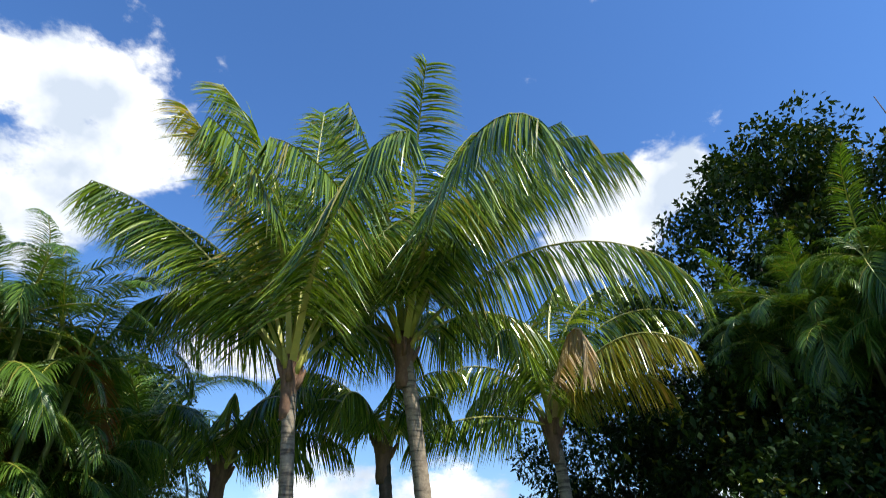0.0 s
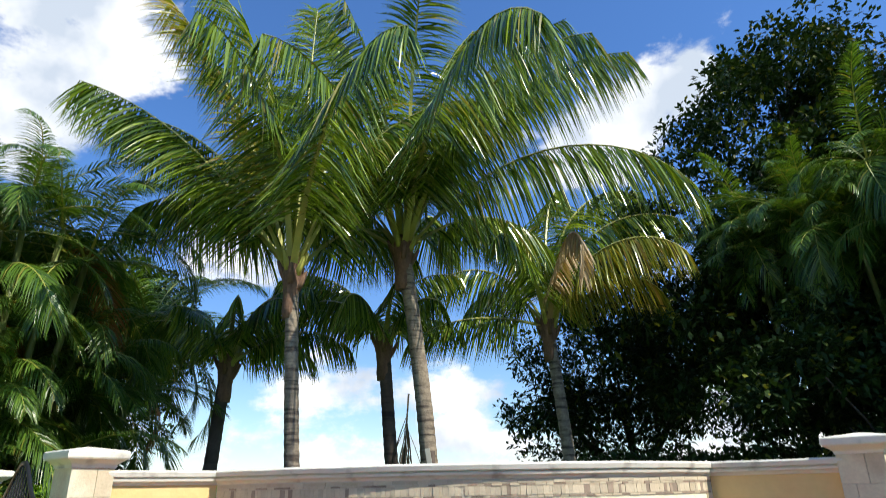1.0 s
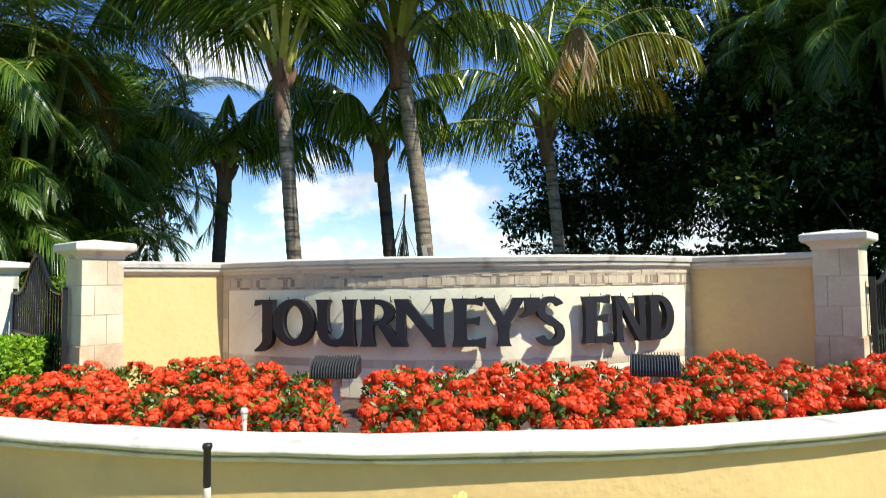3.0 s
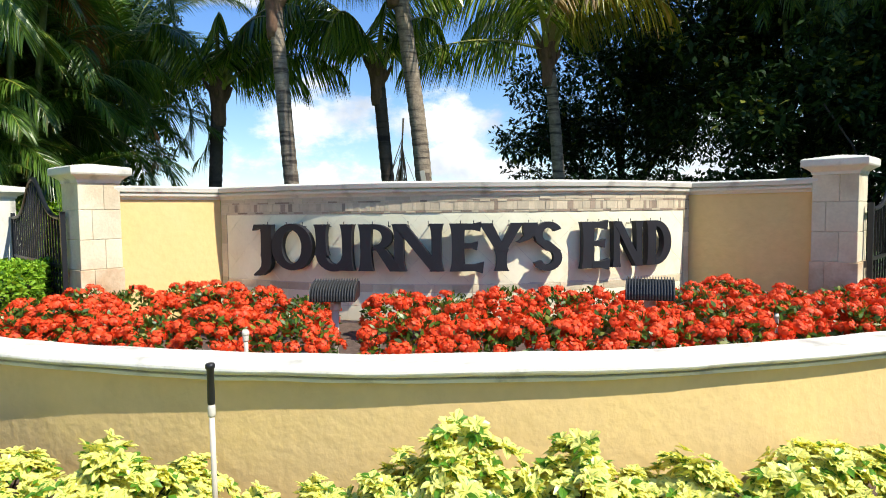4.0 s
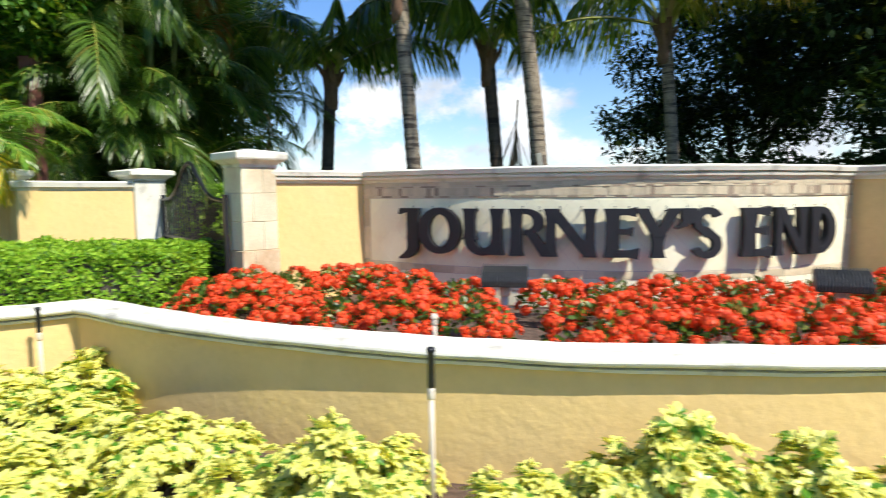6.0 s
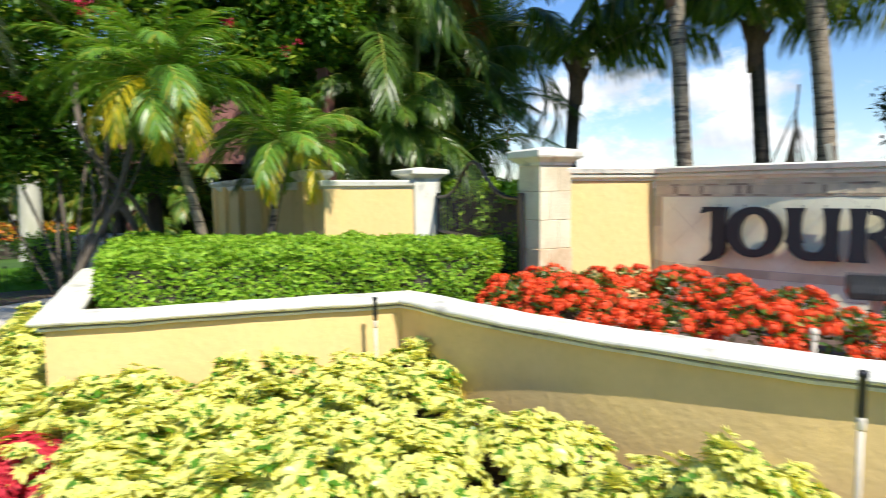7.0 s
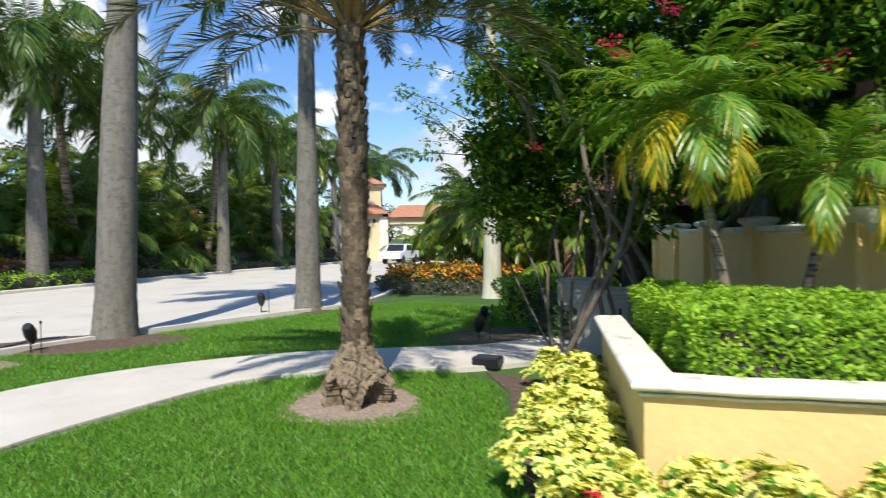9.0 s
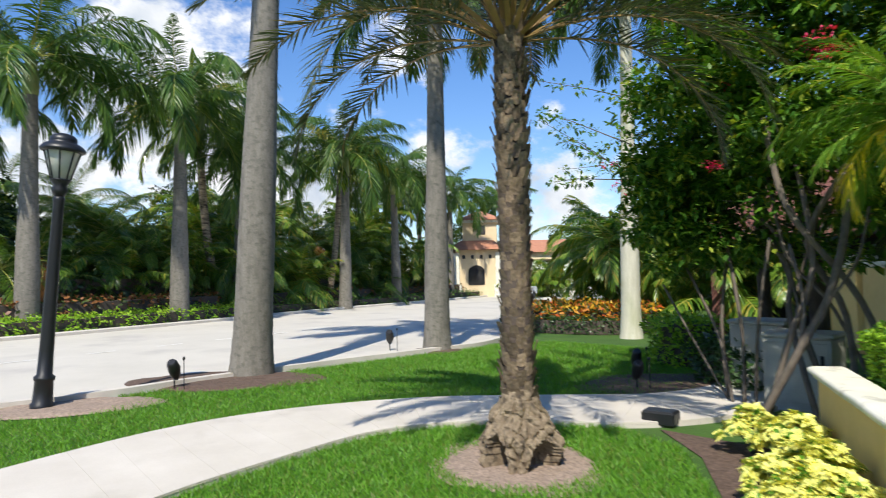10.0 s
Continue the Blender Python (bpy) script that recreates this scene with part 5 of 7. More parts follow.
def in_poly(x, y, poly):
    r = np.zeros(len(x), dtype=bool)
    for (x0, y0), (x1, y1) in zip(poly, poly[1:] + poly[:1]):
        r ^= ((y0 > y) != (y1 > y)) & (x < (x1 - x0) * (y - y0) / (y1 - y0 + 1e-12) + x0)
    return r


def hedge(name, label, poly, z0, z1, count, size, mat, group="", wob=0.05, aspect=0.5):
    """A clipped hedge: a dark core standing in for the shade inside, and leaves all over its top and sides."""
    poly = [tuple(p) for p in poly]
    c = sum((Vector(p) for p in poly), Vector((0, 0))) / len(poly)
    t = thing(name, label, "hedge", group, at=pose(c.x, c.y, z0))
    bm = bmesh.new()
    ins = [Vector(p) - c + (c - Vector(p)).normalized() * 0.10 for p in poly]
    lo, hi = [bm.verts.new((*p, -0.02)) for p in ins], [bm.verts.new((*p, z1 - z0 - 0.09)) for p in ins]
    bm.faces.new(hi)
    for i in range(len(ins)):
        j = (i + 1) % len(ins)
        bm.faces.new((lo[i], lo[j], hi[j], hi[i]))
    # solid dark core paints the shade seen between the leaves
    part("shade_core", bm, TREE_BARK, t)
    per = [(Vector(b) - Vector(a)).length for a, b in zip(poly, poly[1:] + poly[:1])]
    area = abs(sum(a[0] * b[1] - a[1] * b[0] for a, b in zip(poly, poly[1:] + poly[:1]))) / 2
    side_area = sum(per) * (z1 - z0)
    n_top = int(count * area / (area + side_area))
    xs, ys = np.array([p[0] for p in poly]), np.array([p[1] for p in poly])
    X, Y = rng.uniform(xs.min(), xs.max(), n_top * 5), rng.uniform(ys.min(), ys.max(), n_top * 5)
    k = in_poly(X, Y, poly)
    X, Y = X[k][:n_top], Y[k][:n_top]
    bump = np.array([noise.noise(Vector((a * 4.0, b * 4.0, 0))) + 0.5 * noise.noise(Vector((a * 11, b * 11, 2))) for a, b in zip(X, Y)])
    Z = (z1 - z0) + bump * wob - rng.exponential(0.03, len(X))
    P, Nn = [np.stack([X - c.x, Y - c.y, Z], 1)], [np.tile([0, 0, 1.0], (len(X), 1))]
    for (a, b, ln) in zip(poly, poly[1:] + poly[:1], per):
        m = max(1, int((count - n_top) * ln / sum(per)))
        q = rng.random(m)
        a2, b2 = np.array(a) - np.array(c), np.array(b) - np.array(c)
        nd = np.array([b2[1] - a2[1], a2[0] - b2[0]]) / max(ln, 1e-6)
        mid = (a2 + b2) / 2
        if nd @ mid < 0:
            nd = -nd
        h = rng.random(m) * (z1 - z0)
        pt = a2 + (b2 - a2) * q[:, None]
        bump = np.array([noise.noise(Vector((u * 4.0, v * 4.0, w * 4.0))) for u, v, w in zip(pt[:, 0], pt[:, 1], h)])
        pt = pt + nd * (bump * wob * 1.3 - rng.exponential(0.025, m))[:, None]
        P.append(np.concatenate([pt, h[:, None]], 1))
        Nn.append(np.tile([*nd, 0.35], (m, 1)))
    P, Nn = np.concatenate(P), np.concatenate(Nn)
    way = unit(len(P), -0.6) + Nn * 0.55
    up = Nn + unit(len(P)) * 0.45
    ln = size * rng.uniform(0.7, 1.3, len(P))
    v, f, u = strips(P, way, up, ln, ln * aspect, (0.15, 1.0, 0.75, 0.08), 0.2)
    part("leaves", mesh_from("leaves", v, f, u), mat, t)
    return t


def build_hedges():
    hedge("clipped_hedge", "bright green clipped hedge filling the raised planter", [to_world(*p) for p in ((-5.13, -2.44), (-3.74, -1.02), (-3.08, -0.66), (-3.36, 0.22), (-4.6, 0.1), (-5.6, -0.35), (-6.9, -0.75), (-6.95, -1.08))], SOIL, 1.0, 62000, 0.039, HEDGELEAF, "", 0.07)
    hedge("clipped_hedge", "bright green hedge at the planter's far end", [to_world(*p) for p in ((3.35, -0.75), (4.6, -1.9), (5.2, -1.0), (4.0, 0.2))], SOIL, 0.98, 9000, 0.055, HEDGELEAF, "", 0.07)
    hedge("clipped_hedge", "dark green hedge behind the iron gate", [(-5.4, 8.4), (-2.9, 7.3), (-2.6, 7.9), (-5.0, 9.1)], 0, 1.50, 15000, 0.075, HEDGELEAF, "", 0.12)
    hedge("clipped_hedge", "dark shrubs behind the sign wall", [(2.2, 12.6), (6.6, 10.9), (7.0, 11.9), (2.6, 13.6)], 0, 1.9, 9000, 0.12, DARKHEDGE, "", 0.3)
    # planting across the road
    far = [Vector(p) for p in KERB_FAR]
    strip = [p for p in far if -9 < p.y < 30]
    for lo, hi, off0, off1, z, mat, size, n, label in ((0, 0.5, 0.5, 1.3, 0.5, HEDGELEAF, 0.10, 9000, "low clipped hedge along the far kerb"), (0.5, 1.0, 0.5, 1.3, 0.45, MIDHEDGE, 0.10, 9000, "low dark hedge along the far kerb"), (0.0, 0.5, 1.6, 2.9, 0.95, BROWNSHRUB, 0.16, 3000, "bronze-leaved shrubs across the road"), (0.5, 1.0, 1.6, 2.9, 0.95, BROWNSHRUB, 0.16, 3000, "bronze-leaved shrubs across the road"), (0.0, 0.5, 3.2, 6.5, 1.7, DARKHEDGE, 0.26, 4200, "dense green undergrowth across the road"), (0.5, 1.0, 3.2, 6.5, 1.7, DARKHEDGE, 0.26, 4200, "dense green undergrowth across the road")):
        i0, i1 = int(lo * (len(strip) - 1)), int(hi * (len(strip) - 1))
        pts = strip[i0:i1 + 1:3]
        a, b = [], []
        for i, p in enumerate(pts):
            d = (pts[min(i + 1, len(pts) - 1)] - pts[max(i - 1, 0)]).normalized()
            nrm = Vector((-d.y, d.x))
            a.append(tuple(p + nrm * off0))
            b.append(tuple(p + nrm * off1))
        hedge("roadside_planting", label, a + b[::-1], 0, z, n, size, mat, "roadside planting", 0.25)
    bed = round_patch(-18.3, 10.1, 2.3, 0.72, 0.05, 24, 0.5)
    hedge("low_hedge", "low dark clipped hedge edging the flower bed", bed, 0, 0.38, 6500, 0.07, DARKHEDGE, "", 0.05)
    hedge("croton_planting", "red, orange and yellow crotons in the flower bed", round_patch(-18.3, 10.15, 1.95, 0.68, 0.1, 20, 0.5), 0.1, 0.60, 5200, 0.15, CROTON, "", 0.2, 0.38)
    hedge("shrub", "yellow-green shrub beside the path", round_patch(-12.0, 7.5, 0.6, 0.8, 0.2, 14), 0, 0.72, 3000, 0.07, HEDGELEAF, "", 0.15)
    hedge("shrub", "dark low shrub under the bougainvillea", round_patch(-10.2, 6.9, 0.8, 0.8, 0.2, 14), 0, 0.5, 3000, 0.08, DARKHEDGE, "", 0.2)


build_hedges()


def rosettes(centres, outward, n_leaf, length, width, droop=0.35, fold=0.18, lift=0.15):
    """Whorls of leaflets round each centre."""
    m = len(centres)
    o = outward / np.linalg.norm(outward, axis=1, keepdims=True)
    a = np.cross(o, np.tile([0.3, 0.5, 0.81], (m, 1)))
    a /= np.linalg.norm(a, axis=1, keepdims=True) + 1e-9
    b = np.cross(o, a)
    ph = rng.uniform(0, 2 * np.pi, (m, 1)) + np.arange(n_leaf) * 2 * np.pi / n_leaf + rng.normal(0, 0.15, (m, n_leaf))
    way = a[:, None] * np.cos(ph)[..., None] + b[:, None] * np.sin(ph)[..., None] + o[:, None] * (lift + rng.normal(0, 0.18, (m, n_leaf)))[..., None]
    base = np.repeat(centres, n_leaf, 0)
    up = np.repeat(o, n_leaf, 0)
    ln = length * rng.uniform(0.75, 1.2, m * n_leaf)
    return strips(base, way.reshape(-1, 3), up, ln, ln * width / length, (0.14, 0.72, 1.0, 0.82, 0.12), droop, fold)


def variegated_meshes():
    out = []
    for i in range(5):
        m = 40
        d0 = unit(m, 0.0)
        lumps = np.array([noise.noise(Vector(tuple(q * 2.6 + i * 9))) for q in d0])
        tips = d0 * np.array([0.27, 0.27, 0.24]) * (rng.uniform(0.7, 1.08, m) + 0.35 * lumps)[:, None] + np.array([0, 0, 0.14])
        if i > 2:
            tips = np.concatenate([tips, np.stack([rng.normal(0, 0.05, 5), rng.normal(0, 0.05, 5), rng.uniform(0.34, 0.48, 5)], 1)])
            d0 = np.concatenate([d0, unit(5, 0.3)])
        per = 5
        d = np.repeat(d0, per, 0) + unit(len(tips) * per) * 0.5
        c = np.repeat(tips, per, 0) + unit(len(tips) * per, -0.6) * rng.uniform(0.2, 1.0, (len(tips) * per, 1)) * 0.052
        v, f, u = rosettes(c, d + np.array([0, 0, 0.75]), 8, 0.062, 0.032, 0.26, 0.16, 0.46)
        leaves = mesh_from("leaves", v, f, u)
        leaves.materials.append(VARIEG)
        bm = bmesh.new()
        for k in range(9):
            e = Vector(tips[k * 4]) * 0.95
            tube(bm, [(0.02 * math.cos(k), 0.02 * math.sin(k), -0.03), e * 0.5 + Vector((0, 0, 0.03)), e], [0.008, 0.006, 0.003], 5)
        st = bpy.data.meshes.new("woody_base")
        bm.to_mesh(st)
        bm.free()
        st.materials.append(TREE_BARK)
        out.append((leaves, st))
    return out


def build_variegated():
    ms = variegated_meshes()
    g = random.Random(5)
    label = "variegated shrub with yellow-edged green leaves before the planter wall"

    def put(x, y, k, s, h=1.0):
        t = thing("variegated_shrub", label, "shrub", "variegated shrubs", at=pose(x, y, -0.02, 0, 0, g.uniform(0, 360)) @ Matrix.Diagonal((s, s, s * h, 1)))
        part("leaves", ms[k][0], None, t)
        part("woody_base", ms[k][1], None, t)
    spots = []
    # in front of the curved wall
    for u in np.arange(-3.2, 3.6, 0.40):
        for row, dist in enumerate((0.34, 0.74, 1.12)):
            x, y = to_world(u + g.uniform(-0.1, 0.1) + 0.2 * (row % 2), front_y(u) - dist + g.uniform(-0.06, 0.06))
            spots.append((x, y, row))
    # along the angled wall and round its corner
    a, b, c = Vector(to_world(*LEFT_IN)), Vector(to_world(*LEFT_OUT)), Vector(to_world(*LEFT_END))
    for p, q, rows, lo, hi in ((a, b, (0.30, 0.66, 1.04, 1.42, 1.8), 0.03, 1.05), (b, c, (0.26, 0.50), 0.0, 0.95)):
        d = (q - p).normalized()
        nrm = Vector((-d.y, d.x))
        k = int((q - p).length * (hi - lo) / 0.38)
        for i in range(k + 1):
            for row, dist in enumerate(rows):
                t = lo + (hi - lo) * i / k
                s = p.lerp(q, t) + nrm * (dist + g.uniform(-0.05, 0.05)) + d * g.uniform(-0.1, 0.1)
                spots.append((s.x, s.y, row))
    taken = []
    for x, y, row in spots:
        if any((x - p) ** 2 + (y - q) ** 2 < 0.25**2 for p, q in taken) or (1.45 < x < 1.95 and y > 2.7) or y < 1.72 or (x < -4.6 and y < 2.1):
            continue
        taken.append((x, y))
        low = row == 0 and -3.0 < x
        put(x, y, g.choice((0, 1, 2, 3, 4)) if not low else g.choice((0, 1, 2, 3)), g.uniform(0.86, 1.06) * (0.84 if x > -2.6 else 1.0), g.uniform(0.85, 1.05))
    for x, y, s in ((-1.86, 2.86, 0.9), (-0.42, 2.80, 1.0), (0.02, 2.75, 0.9)):
        put(x, y, 3 + (s > 1), s, 1.12)


build_variegated()


def build_red_plants():
    n = 190
    d = unit(n, -0.1)
    c = d * rng.uniform(0.8, 1.05, (n, 1)) * np.array([0.20, 0.20, 0.22]) + np.array([0, 0, 0.08])
    v, f, u = rosettes(c, d + np.array([0, 0, 0.5]), 6, 0.046, 0.027)
    me = mesh_from("leaves", v, f, u)
    me.materials.append(REDPLANT)
    for x, y, s in ((-5.05, 1.86, 1.15), (-5.38, 2.10, 1.1), (-4.72, 1.62, 1.15), (-5.0, 2.16, 0.95)):
        t = thing("red_leaf_plant", "crimson-leaved bedding plant at the edge of the lawn", "plant", "red bedding plants", at=pose(x, y, 0, 0, 0, x * 90) @ Matrix.Scale(s, 4))
        part("leaves", me, None, t)
        bm = bmesh.new()
        for k in range(6):
            e = Vector(c[k * 9]) * 0.9
            tube(bm, [(0, 0, -0.03), e * 0.6, e], [0.007, 0.005, 0.003], 5)
        part("woody_base", bm, TREE_BARK, t)


build_red_plants()


def flower_head():
    """One round cluster of small four-petalled flowers, facing up."""
    fl = 58
    q = unit(fl, -0.15)
    pos = q * 0.038 * rng.uniform(0.55, 1.2, (fl, 1)) * np.array([1, 1, 0.7])
    tang = np.cross(q, unit(fl))
    both = []
    for w in (tang, np.cross(q, tang)):
        w = w / (np.linalg.norm(w, axis=1, keepdims=True) + 1e-9)
        both.append(strips(pos - w * 0.010, w + q * 0.05, q, np.full(fl, 0.022), np.full(fl, 0.0115), (0.5, 1.0, 0.5), 0.0))
    me = mesh_from("flower_head", *merged(*both))
    me.materials.append(IXORA)
    return me


def build_ixora():
    sets = []
    flowers = [flower_head() for i in range(6)]
    for i in range(5):
        n = 420
        d = unit(n, -0.1)
        c = d * np.array([0.245, 0.245, 0.215]) * rng.uniform(0.75, 1.04, (n, 1)) + np.array([0, 0, 0.14])
        leaf = strips(c, unit(n, -0.2) + d * 0.8, d + unit(n) * 0.4, rng.uniform(0.038, 0.06, n), rng.uniform(0.016, 0.024, n), (0.15, 1.0, 0.8, 0.05), 0.2)
        leaves = mesh_from("leaves", *leaf)
        leaves.materials.append(IXORA_LEAF)
        m = 90
        d = unit(m, 0.02)
        keep = np.array([noise.noise(Vector(tuple(q * 2.2 + i * 5))) > -0.20 for q in d])
        d = d[keep]
        hc = d * np.array([0.255, 0.255, 0.225]) * rng.uniform(0.84, 1.10, (len(d), 1)) + np.array([0, 0, 0.145])
        heads = [(Vector(p), Vector(q) + Vector((0, 0, 0.5))) for p, q in zip(hc, d)]
        sets.append((leaves, heads))
    g = random.Random(9)
    spots = []
    for row in range(3):
        for u in np.arange(-3.05, 3.35, 0.36):
            uu = u + 0.18 * (row % 2) + g.uniform(-0.06, 0.06)
            # rows follow the front wall, between it and the sign
            back, front = -arc_y(uu) - 0.45, -front_y(uu) - 0.52
            if abs(uu) > 2.2:
                back = 0.40 - 0.1 * abs(abs(uu) - 2.6)
            n = back + (front - back) * (row / 2.0)
            if uu < -3.0 or (uu < -2.85 and n < 0.6):
                continue
            if -0.82 < uu < -0.52 or (1.10 < uu < 1.38 and row < 2):
                continue
            spots.append((uu, n, row))
    for uu, n, row in spots:
        x, y = to_world(uu, -n + g.uniform(-0.05, 0.05))
        k = g.randrange(5)
        s = g.uniform(0.92, 1.1)
        t = thing("ixora_bush", "low ixora bush covered in coral-red flower heads", "flowering shrub", "ixora bushes", at=pose(x, y, SOIL - 0.03, 0, 0, g.uniform(0, 360)) @ Matrix.Diagonal((s, s, s * (0.92 if row else 0.98), 1)))
        part("leaves", sets[k][0], None, t)
        for p, q in sets[k][1]:
            part("flower_head", g.choice(flowers), None, t, at=Matrix.Translation(p) @ q.to_track_quat("Z", "Y").to_matrix().to_4x4() @ Matrix.Scale(g.uniform(0.6, 1.15), 4))


build_ixora()


# fixtures ---------------------------------------------------------------------------------
def build_floodlight(u, n, turn):
    m = SIGN @ pose(u, -n, 0, 0, 0, turn)
    t = thing("floodlight", "black ribbed floodlight on a white post among the flowers", "light", "sign floodlights", at=m)
    bm = bmesh.new()
    prof = [(-0.10, 0.845), (-0.10, 0.875), (-0.085, 0.905), (-0.045, 0.93), (0.06, 0.955), (0.085, 0.945), (0.085, 0.86)]
    a = [bm.verts.new((-0.14, y, z)) for y, z in prof]
    b = [bm.verts.new((0.14, y, z)) for y, z in prof]
    bm.faces.new(a)
    bm.faces.new(list(reversed(b)))
    for i in range(len(prof)):
        j = (i + 1) % len(prof)
        bm.faces.new((a[i], a[j], b[j], b[i]))
    part("housing", bm, BLACK, t)
    for i in range(17):
        bm = bmesh.new()
        x = -0.132 + i * 0.0165
        ring = [(-0.098, 0.85), (-0.118, 0.852), (-0.116, 0.885), (-0.096, 0.922), (-0.05, 0.948), (0.06, 0.970), (0.06, 0.95), (-0.04, 0.925), (-0.08, 0.90)]
        va, vb = [bm.verts.new((x - 0.0028, y, z)) for y, z in ring], [bm.verts.new((x + 0.0028, y, z)) for y, z in ring]
        bm.faces.new(va)
        bm.faces.new(list(reversed(vb)))
        for k in range(len(ring)):
            l = (k + 1) % len(ring)
            bm.faces.new((va[k], va[l], vb[l], vb[k]))
        part("rib", bm, DUSTY, t)
    bm = bmesh.new()
    tube(bm, [(-0.01, 0, SOIL - 0.05), (0.0, 0, 0.80)], [0.024, 0.024], 10)
    lathe(bm, [(0.03, 0.78), (0.034, 0.79), (0.034, 0.83), (0.022, 0.845)], 12)
    part("post", bm, PIPE, t, "white plastic post")


build_floodlight(-0.67, 1.04, 2)
build_floodlight(1.235, 1.00, -14)


def build_sprinkler(x, y, z0, z1, handle):
    t = thing("sprinkler_riser", "white plastic sprinkler riser with a black head" if handle > 0.1 else "short pale sprinkler riser in the flower bed", "sprinkler", "sprinkler risers", at=pose(x, y, 0))
    bm = bmesh.new()
    tube(bm, [(0.004, 0, z0 - 0.05), (0.0, 0, z1 - handle)], 0.0115, 10)
    lathe(bm, [(0.014, z1 - handle - 0.05), (0.016, z1 - handle - 0.045), (0.016, z1 - handle - 0.012), (0.013, z1 - handle)], 10)
    part("pipe", bm, PIPE, t)
    bm = bmesh.new()
    lathe(bm, [(0.014, z1 - handle), (0.0155, z1 - handle + 0.01), (0.0145, z1 - 0.025), (0.020, z1 - 0.018), (0.020, z1 - 0.006), (0.016, z1)], 12)
    part("spray_head", bm, BLACK if handle > 0.1 else PIPE, t, "black plastic head" if handle > 0.1 else "")


build_sprinkler(-1.445, 2.86, 0.0, 0.775, 0.17)
build_sprinkler(-4.05, 3.97, 0.0, 0.715, 0.16)
build_sprinkler(1.72, 2.95, 0.0, 0.72, 0.16)
build_sprinkler(-1.50, 3.55, SOIL, 0.775, 0.004)
build_sprinkler(1.42, 3.80, SOIL, 0.775, 0.004)


def build_bits():
    t = thing("timber_stub", "short weathered brown timber stub at the end of the flower bed", "post", at=pose(2.58, 4.68, SOIL, 0, 0, 20))
    bm = bmesh.new()
    box(bm, -0.05, 0.05, -0.05, 0.05, -0.05, 0.13, 0.008)
    part("stub", bm, DARK_BARK, t)
    bm = bmesh.new()
    box(bm, -0.04, 0.04, -0.03, 0.05, 0.131, 0.142, 0.004)
    part("cap", bm, PALM_BARK, t, "pale sawn top")
    t = thing("dry_leaf", "curled dry tan leaf lying on the ixora flowers", "leaf", at=pose(0.13, 3.70, 0.76, 20, 10, 30))
    bm = bmesh.new()
    rows = []
    for i in range(9):
        k = i / 8
        w = 0.055 * math.sin(math.pi * (0.06 + 0.9 * k))
        rows.append([bm.verts.new((-0.09 + 0.18 * k, y * w, 0.05 * (2 * k - 1) ** 2 + 0.25 * w * y * y)) for y in (-1, -0.5, 0, 0.5, 1)])
    for r0, r1 in zip(rows, rows[1:]):
        for j in range(4):
            bm.faces.new((r0[j], r0[j + 1], r1[j + 1], r1[j]))
    bmesh.ops.solidify(bm, geom=bm.faces[:], thickness=0.0015)
    part("blade", bm, COCO_DEAD, t)


build_bits()


def build_gate(a, b, label):
    """A wrought iron gate between two points, arched in the middle."""
    a, b = Vector(a), Vector(b)
    d = b - a
    w = d.length
    t = thing("iron_gate", label, "gate", "iron gates", at=pose(a.x, a.y, 0, 0, 0, math.degrees(math.atan2(d.y, d.x))))

    def top(x):
        k = x / w
        return 1.36 + 0.35 * math.exp(-((k - 0.5) / 0.2) ** 2)
    bm = bmesh.new()
    xs = np.linspace(0.03, w - 0.03, 26)
    tube(bm, [(x, 0, top(x)) for x in xs], 0.018, 8)
    part("top_rail", bm, BLACK, t)
    for z in (0.25, 0.72, 0.98):
        bm = bmesh.new()
        box(bm, 0.03, w - 0.03, -0.013, 0.013, z - 0.014, z + 0.014)
        part("rail", bm, BLACK, t)
    for x in (0.03, w - 0.03):
        bm = bmesh.new()
        box(bm, x - 0.018, x + 0.018, -0.018, 0.018, 0.05, top(x) + (0.05 if abs(x - w / 2) > 0.1 else 0))
        part("stile", bm, BLACK, t)
    for x in np.linspace(0.1, w - 0.1, int(w / 0.10)):
        bm = bmesh.new()
        box(bm, x - 0.006, x + 0.006, -0.006, 0.006, 0.2, top(x) - 0.01)
        for z in (0.79, 0.85, 0.91):
            box(bm, x - 0.022, x + 0.022, -0.008, 0.008, z - 0.012, z + 0.012)
        part("picket", bm, BLACK, t)


cl = SIGN @ pose(COL_L[0][0], COL_L[0][1], 0, 0, 0, COL_L[1])
cr = SIGN @ pose(COL_R[0][0], COL_R[0][1], 0, 0, 0, COL_R[1])
build_gate(tuple((cl @ Vector((-0.20, 0.02, 0)))[:2]), (-4.80, 6.85), "black wrought iron gate with an arched top between columns")
build_gate(tuple((cr @ Vector((0.20, 0.02, 0)))[:2]), (4.25, 6.35), "black wrought iron gate beside the sign column")


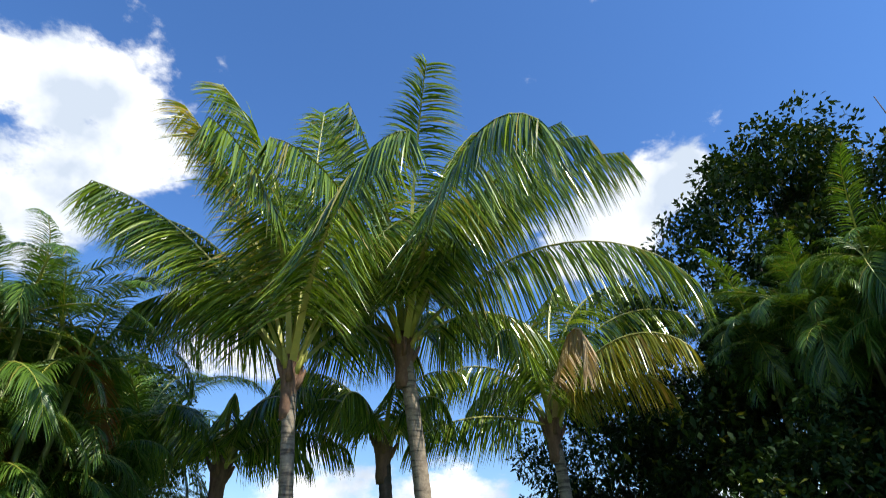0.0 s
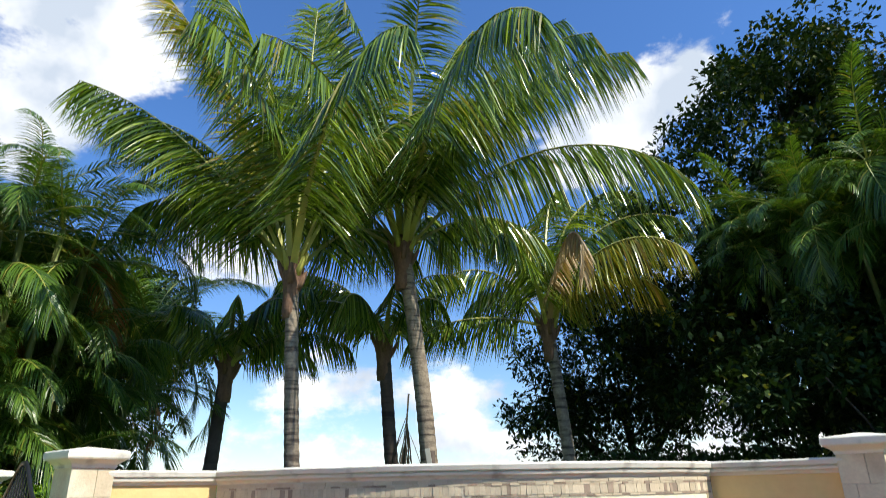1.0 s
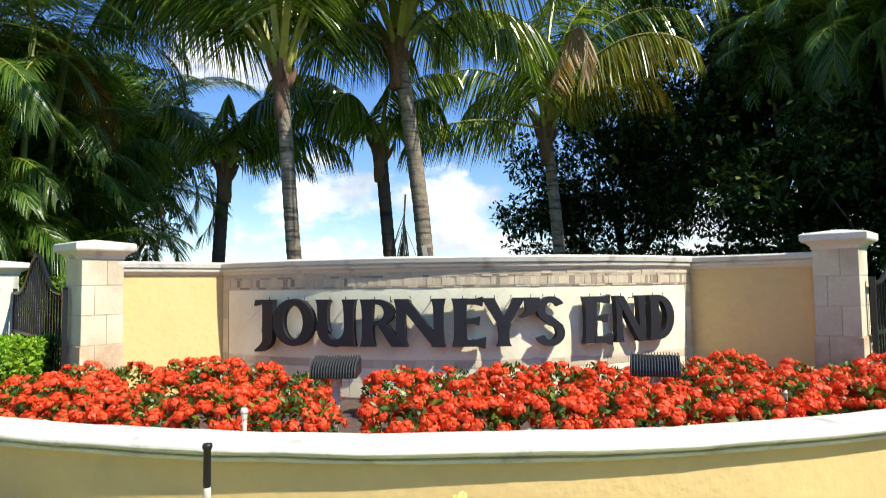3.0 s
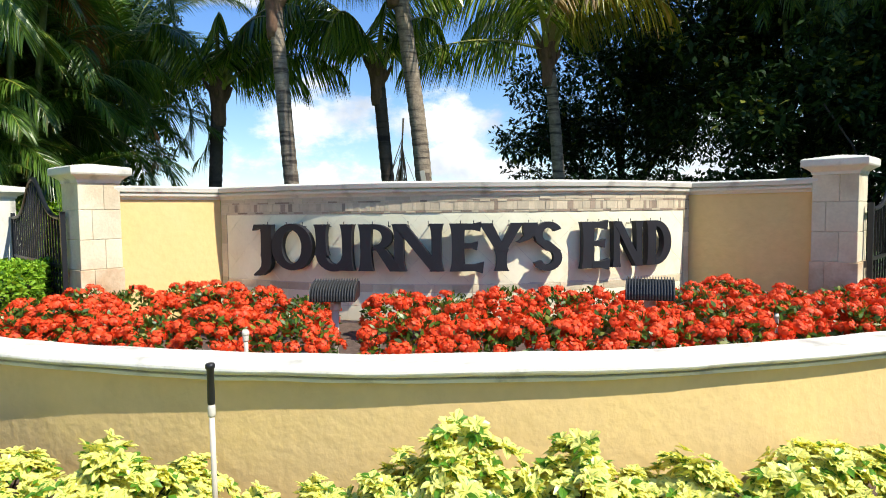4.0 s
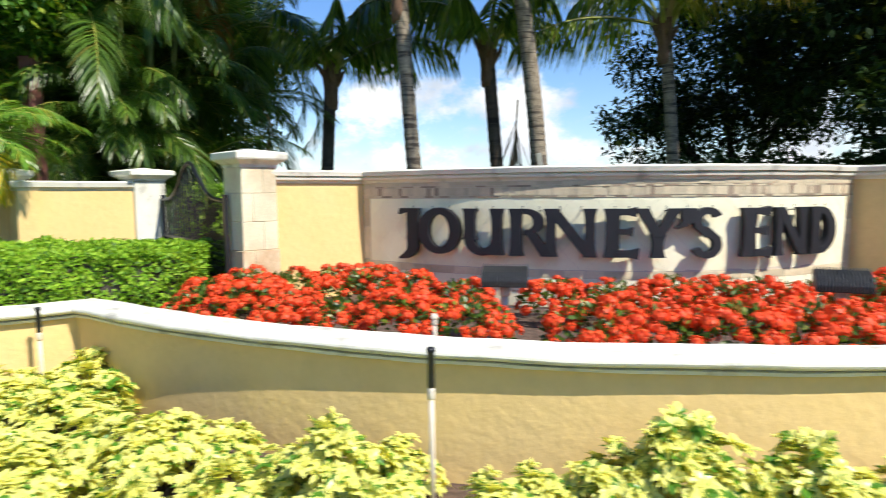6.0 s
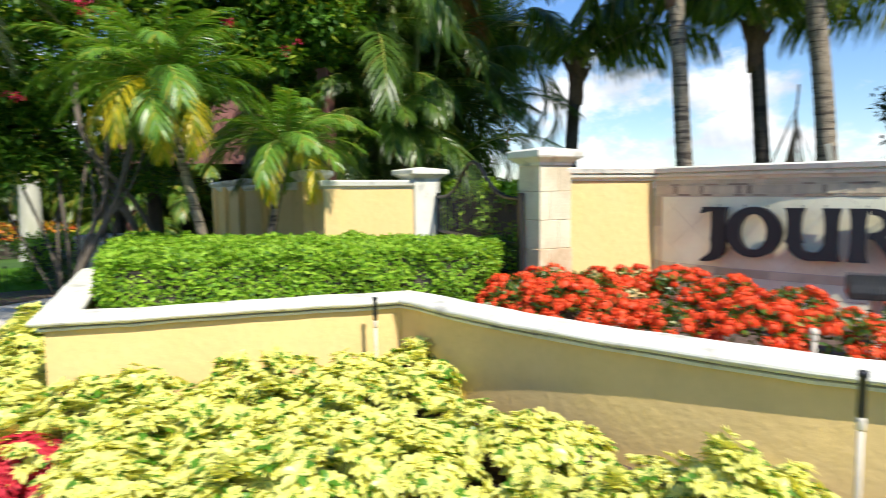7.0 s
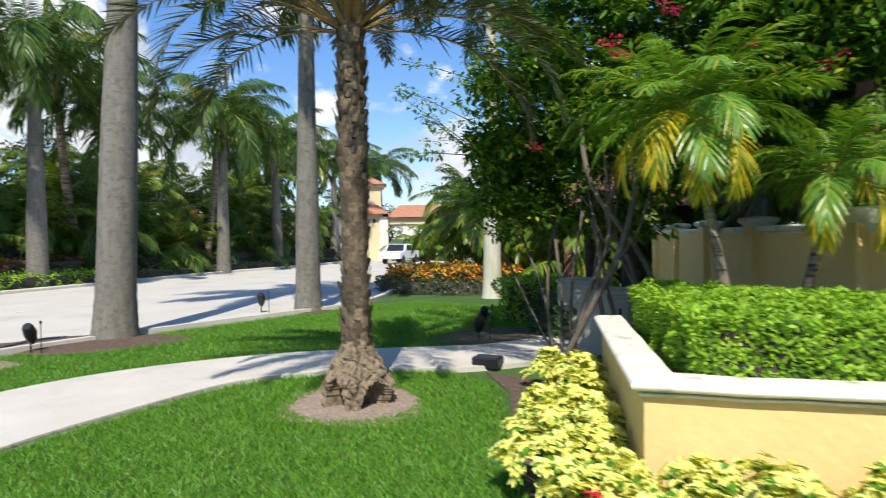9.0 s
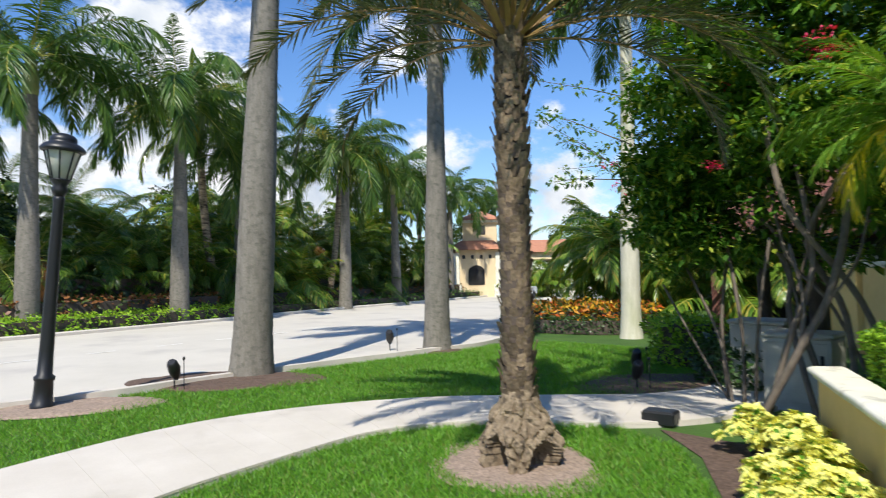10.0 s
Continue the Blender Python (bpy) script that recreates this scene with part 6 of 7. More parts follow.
def build_far_column(x, y, turn, h, kind_label, s=0.15):
    t = thing("wall_column", kind_label, "column", "wall columns", at=pose(x, y, 0, 0, 0, turn))
    bm = bmesh.new()
    box(bm, -s, s, -s, s, -0.02, h, 0.006)
    part("shaft", bm, CAPSTONE if s > 0.14 else STUCCO, t)
    bm = bmesh.new()
    rings = []
    for k, z in ((1.03, h - 0.002), (1.08, h + 0.02), (1.40, h + 0.055), (1.46, h + 0.065), (1.46, h + 0.105), (1.38, h + 0.115), (0.1, h + 0.145)):
        rings.append([bm.verts.new((sx * s * k, sy * s * k, z)) for sx, sy in ((-1, -1), (1, -1), (1, 1), (-1, 1))])
    for r0, r1 in zip(rings, rings[1:]):
        for q in range(4):
            bm.faces.new((r0[q], r0[(q + 1) % 4], r1[(q + 1) % 4], r1[q]))
    bm.faces.new(rings[0])
    bm.faces.new(rings[-1])
    part("cap", bm, CAPSTONE, t, "white moulded cap")


def build_boundary():
    cap = [(-0.18, 1.46), (0.0, 1.46), (0.01, 1.48), (0.035, 1.495), (0.045, 1.54), (0.03, 1.555), (-0.21, 1.557), (-0.225, 1.54), (-0.215, 1.495), (-0.19, 1.48)]
    far = Vector((-12.9, 12.25))
    corner = Vector((-5.62, 5.78))
    end = Vector((-4.98, 6.72))
    for name, line, label in (("boundary_wall_side", [far, corner], "long shaded yellow boundary wall with white coping"), ("boundary_wall_end", [corner, end], "sunlit yellow end of the boundary wall")):
        k = max(2, int((line[1] - line[0]).length / 0.4))
        pts = [tuple(line[0].lerp(line[1], i / k)) for i in range(k + 1)]
        bm = bmesh.new()
        sweep(bm, pts, [(0, -0.05), (0, 1.462), (-0.18, 1.462), (-0.18, -0.05)])
        tagged(part(name, bm, STUCCO), label, "wall", kind="structure")
    d = (far - corner).normalized()
    k = 30
    pts = [tuple(far.lerp(corner, i / k)) for i in range(k + 1)] + [tuple(corner.lerp(end, i / 5)) for i in range(1, 6)]
    bm = bmesh.new()
    sweep(bm, pts, cap, 0.003)
    tagged(part("boundary_coping", bm, CAPSTONE), "white moulded coping on the boundary wall", "coping", kind="structure")
    ang = math.degrees(math.atan2(d.y, d.x))
    build_far_column(-5.02, 6.86, 56, 1.56, "white square gate column with a moulded cap", 0.165)
    for s in (0.55, 3.2, 5.5, 7.7, 9.7):
        p = corner + d * s
        build_far_column(p.x - 0.02, p.y + 0.06, ang, 1.55, "yellow boundary wall column with a white cap", 0.135)
    build_far_column(4.45, 6.35, -56, 1.5, "white square gate column with a moulded cap", 0.165)
    bm = bmesh.new()
    sweep(bm, [(4.5, 6.25), (6.8, 4.9)], [(0, -0.05), (0, 1.462), (-0.18, 1.462), (-0.18, -0.05)])
    tagged(part("boundary_wall_right", bm, STUCCO), "yellow stucco boundary wall", "wall", kind="structure")
    bm = bmesh.new()
    sweep(bm, [(4.5, 6.25), (6.8, 4.9)], cap)
    tagged(part("boundary_coping_right", bm, CAPSTONE), "white coping on the boundary wall", "coping", kind="structure")
    t = thing("timber_post", "weathered reddish timber post behind the wall", "post", at=pose(-6.35, 7.0, 0))
    bm = bmesh.new()
    box(bm, -0.08, 0.08, -0.08, 0.08, -0.05, 2.95, 0.01)
    part("post", bm, REDROOF, t)


build_boundary()


def build_lamp():
    t = thing("street_lamp", "black cast-iron street lamp with a glass lantern", "street lamp", at=pose(-13.12, -1.45, 0, -4.0, 1.8, 0))
    bm = bmesh.new()
    lathe(bm, [(0.13, -0.05), (0.13, 0.05), (0.11, 0.07), (0.10, 0.32), (0.115, 0.34), (0.115, 0.37), (0.085, 0.40), (0.078, 0.7), (0.060, 2.45), (0.066, 2.48), (0.066, 2.51), (0.055, 2.53)], 16)
    part("pole", bm, BLACK, t)
    bm = bmesh.new()
    lathe(bm, [(0.055, 2.53), (0.08, 2.58), (0.09, 2.62), (0.07, 2.66), (0.11, 2.72), (0.12, 2.735), (0.10, 2.74)], 16)
    part("neck", bm, BLACK, t)
    bm = bmesh.new()
    lathe(bm, [(0.10, 2.742), (0.19, 3.06), (0.192, 3.07)], 8)
    part("lantern_glass", bm, LAMPGLASS, t, "frosted glass")
    for i in range(8):
        a = 2 * math.pi * i / 8
        bm = bmesh.new()
        tube(bm, [(0.105 * math.cos(a), 0.105 * math.sin(a), 2.74), (0.197 * math.cos(a), 0.197 * math.sin(a), 3.07)], 0.009, 5)
        part("glazing_bar", bm, BLACK, t)
    bm = bmesh.new()
    lathe(bm, [(0.20, 3.068), (0.245, 3.075), (0.25, 3.10), (0.225, 3.135), (0.19, 3.165), (0.145, 3.185), (0.15, 3.205), (0.145, 3.24), (0.11, 3.275), (0.05, 3.295), (0.02, 3.30)], 20)
    part("roof", bm, BLACK, t)


build_lamp()


def build_spotlights():
    for x, y, s in ((-13.75, 0.0, 1.0), (-16.4, 4.0, 1.0), (-11.55, 6.1, 0.9), (-10.65, 5.35, 0.9)):
        t = thing("garden_spotlight", "small dark garden spotlight staked in the lawn", "light", "garden spotlights", at=pose(x, y, 0) @ Matrix.Scale(s, 4))
        bm = bmesh.new()
        tube(bm, [(0, 0, -0.05), (0, 0, 0.17)], 0.012, 8)
        part("stake", bm, BLACK, t)
        bm = bmesh.new()
        tube(bm, [(-0.07, 0.03, 0.12), (-0.03, 0.015, 0.19), (0.02, 0, 0.27), (0.08, -0.03, 0.36), (0.10, -0.04, 0.385)], [0.03, 0.07, 0.085, 0.07, 0.05], 10)
        part("lamp_head", bm, BLACK, t)
        bm = bmesh.new()
        tube(bm, [(0.12, 0.12, -0.05), (0.12, 0.12, 0.40)], 0.007, 6)
        tube(bm, [(0.12, 0.12, 0.40), (0.12, 0.12, 0.44)], 0.018, 6)
        part("sprinkler", bm, BLACK, t)
    t = thing("irrigation_box", "low black irrigation cover at the path's edge", "irrigation box", at=pose(-9.15, 4.35, 0, 0, 0, 30))
    bm = bmesh.new()
    box(bm, -0.16, 0.16, -0.11, 0.11, -0.02, 0.12, 0.02)
    part("lid", bm, BLACK, t)


build_spotlights()


def build_boxes():
    for x, y, w, d, h, turn in ((-8.95, 6.15, 0.66, 0.5, 0.80, 20), (-9.85, 6.65, 0.62, 0.5, 0.86, 20)):
        t = thing("utility_box", "weathered grey-green utility cabinet beside the planter", "utility box", "utility cabinets", at=pose(x, y, 0, 0, 0, turn))
        bm = bmesh.new()
        box(bm, -w / 2, w / 2, -d / 2, d / 2, -0.02, h - 0.06, 0.008)
        part("body", bm, BOXGREY, t)
        bm = bmesh.new()
        box(bm, -w / 2 - 0.025, w / 2 + 0.025, -d / 2 - 0.025, d / 2 + 0.025, h - 0.06, h, 0.02)
        part("lid", bm, BOXGREY, t)
        bm = bmesh.new()
        box(bm, -w / 2 + 0.03, w / 2 - 0.03, -d / 2 - 0.012, -d / 2 - 0.001, 0.08, h - 0.1, 0.004)
        door = part("door", bm, BOXGREY, t)
        bm = bmesh.new()
        box(bm, w / 2 - 0.10, w / 2 - 0.07, -d / 2 - 0.03, -d / 2 - 0.012, 0.45, 0.58, 0.004)
        part("handle", bm, BLACK, door)


build_boxes()


def build_bougainvillea():
    t = thing("bougainvillea", "tall tangled bougainvillea with magenta blossom and bare grey stems", "climbing shrub", at=pose(-8.3, 5.9, 0))
    g = np.random.default_rng(77)
    for k in range(6):
        foot = Vector((g.normal(0, 0.35), g.normal(0, 0.25), -0.05))
        tip = Vector((g.normal(-0.8, 0.4), g.normal(0.2, 0.35), g.uniform(2.0, 3.0)))
        mid = foot.lerp(tip, 0.4) + Vector(g.normal(0, 0.12, 3))
        bm = bmesh.new()
        tube(bm, smooth_line([foot, mid, foot.lerp(tip, 0.75) + Vector(g.normal(0, 0.15, 3)), tip], 5), 0.03 if k < 3 else 0.018, 7)
        part("stem", bm, STEM, t)
    # two thick shaded trunks, leaning grey stems by the wall's end, and a fan of thin ones
    for line, r in (([(-1.3, 1.4, -0.05), (-1.25, 1.35, 1.2), (-1.3, 1.2, 2.8)], 0.115), ([(-2.1, 1.5, -0.05), (-2.05, 1.4, 1.2), (-1.9, 1.2, 2.6)], 0.085),
                    ([(-0.15, -1.15, -0.02), (0.2, -0.95, 0.75), (0.35, -0.7, 1.3), (0.25, -0.3, 2.1), (-0.2, 0.1, 3.0)], 0.036), ([(-0.1, -1.05, -0.02), (0.02, -0.85, 0.8), (0.08, -0.55, 1.5), (-0.3, -0.2, 2.5)], 0.028),
                    ([(0.2, -0.95, 0.75), (0.12, -0.75, 1.15), (-0.15, -0.55, 1.7)], 0.018), ([(0.3, -0.8, 1.1), (0.5, -0.6, 1.5), (0.45, -0.3, 2.0)], 0.014),
                    ([(-1.1, -0.3, -0.05), (-1.25, -0.3, 0.7), (-1.7, -0.3, 1.5)], 0.018), ([(-1.0, -0.25, -0.05), (-0.95, -0.3, 0.8), (-1.2, -0.2, 1.8)], 0.022), ([(-1.2, -0.2, -0.05), (-1.6, -0.3, 0.6), (-2.1, -0.3, 1.3)], 0.014),
                    ([(-0.9, -0.2, -0.05), (-0.7, -0.35, 0.9), (-0.6, -0.25, 1.8)], 0.018), ([(-1.3, -0.15, -0.05), (-1.4, -0.1, 0.9), (-1.3, 0.0, 2.0)], 0.02)):
        bm = bmesh.new()
        tube(bm, smooth_line([Vector(q) for q in line], 5), r, 7)
        part("stem", bm, TREE_BARK if r > 0.06 else STEM, t)
    cs = []
    for (x, y, z, rx, ry, rz, n) in ((-1.25, -0.3, 3.1, 1.0, 1.0, 1.2, 190), (-1.75, -0.3, 2.3, 0.7, 0.7, 0.8, 85), (0.1, 0.6, 4.4, 1.6, 1.2, 1.1, 190), (1.4, 0.9, 3.7, 1.3, 1.0, 1.1, 170), (-1.5, -0.2, 1.85, 0.75, 0.7, 0.4, 26), (-1.1, 0.2, 4.8, 1.2, 1.0, 1.0, 110), (0.1, 0.2, 2.7, 0.9, 0.7, 0.8, 90), (-0.7, 0.4, 1.8, 0.8, 0.6, 0.4, 20)):
        d = g.normal(0, 1, (n, 3))
        d /= np.linalg.norm(d, axis=1, keepdims=True)
        cs.append(np.array([x, y, z]) + d * np.array([rx, ry, rz]) * g.uniform(0.4, 1.05, (n, 1)))
    # long whips that stand out from the crown
    for k in range(16):
        a0 = np.array([-1.9, -0.2, 2.7]) + g.normal(0, 0.5, 3)
        w = np.array([-1.0, g.normal(-0.1, 0.3), g.normal(0.2, 0.35)])
        reach = g.uniform(0.8, 1.5)
        cs.append(a0 + w * np.linspace(0.2, 1.0, 5)[:, None] * reach)
        bm = bmesh.new()
        tube(bm, [Vector(a0 - w * 0.4), Vector(a0 + w * reach * 0.5) + Vector((0, 0, 0.03)), Vector(a0 + w * reach)], [0.008, 0.006, 0.003], 5)
        part("twig", bm, STEM, t)
    n_body = sum(len(c) for c in cs[:8])
    cs = np.concatenate(cs)
    body, whips = cs[:n_body], cs[n_body:]
    v = merged(leaf_cloud(body, g.uniform(0.14, 0.36, len(body)), 74, 0.10), leaf_cloud(whips, 0.11, 22, 0.075))
    part("leaves", mesh_from("leaves", *v), BOUGLEAF, t)
    pick = [(-0.1, -0.3, 3.55), (0.15, -0.35, 3.45), (-1.9, 0.0, 2.75), (0.9, -0.2, 4.2), (-1.6, -0.2, 2.2), (1.4, 0.1, 3.3), (0.5, -0.4, 4.0), (-0.9, -0.5, 3.3), (1.9, 0.4, 3.1), (-3.1, -0.2, 3.0), (-2.9, -0.3, 2.65), (-2.6, -0.1, 2.35), (0.9, -1.35, 3.15), (0.75, -1.2, 3.35), (1.15, -0.9, 3.6), (-0.5, -1.1, 2.5)]
    for i, c in enumerate(pick):
        v = leaf_cloud(np.array([c]) + g.normal(0, 0.05, (3, 3)), 0.06, 18, 0.04)
        tagged(part("blossom", mesh_from("blossom", *v), BOUGAIN, t, "magenta bracts"), kind="stuff")


build_bougainvillea()


def build_guardhouse():
    """Low red-roofed shelter behind the boundary wall."""
    t = thing("shelter", "open shelter with a dull red shingle roof behind the wall", "building", at=pose(-14.6, 14.6, 0, 0, 0, 42))
    for x, y in ((-2.4, -1.6), (2.4, -1.6), (-2.4, 1.6), (2.4, 1.6)):
        bm = bmesh.new()
        box(bm, x - 0.14, x + 0.14, y - 0.14, y + 0.14, -0.05, 2.25, 0.01)
        part("post", bm, REDROOF, t)
    # near-black sheet standing in for the shade under the roof
    bm = bmesh.new()
    box(bm, -2.2, 2.2, 0.9, 1.1, -0.05, 2.2)
    part("shade_backing", bm, DARKVOID, t)
    n = 15
    for i in range(n):
        k0, k1 = i / n, (i + 1) / n
        z0, z1 = 2.15 + 1.9 * k0, 2.15 + 1.9 * k1 + 0.05
        a0, b0, a1, b1 = 3.3 - 3.0 * k0, 2.4 - 2.2 * k0, 3.3 - 3.0 * k1, 2.4 - 2.2 * k1
        bm = bmesh.new()
        lo = [bm.verts.new((sx * a0, sy * b0, z0)) for sx, sy in ((-1, -1), (1, -1), (1, 1), (-1, 1))]
        hi = [bm.verts.new((sx * a1, sy * b1, z1)) for sx, sy in ((-1, -1), (1, -1), (1, 1), (-1, 1))]
        for q in range(4):
            bm.faces.new((lo[q], lo[(q + 1) % 4], hi[(q + 1) % 4], hi[q]))
        if i == n - 1:
            bm.faces.new(hi)
        part("shingle_course", bm, REDROOF, t, "course of dull red shingles")


build_guardhouse()


def build_gatehouse():
    t = thing("gatehouse", "tan stucco gatehouse with a small tower and terracotta roofs", "building", at=pose(-43.5, 21.5, 0, 0, 0, 62))

    def wallbox(name, x0, x1, y0, y1, z0, z1, mat, parent=t):
        bm = bmesh.new()
        box(bm, x0, x1, y0, y1, z0, z1, 0.02)
        return part(name, bm, mat, parent)

    def hip(name, x0, x1, y0, y1, z, h, inset):
        bm = bmesh.new()
        n = 7
        prev = None
        for i in range(n + 1):
            k = i / n
            zz = z + h * k
            ring = [bm.verts.new(p) for p in ((x0 + inset * k, y0 + (y1 - y0) * 0.48 * k, zz), (x1 - inset * k, y0 + (y1 - y0) * 0.48 * k, zz), (x1 - inset * k, y1 - (y1 - y0) * 0.48 * k, zz), (x0 + inset * k, y1 - (y1 - y0) * 0.48 * k, zz))]
            if prev:
                for q in range(4):
                    bm.faces.new((prev[q], prev[(q + 1) % 4], ring[(q + 1) % 4], ring[q]))
            else:
                bm.faces.new(ring)
            prev = ring
        bm.faces.new(prev)
        return part(name, bm, TERRACOTTA, t, "terracotta tile roof")
    wallbox("wall", -3.2, -0.2, -2.0, 2.5, -0.05, 3.2, TANWALL)
    wallbox("tower", -2.7, -0.3, -0.8, 1.4, 3.1, 5.2, TANWALL)
    wallbox("window", -1.7, -1.1, -0.83, -0.78, 4.3, 4.95, DARKVOID)
    wallbox("tower_cornice", -2.95, -0.05, -1.0, 1.65, 5.15, 5.34, CAPSTONE)
    hip("tower_roof", -3.1, 0.1, -1.2, 1.85, 5.34, 0.7, 1.3)
    hip("roof", -3.6, 0.2, -2.5, 3.0, 3.2, 1.1, 1.2)
    hip("roof", 0.0, 9.5, -2.2, 3.0, 2.95, 0.95, 1.0)
    wallbox("beam", 0.0, 9.2, -1.9, 2.7, 2.45, 2.96, TANWALL)
    for x in (-3.2, -0.15, 4.4, 9.0):
        wallbox("pillar", x - 0.3, x + 0.3, -2.15, -1.55, -0.05, 3.0, CAPSTONE)
        wallbox("pillar_base", x - 0.42, x + 0.42, -2.25, -1.45, -0.05, 0.8, CAPSTONE)
    bm = bmesh.new()
    pts = [(-2.3, 0.8), (-1.2, 0.8), (-1.2, 1.7)] + [(-1.75 + 0.55 * math.cos(a), 1.7 + 0.45 * math.sin(a)) for a in np.linspace(0.2, math.pi - 0.2, 9)] + [(-2.3, 1.7)]
    bm.faces.new([bm.verts.new((x, -2.03, z)) for x, z in pts])
    bmesh.ops.solidify(bm, geom=bm.faces[:], thickness=0.02)
    part("arched_window", bm, DARKVOID, t)
    for x in (-2.6, -2.0, -1.4, -0.8):
        wallbox("small_window", x - 0.1, x + 0.1, -2.03, -2.0, 2.6, 2.85, DARKVOID)


build_gatehouse()


def build_truck():
    t = thing("pickup_truck", "white pickup truck parked on the road", "car", at=pose(-36.3, 18.6, 0, 0, 0, -50) @ Matrix.Scale(0.66, 4))
    bm = bmesh.new()
    prof = [(-2.6, 0.45), (2.6, 0.45), (2.65, 0.95), (1.4, 1.08), (0.9, 1.72), (-0.55, 1.75), (-0.75, 1.1), (-2.6, 1.1)]
    a, b = [bm.verts.new((x, -0.92, z)) for x, z in prof], [bm.verts.new((x, 0.92, z)) for x, z in prof]
    bm.faces.new(a)
    bm.faces.new(b[::-1])
    for i in range(len(prof)):
        j = (i + 1) % len(prof)
        bm.faces.new((a[i], a[j], b[j], b[i]))
    bmesh.ops.bevel(bm, geom=bm.edges[:], offset=0.05, segments=2, affect="EDGES")
    part("body", bm, CARWHITE, t)
    for s in (-1, 1):
        bm = bmesh.new()
        box(bm, -0.45, 0.85, s * 0.925 - 0.008, s * 0.925 + 0.008, 1.15, 1.62)
        part("side_window", bm, GLASSY, t)
    bm = bmesh.new()
    vs = [bm.verts.new(p) for p in ((1.37, -0.8, 1.13), (1.37, 0.8, 1.13), (0.96, 0.75, 1.68), (0.96, -0.75, 1.68))]
    bm.faces.new(vs)
    bmesh.ops.translate(bm, vec=(0.03, 0, 0.02), verts=vs)
    part("windscreen", bm, GLASSY, t)
    bm = bmesh.new()
    box(bm, -0.80, -0.765, -0.75, 0.75, 1.2, 1.62)
    part("rear_window", bm, GLASSY, t)
    for x in (-1.65, 1.7):
        for s in (-1, 1):
            bm = bmesh.new()
            tube(bm, [(x, s * 0.70, 0.38), (x, s * 0.93, 0.38)], 0.38, 18)
            part("wheel", bm, RUBBER, t)
    for s in (-1, 1):
        bm = bmesh.new()
        box(bm, 2.60, 2.68, s * 0.7 - 0.16, s * 0.7 + 0.16, 0.72, 0.9)
        part("headlight", bm, LAMPGLASS, t)
        bm = bmesh.new()
        box(bm, -2.64, -2.58, s * 0.8 - 0.07, s * 0.8 + 0.07, 0.7, 1.0)
        part("tail_light", bm, REDPLANT, t)


build_truck()

# mulch strips -----------------------------------------------------------------------------
mulch_mound([(-9.0, 4.2), (-8.15, 3.85), (-6.75, 2.75), (-6.1, 2.3), (-5.55, 1.75), (-4.6, 1.25), (-2.0, 1.2), (2.4, 1.2), (4.2, 1.6), (4.6, 2.4), (3.2, 3.6), (1.0, 3.3), (-2.0, 3.5), (-4.0, 4.3), (-5.7, 2.95), (-7.6, 4.7)], -0.02, 0.03, "brown bark mulch under the shrubs")
mulch_mound(round_patch(-14.2, 0.75, 1.5, 0.55, 0.15, 28, 1.1), -0.02, 0.045, "dark mulch round the royal palm")
mulch_mound(round_patch(-13.1, -1.2, 1.1, 0.5, 0.15, 24, 1.4), -0.02, 0.04, "brown mulch round the lamp", DRYMULCH)
mulch_mound(round_patch(-15.9, 4.85, 0.55, 0.9, 0.15, 20), -0.02, 0.04, "dark mulch round the royal palm")
mulch_mound(round_patch(-10.4, 6.2, 1.6, 0.7, 0.15, 24, 0.8), -0.02, 0.04, "dark mulch under the bougainvillea")


# grass ------------------------------------------------------------------------------------
def build_grass():
    near = [Vector(p) for p in WALK_NEAR]
    zone = [(p.x, p.y) for p in near if -3.0 < p.y < 4.0]
    poly = zone + [(-8.4, 3.9), (-6.75, 2.75), (-6.1, 2.3), (-5.55, 1.75), (-4.7, 1.3), (-2.0, 1.2), (0.5, 1.2), (0.5, -3.0)]
    strip = [tuple(p) for p in WALK_FAR if -3.5 < p[1] < 6.0] + [(-11.5, 7.2), (-13.5, 8.6), (-16.0, 7.6)] + [tuple(Vector(p) + Vector((0.2, 0))) for p in KERB_NEAR if -3.5 < p[1] < 6.2][::-1]
    holes = [(-8.66, 2.46, 0.57)], [(-14.2, 0.75, 0.95), (-13.1, -1.2, 0.7), (-15.9, 4.85, 0.45)]
    for name, pl, hl, n, size in (("grass", poly, holes[0], 165000, 0.08), ("grass", strip, holes[1], 85000, 0.085)):
        xs, ys = [p[0] for p in pl], [p[1] for p in pl]
        X, Y = rng.uniform(min(xs), max(xs), n * 3), rng.uniform(min(ys), max(ys), n * 3)
        k = in_poly(X, Y, pl)
        for hx, hy, hr in hl:
            k &= (X - hx) ** 2 + (Y - hy) ** 2 > hr**2
        X, Y = X[k][:n], Y[k][:n]
        base = np.stack([X, Y, np.full(len(X), -0.03)], 1)
        way = unit(len(X), 0.35) + np.array([0, 0, 0.6])
        ln = size * rng.uniform(0.6, 1.4, len(X))
        v, f, u = strips(base, way, unit(len(X)), ln, np.full(len(X), 0.007), (1.0, 0.75, 0.1), 0.3)
        tagged(part(name, mesh_from(name, v, f, u), GRASS), "short green lawn grass", "grass", kind="stuff")


build_grass()


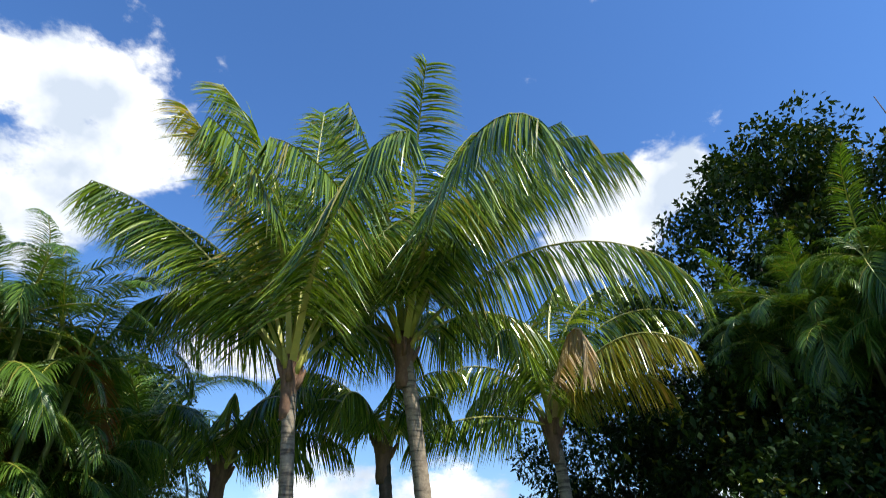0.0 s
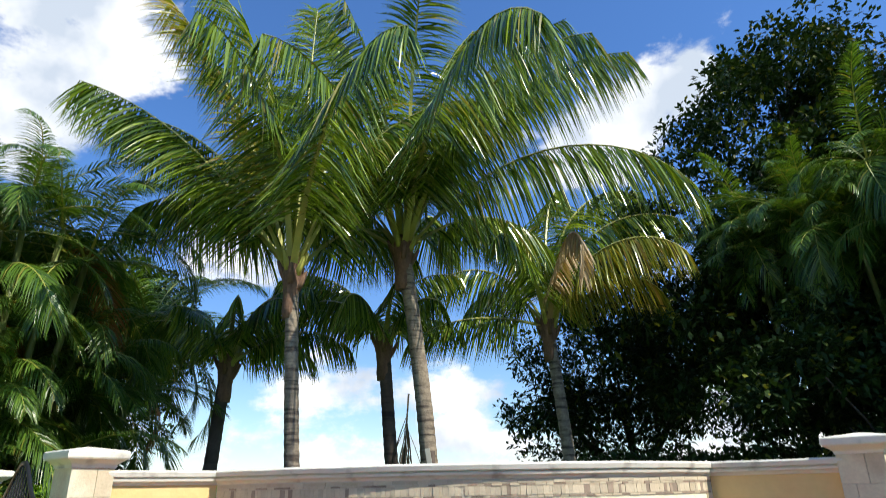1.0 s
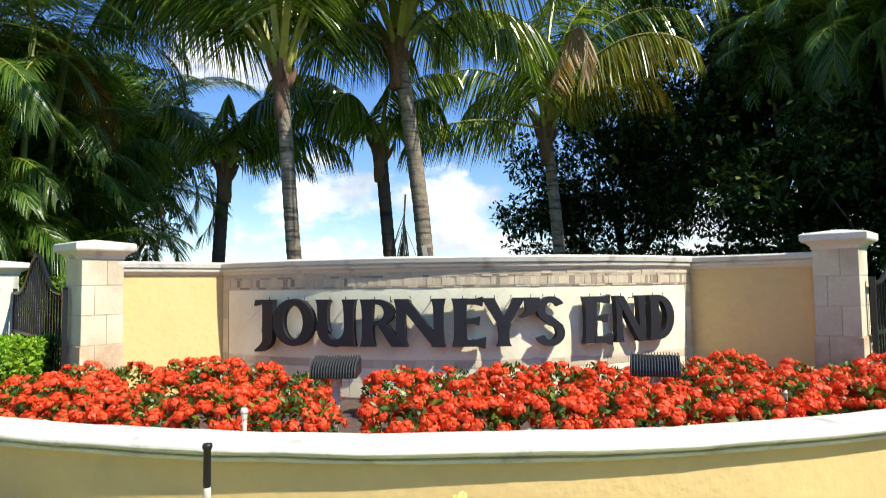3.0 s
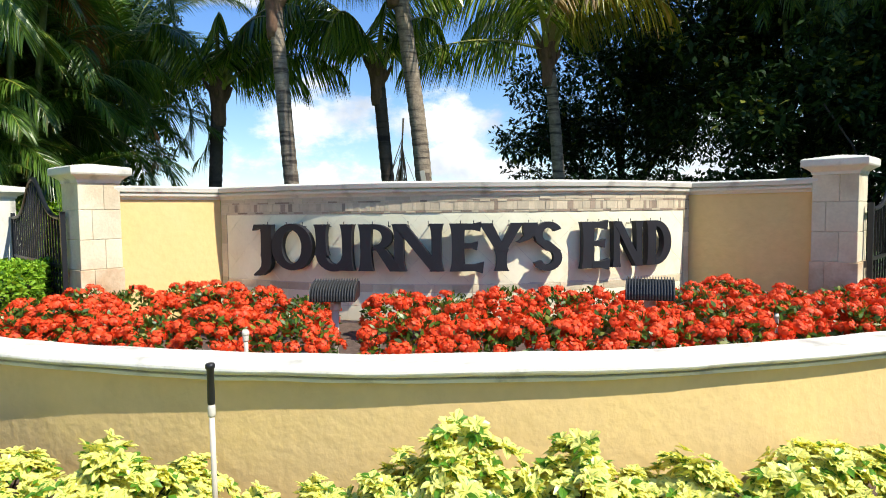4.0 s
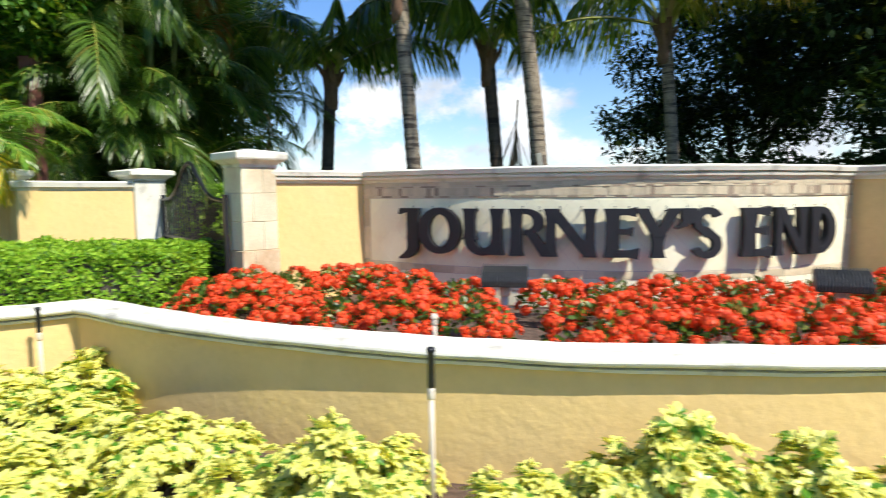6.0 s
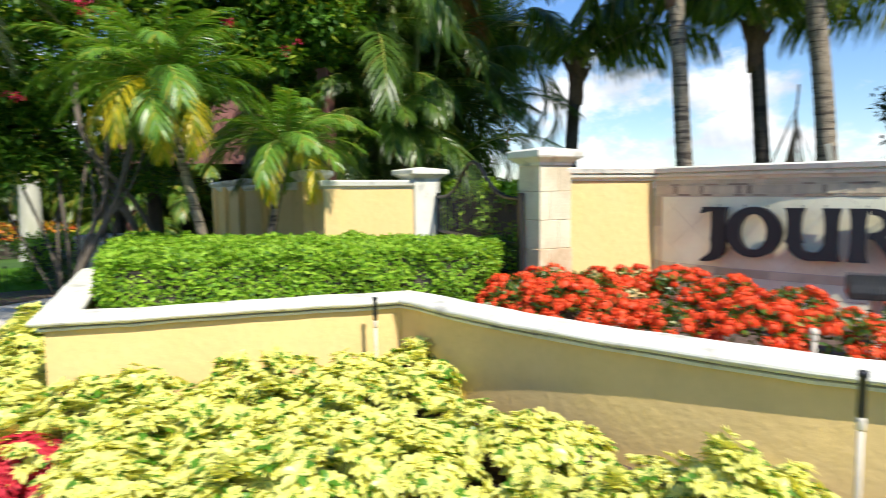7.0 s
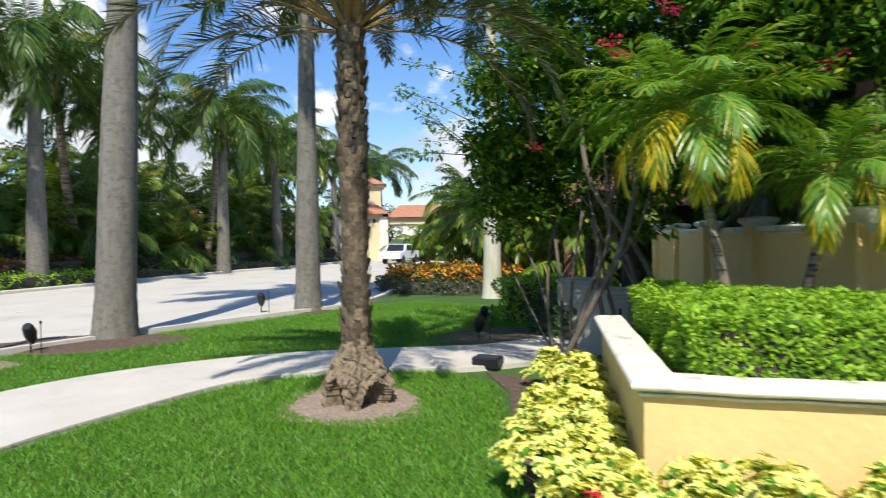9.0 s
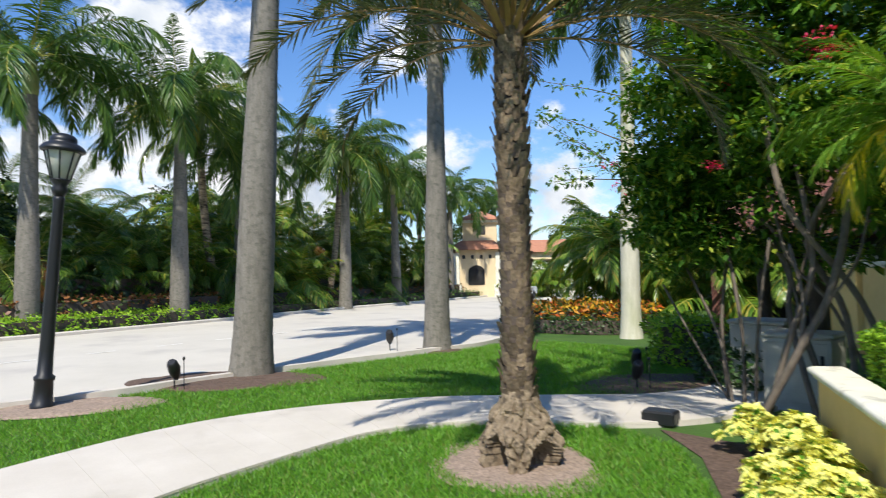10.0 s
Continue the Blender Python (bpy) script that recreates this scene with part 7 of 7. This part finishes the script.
# tiles and bricks of the sign wall --------------------------------------------------------
def clip(poly, lo, hi):
    """A convex outline cut to the rectangle lo to hi."""
    for axis, bound, keep_less in ((0, lo[0], False), (0, hi[0], True), (1, lo[1], False), (1, hi[1], True)):
        out = []
        for a, b in zip(poly, poly[1:] + poly[:1]):
            ia, ib = ((a[axis] <= bound) == keep_less or a[axis] == bound), ((b[axis] <= bound) == keep_less or b[axis] == bound)
            if ia:
                out.append(a)
            if ia != ib:
                t = (bound - a[axis]) / (b[axis] - a[axis])
                out.append((a[0] + t * (b[0] - a[0]), a[1] + t * (b[1] - a[1])))
        poly = out
        if len(poly) < 3:
            return []
    return poly


def on_panel(u, z, off):
    s = arc_slope(u)
    k = 1 / math.sqrt(1 + s * s)
    return SIGN @ Vector((u + s * k * off, arc_y(u) - k * off, z))


def panel_piece(name, outline, proud, gap, mat):
    c = (sum(p[0] for p in outline) / len(outline), sum(p[1] for p in outline) / len(outline))
    inn = []
    for p in outline:
        d = Vector((c[0] - p[0], c[1] - p[1]))
        if d.length < gap * 1.5:
            return
        d = d.normalized() * gap
        inn.append((p[0] + d.x, p[1] + d.y))
    bm = bmesh.new()
    top = [bm.verts.new(on_panel(u, z, proud)) for u, z in inn]
    low = [bm.verts.new(on_panel(u, z, -0.012)) for u, z in inn]
    mid = bm.verts.new(on_panel(c[0], c[1], proud))
    for i in range(len(inn)):
        j = (i + 1) % len(inn)
        bm.faces.new((top[i], top[j], mid))
        bm.faces.new((low[i], low[j], top[j], top[i]))
    part(name, bm, mat, SIGN_WALL)


def build_panel():
    u0, u1, z0, z1 = PANEL_L + 0.075, PANEL_R - 0.075, 0.815, 1.365
    a = 0.32
    for i in range(-12, 13):
        for j in range(-4, 9):
            cu, cz = i * a + (a / 2 if j % 2 else 0), 0.80 + j * a / 2
            o = clip([(cu - a / 2, cz), (cu, cz - a / 2), (cu + a / 2, cz), (cu, cz + a / 2)], (u0, z0), (u1, z1))
            if len(o) >= 3:
                panel_piece("tile", o, 0.003, 0.0013, TILE)
    g = random.Random(4)
    for za, zb, lo, hi, share in ((1.372, 1.386, 0.045, 0.09, 0.35), (1.388, 1.452, 0.020, 0.048, 0.1), (1.454, 1.468, 0.045, 0.09, 0.35), (1.470, 1.496, 0.08, 0.14, 0.0)):
        u = PANEL_L + 0.01
        while u < PANEL_R - 0.03:
            e = min(u + g.uniform(lo, hi), PANEL_R - 0.01)
            panel_piece("frieze_stone", [(u, za), (e, za), (e, zb), (u, zb)], g.uniform(0.004, 0.010), 0.0012, DASH if g.random() < share else FRIEZE)
            u = e
    for e, s in ((PANEL_L + 0.005, 1), (PANEL_R - 0.005, -1)):
        z = 0.52
        while z < 1.36:
            h = g.uniform(0.08, 0.14)
            q = min(z + h, 1.37)
            lo, hi = sorted((e, e + s * 0.066))
            panel_piece("border_stone", [(lo, z), (hi, z), (hi, q), (lo, q)], 0.007, 0.002, BORDER)
            z = q
    u = PANEL_L + 0.075
    while u < PANEL_R - 0.08:
        e = min(u + g.uniform(0.14, 0.22), PANEL_R - 0.075)
        for za, zb in ((0.752, 0.81), (0.64, 0.75), (0.52, 0.638)):
            panel_piece("border_stone", [(u, za), (e, za), (e, zb), (u, zb)], 0.007, 0.002, BORDER if za > 0.7 else TILE)
        u = e


build_panel()
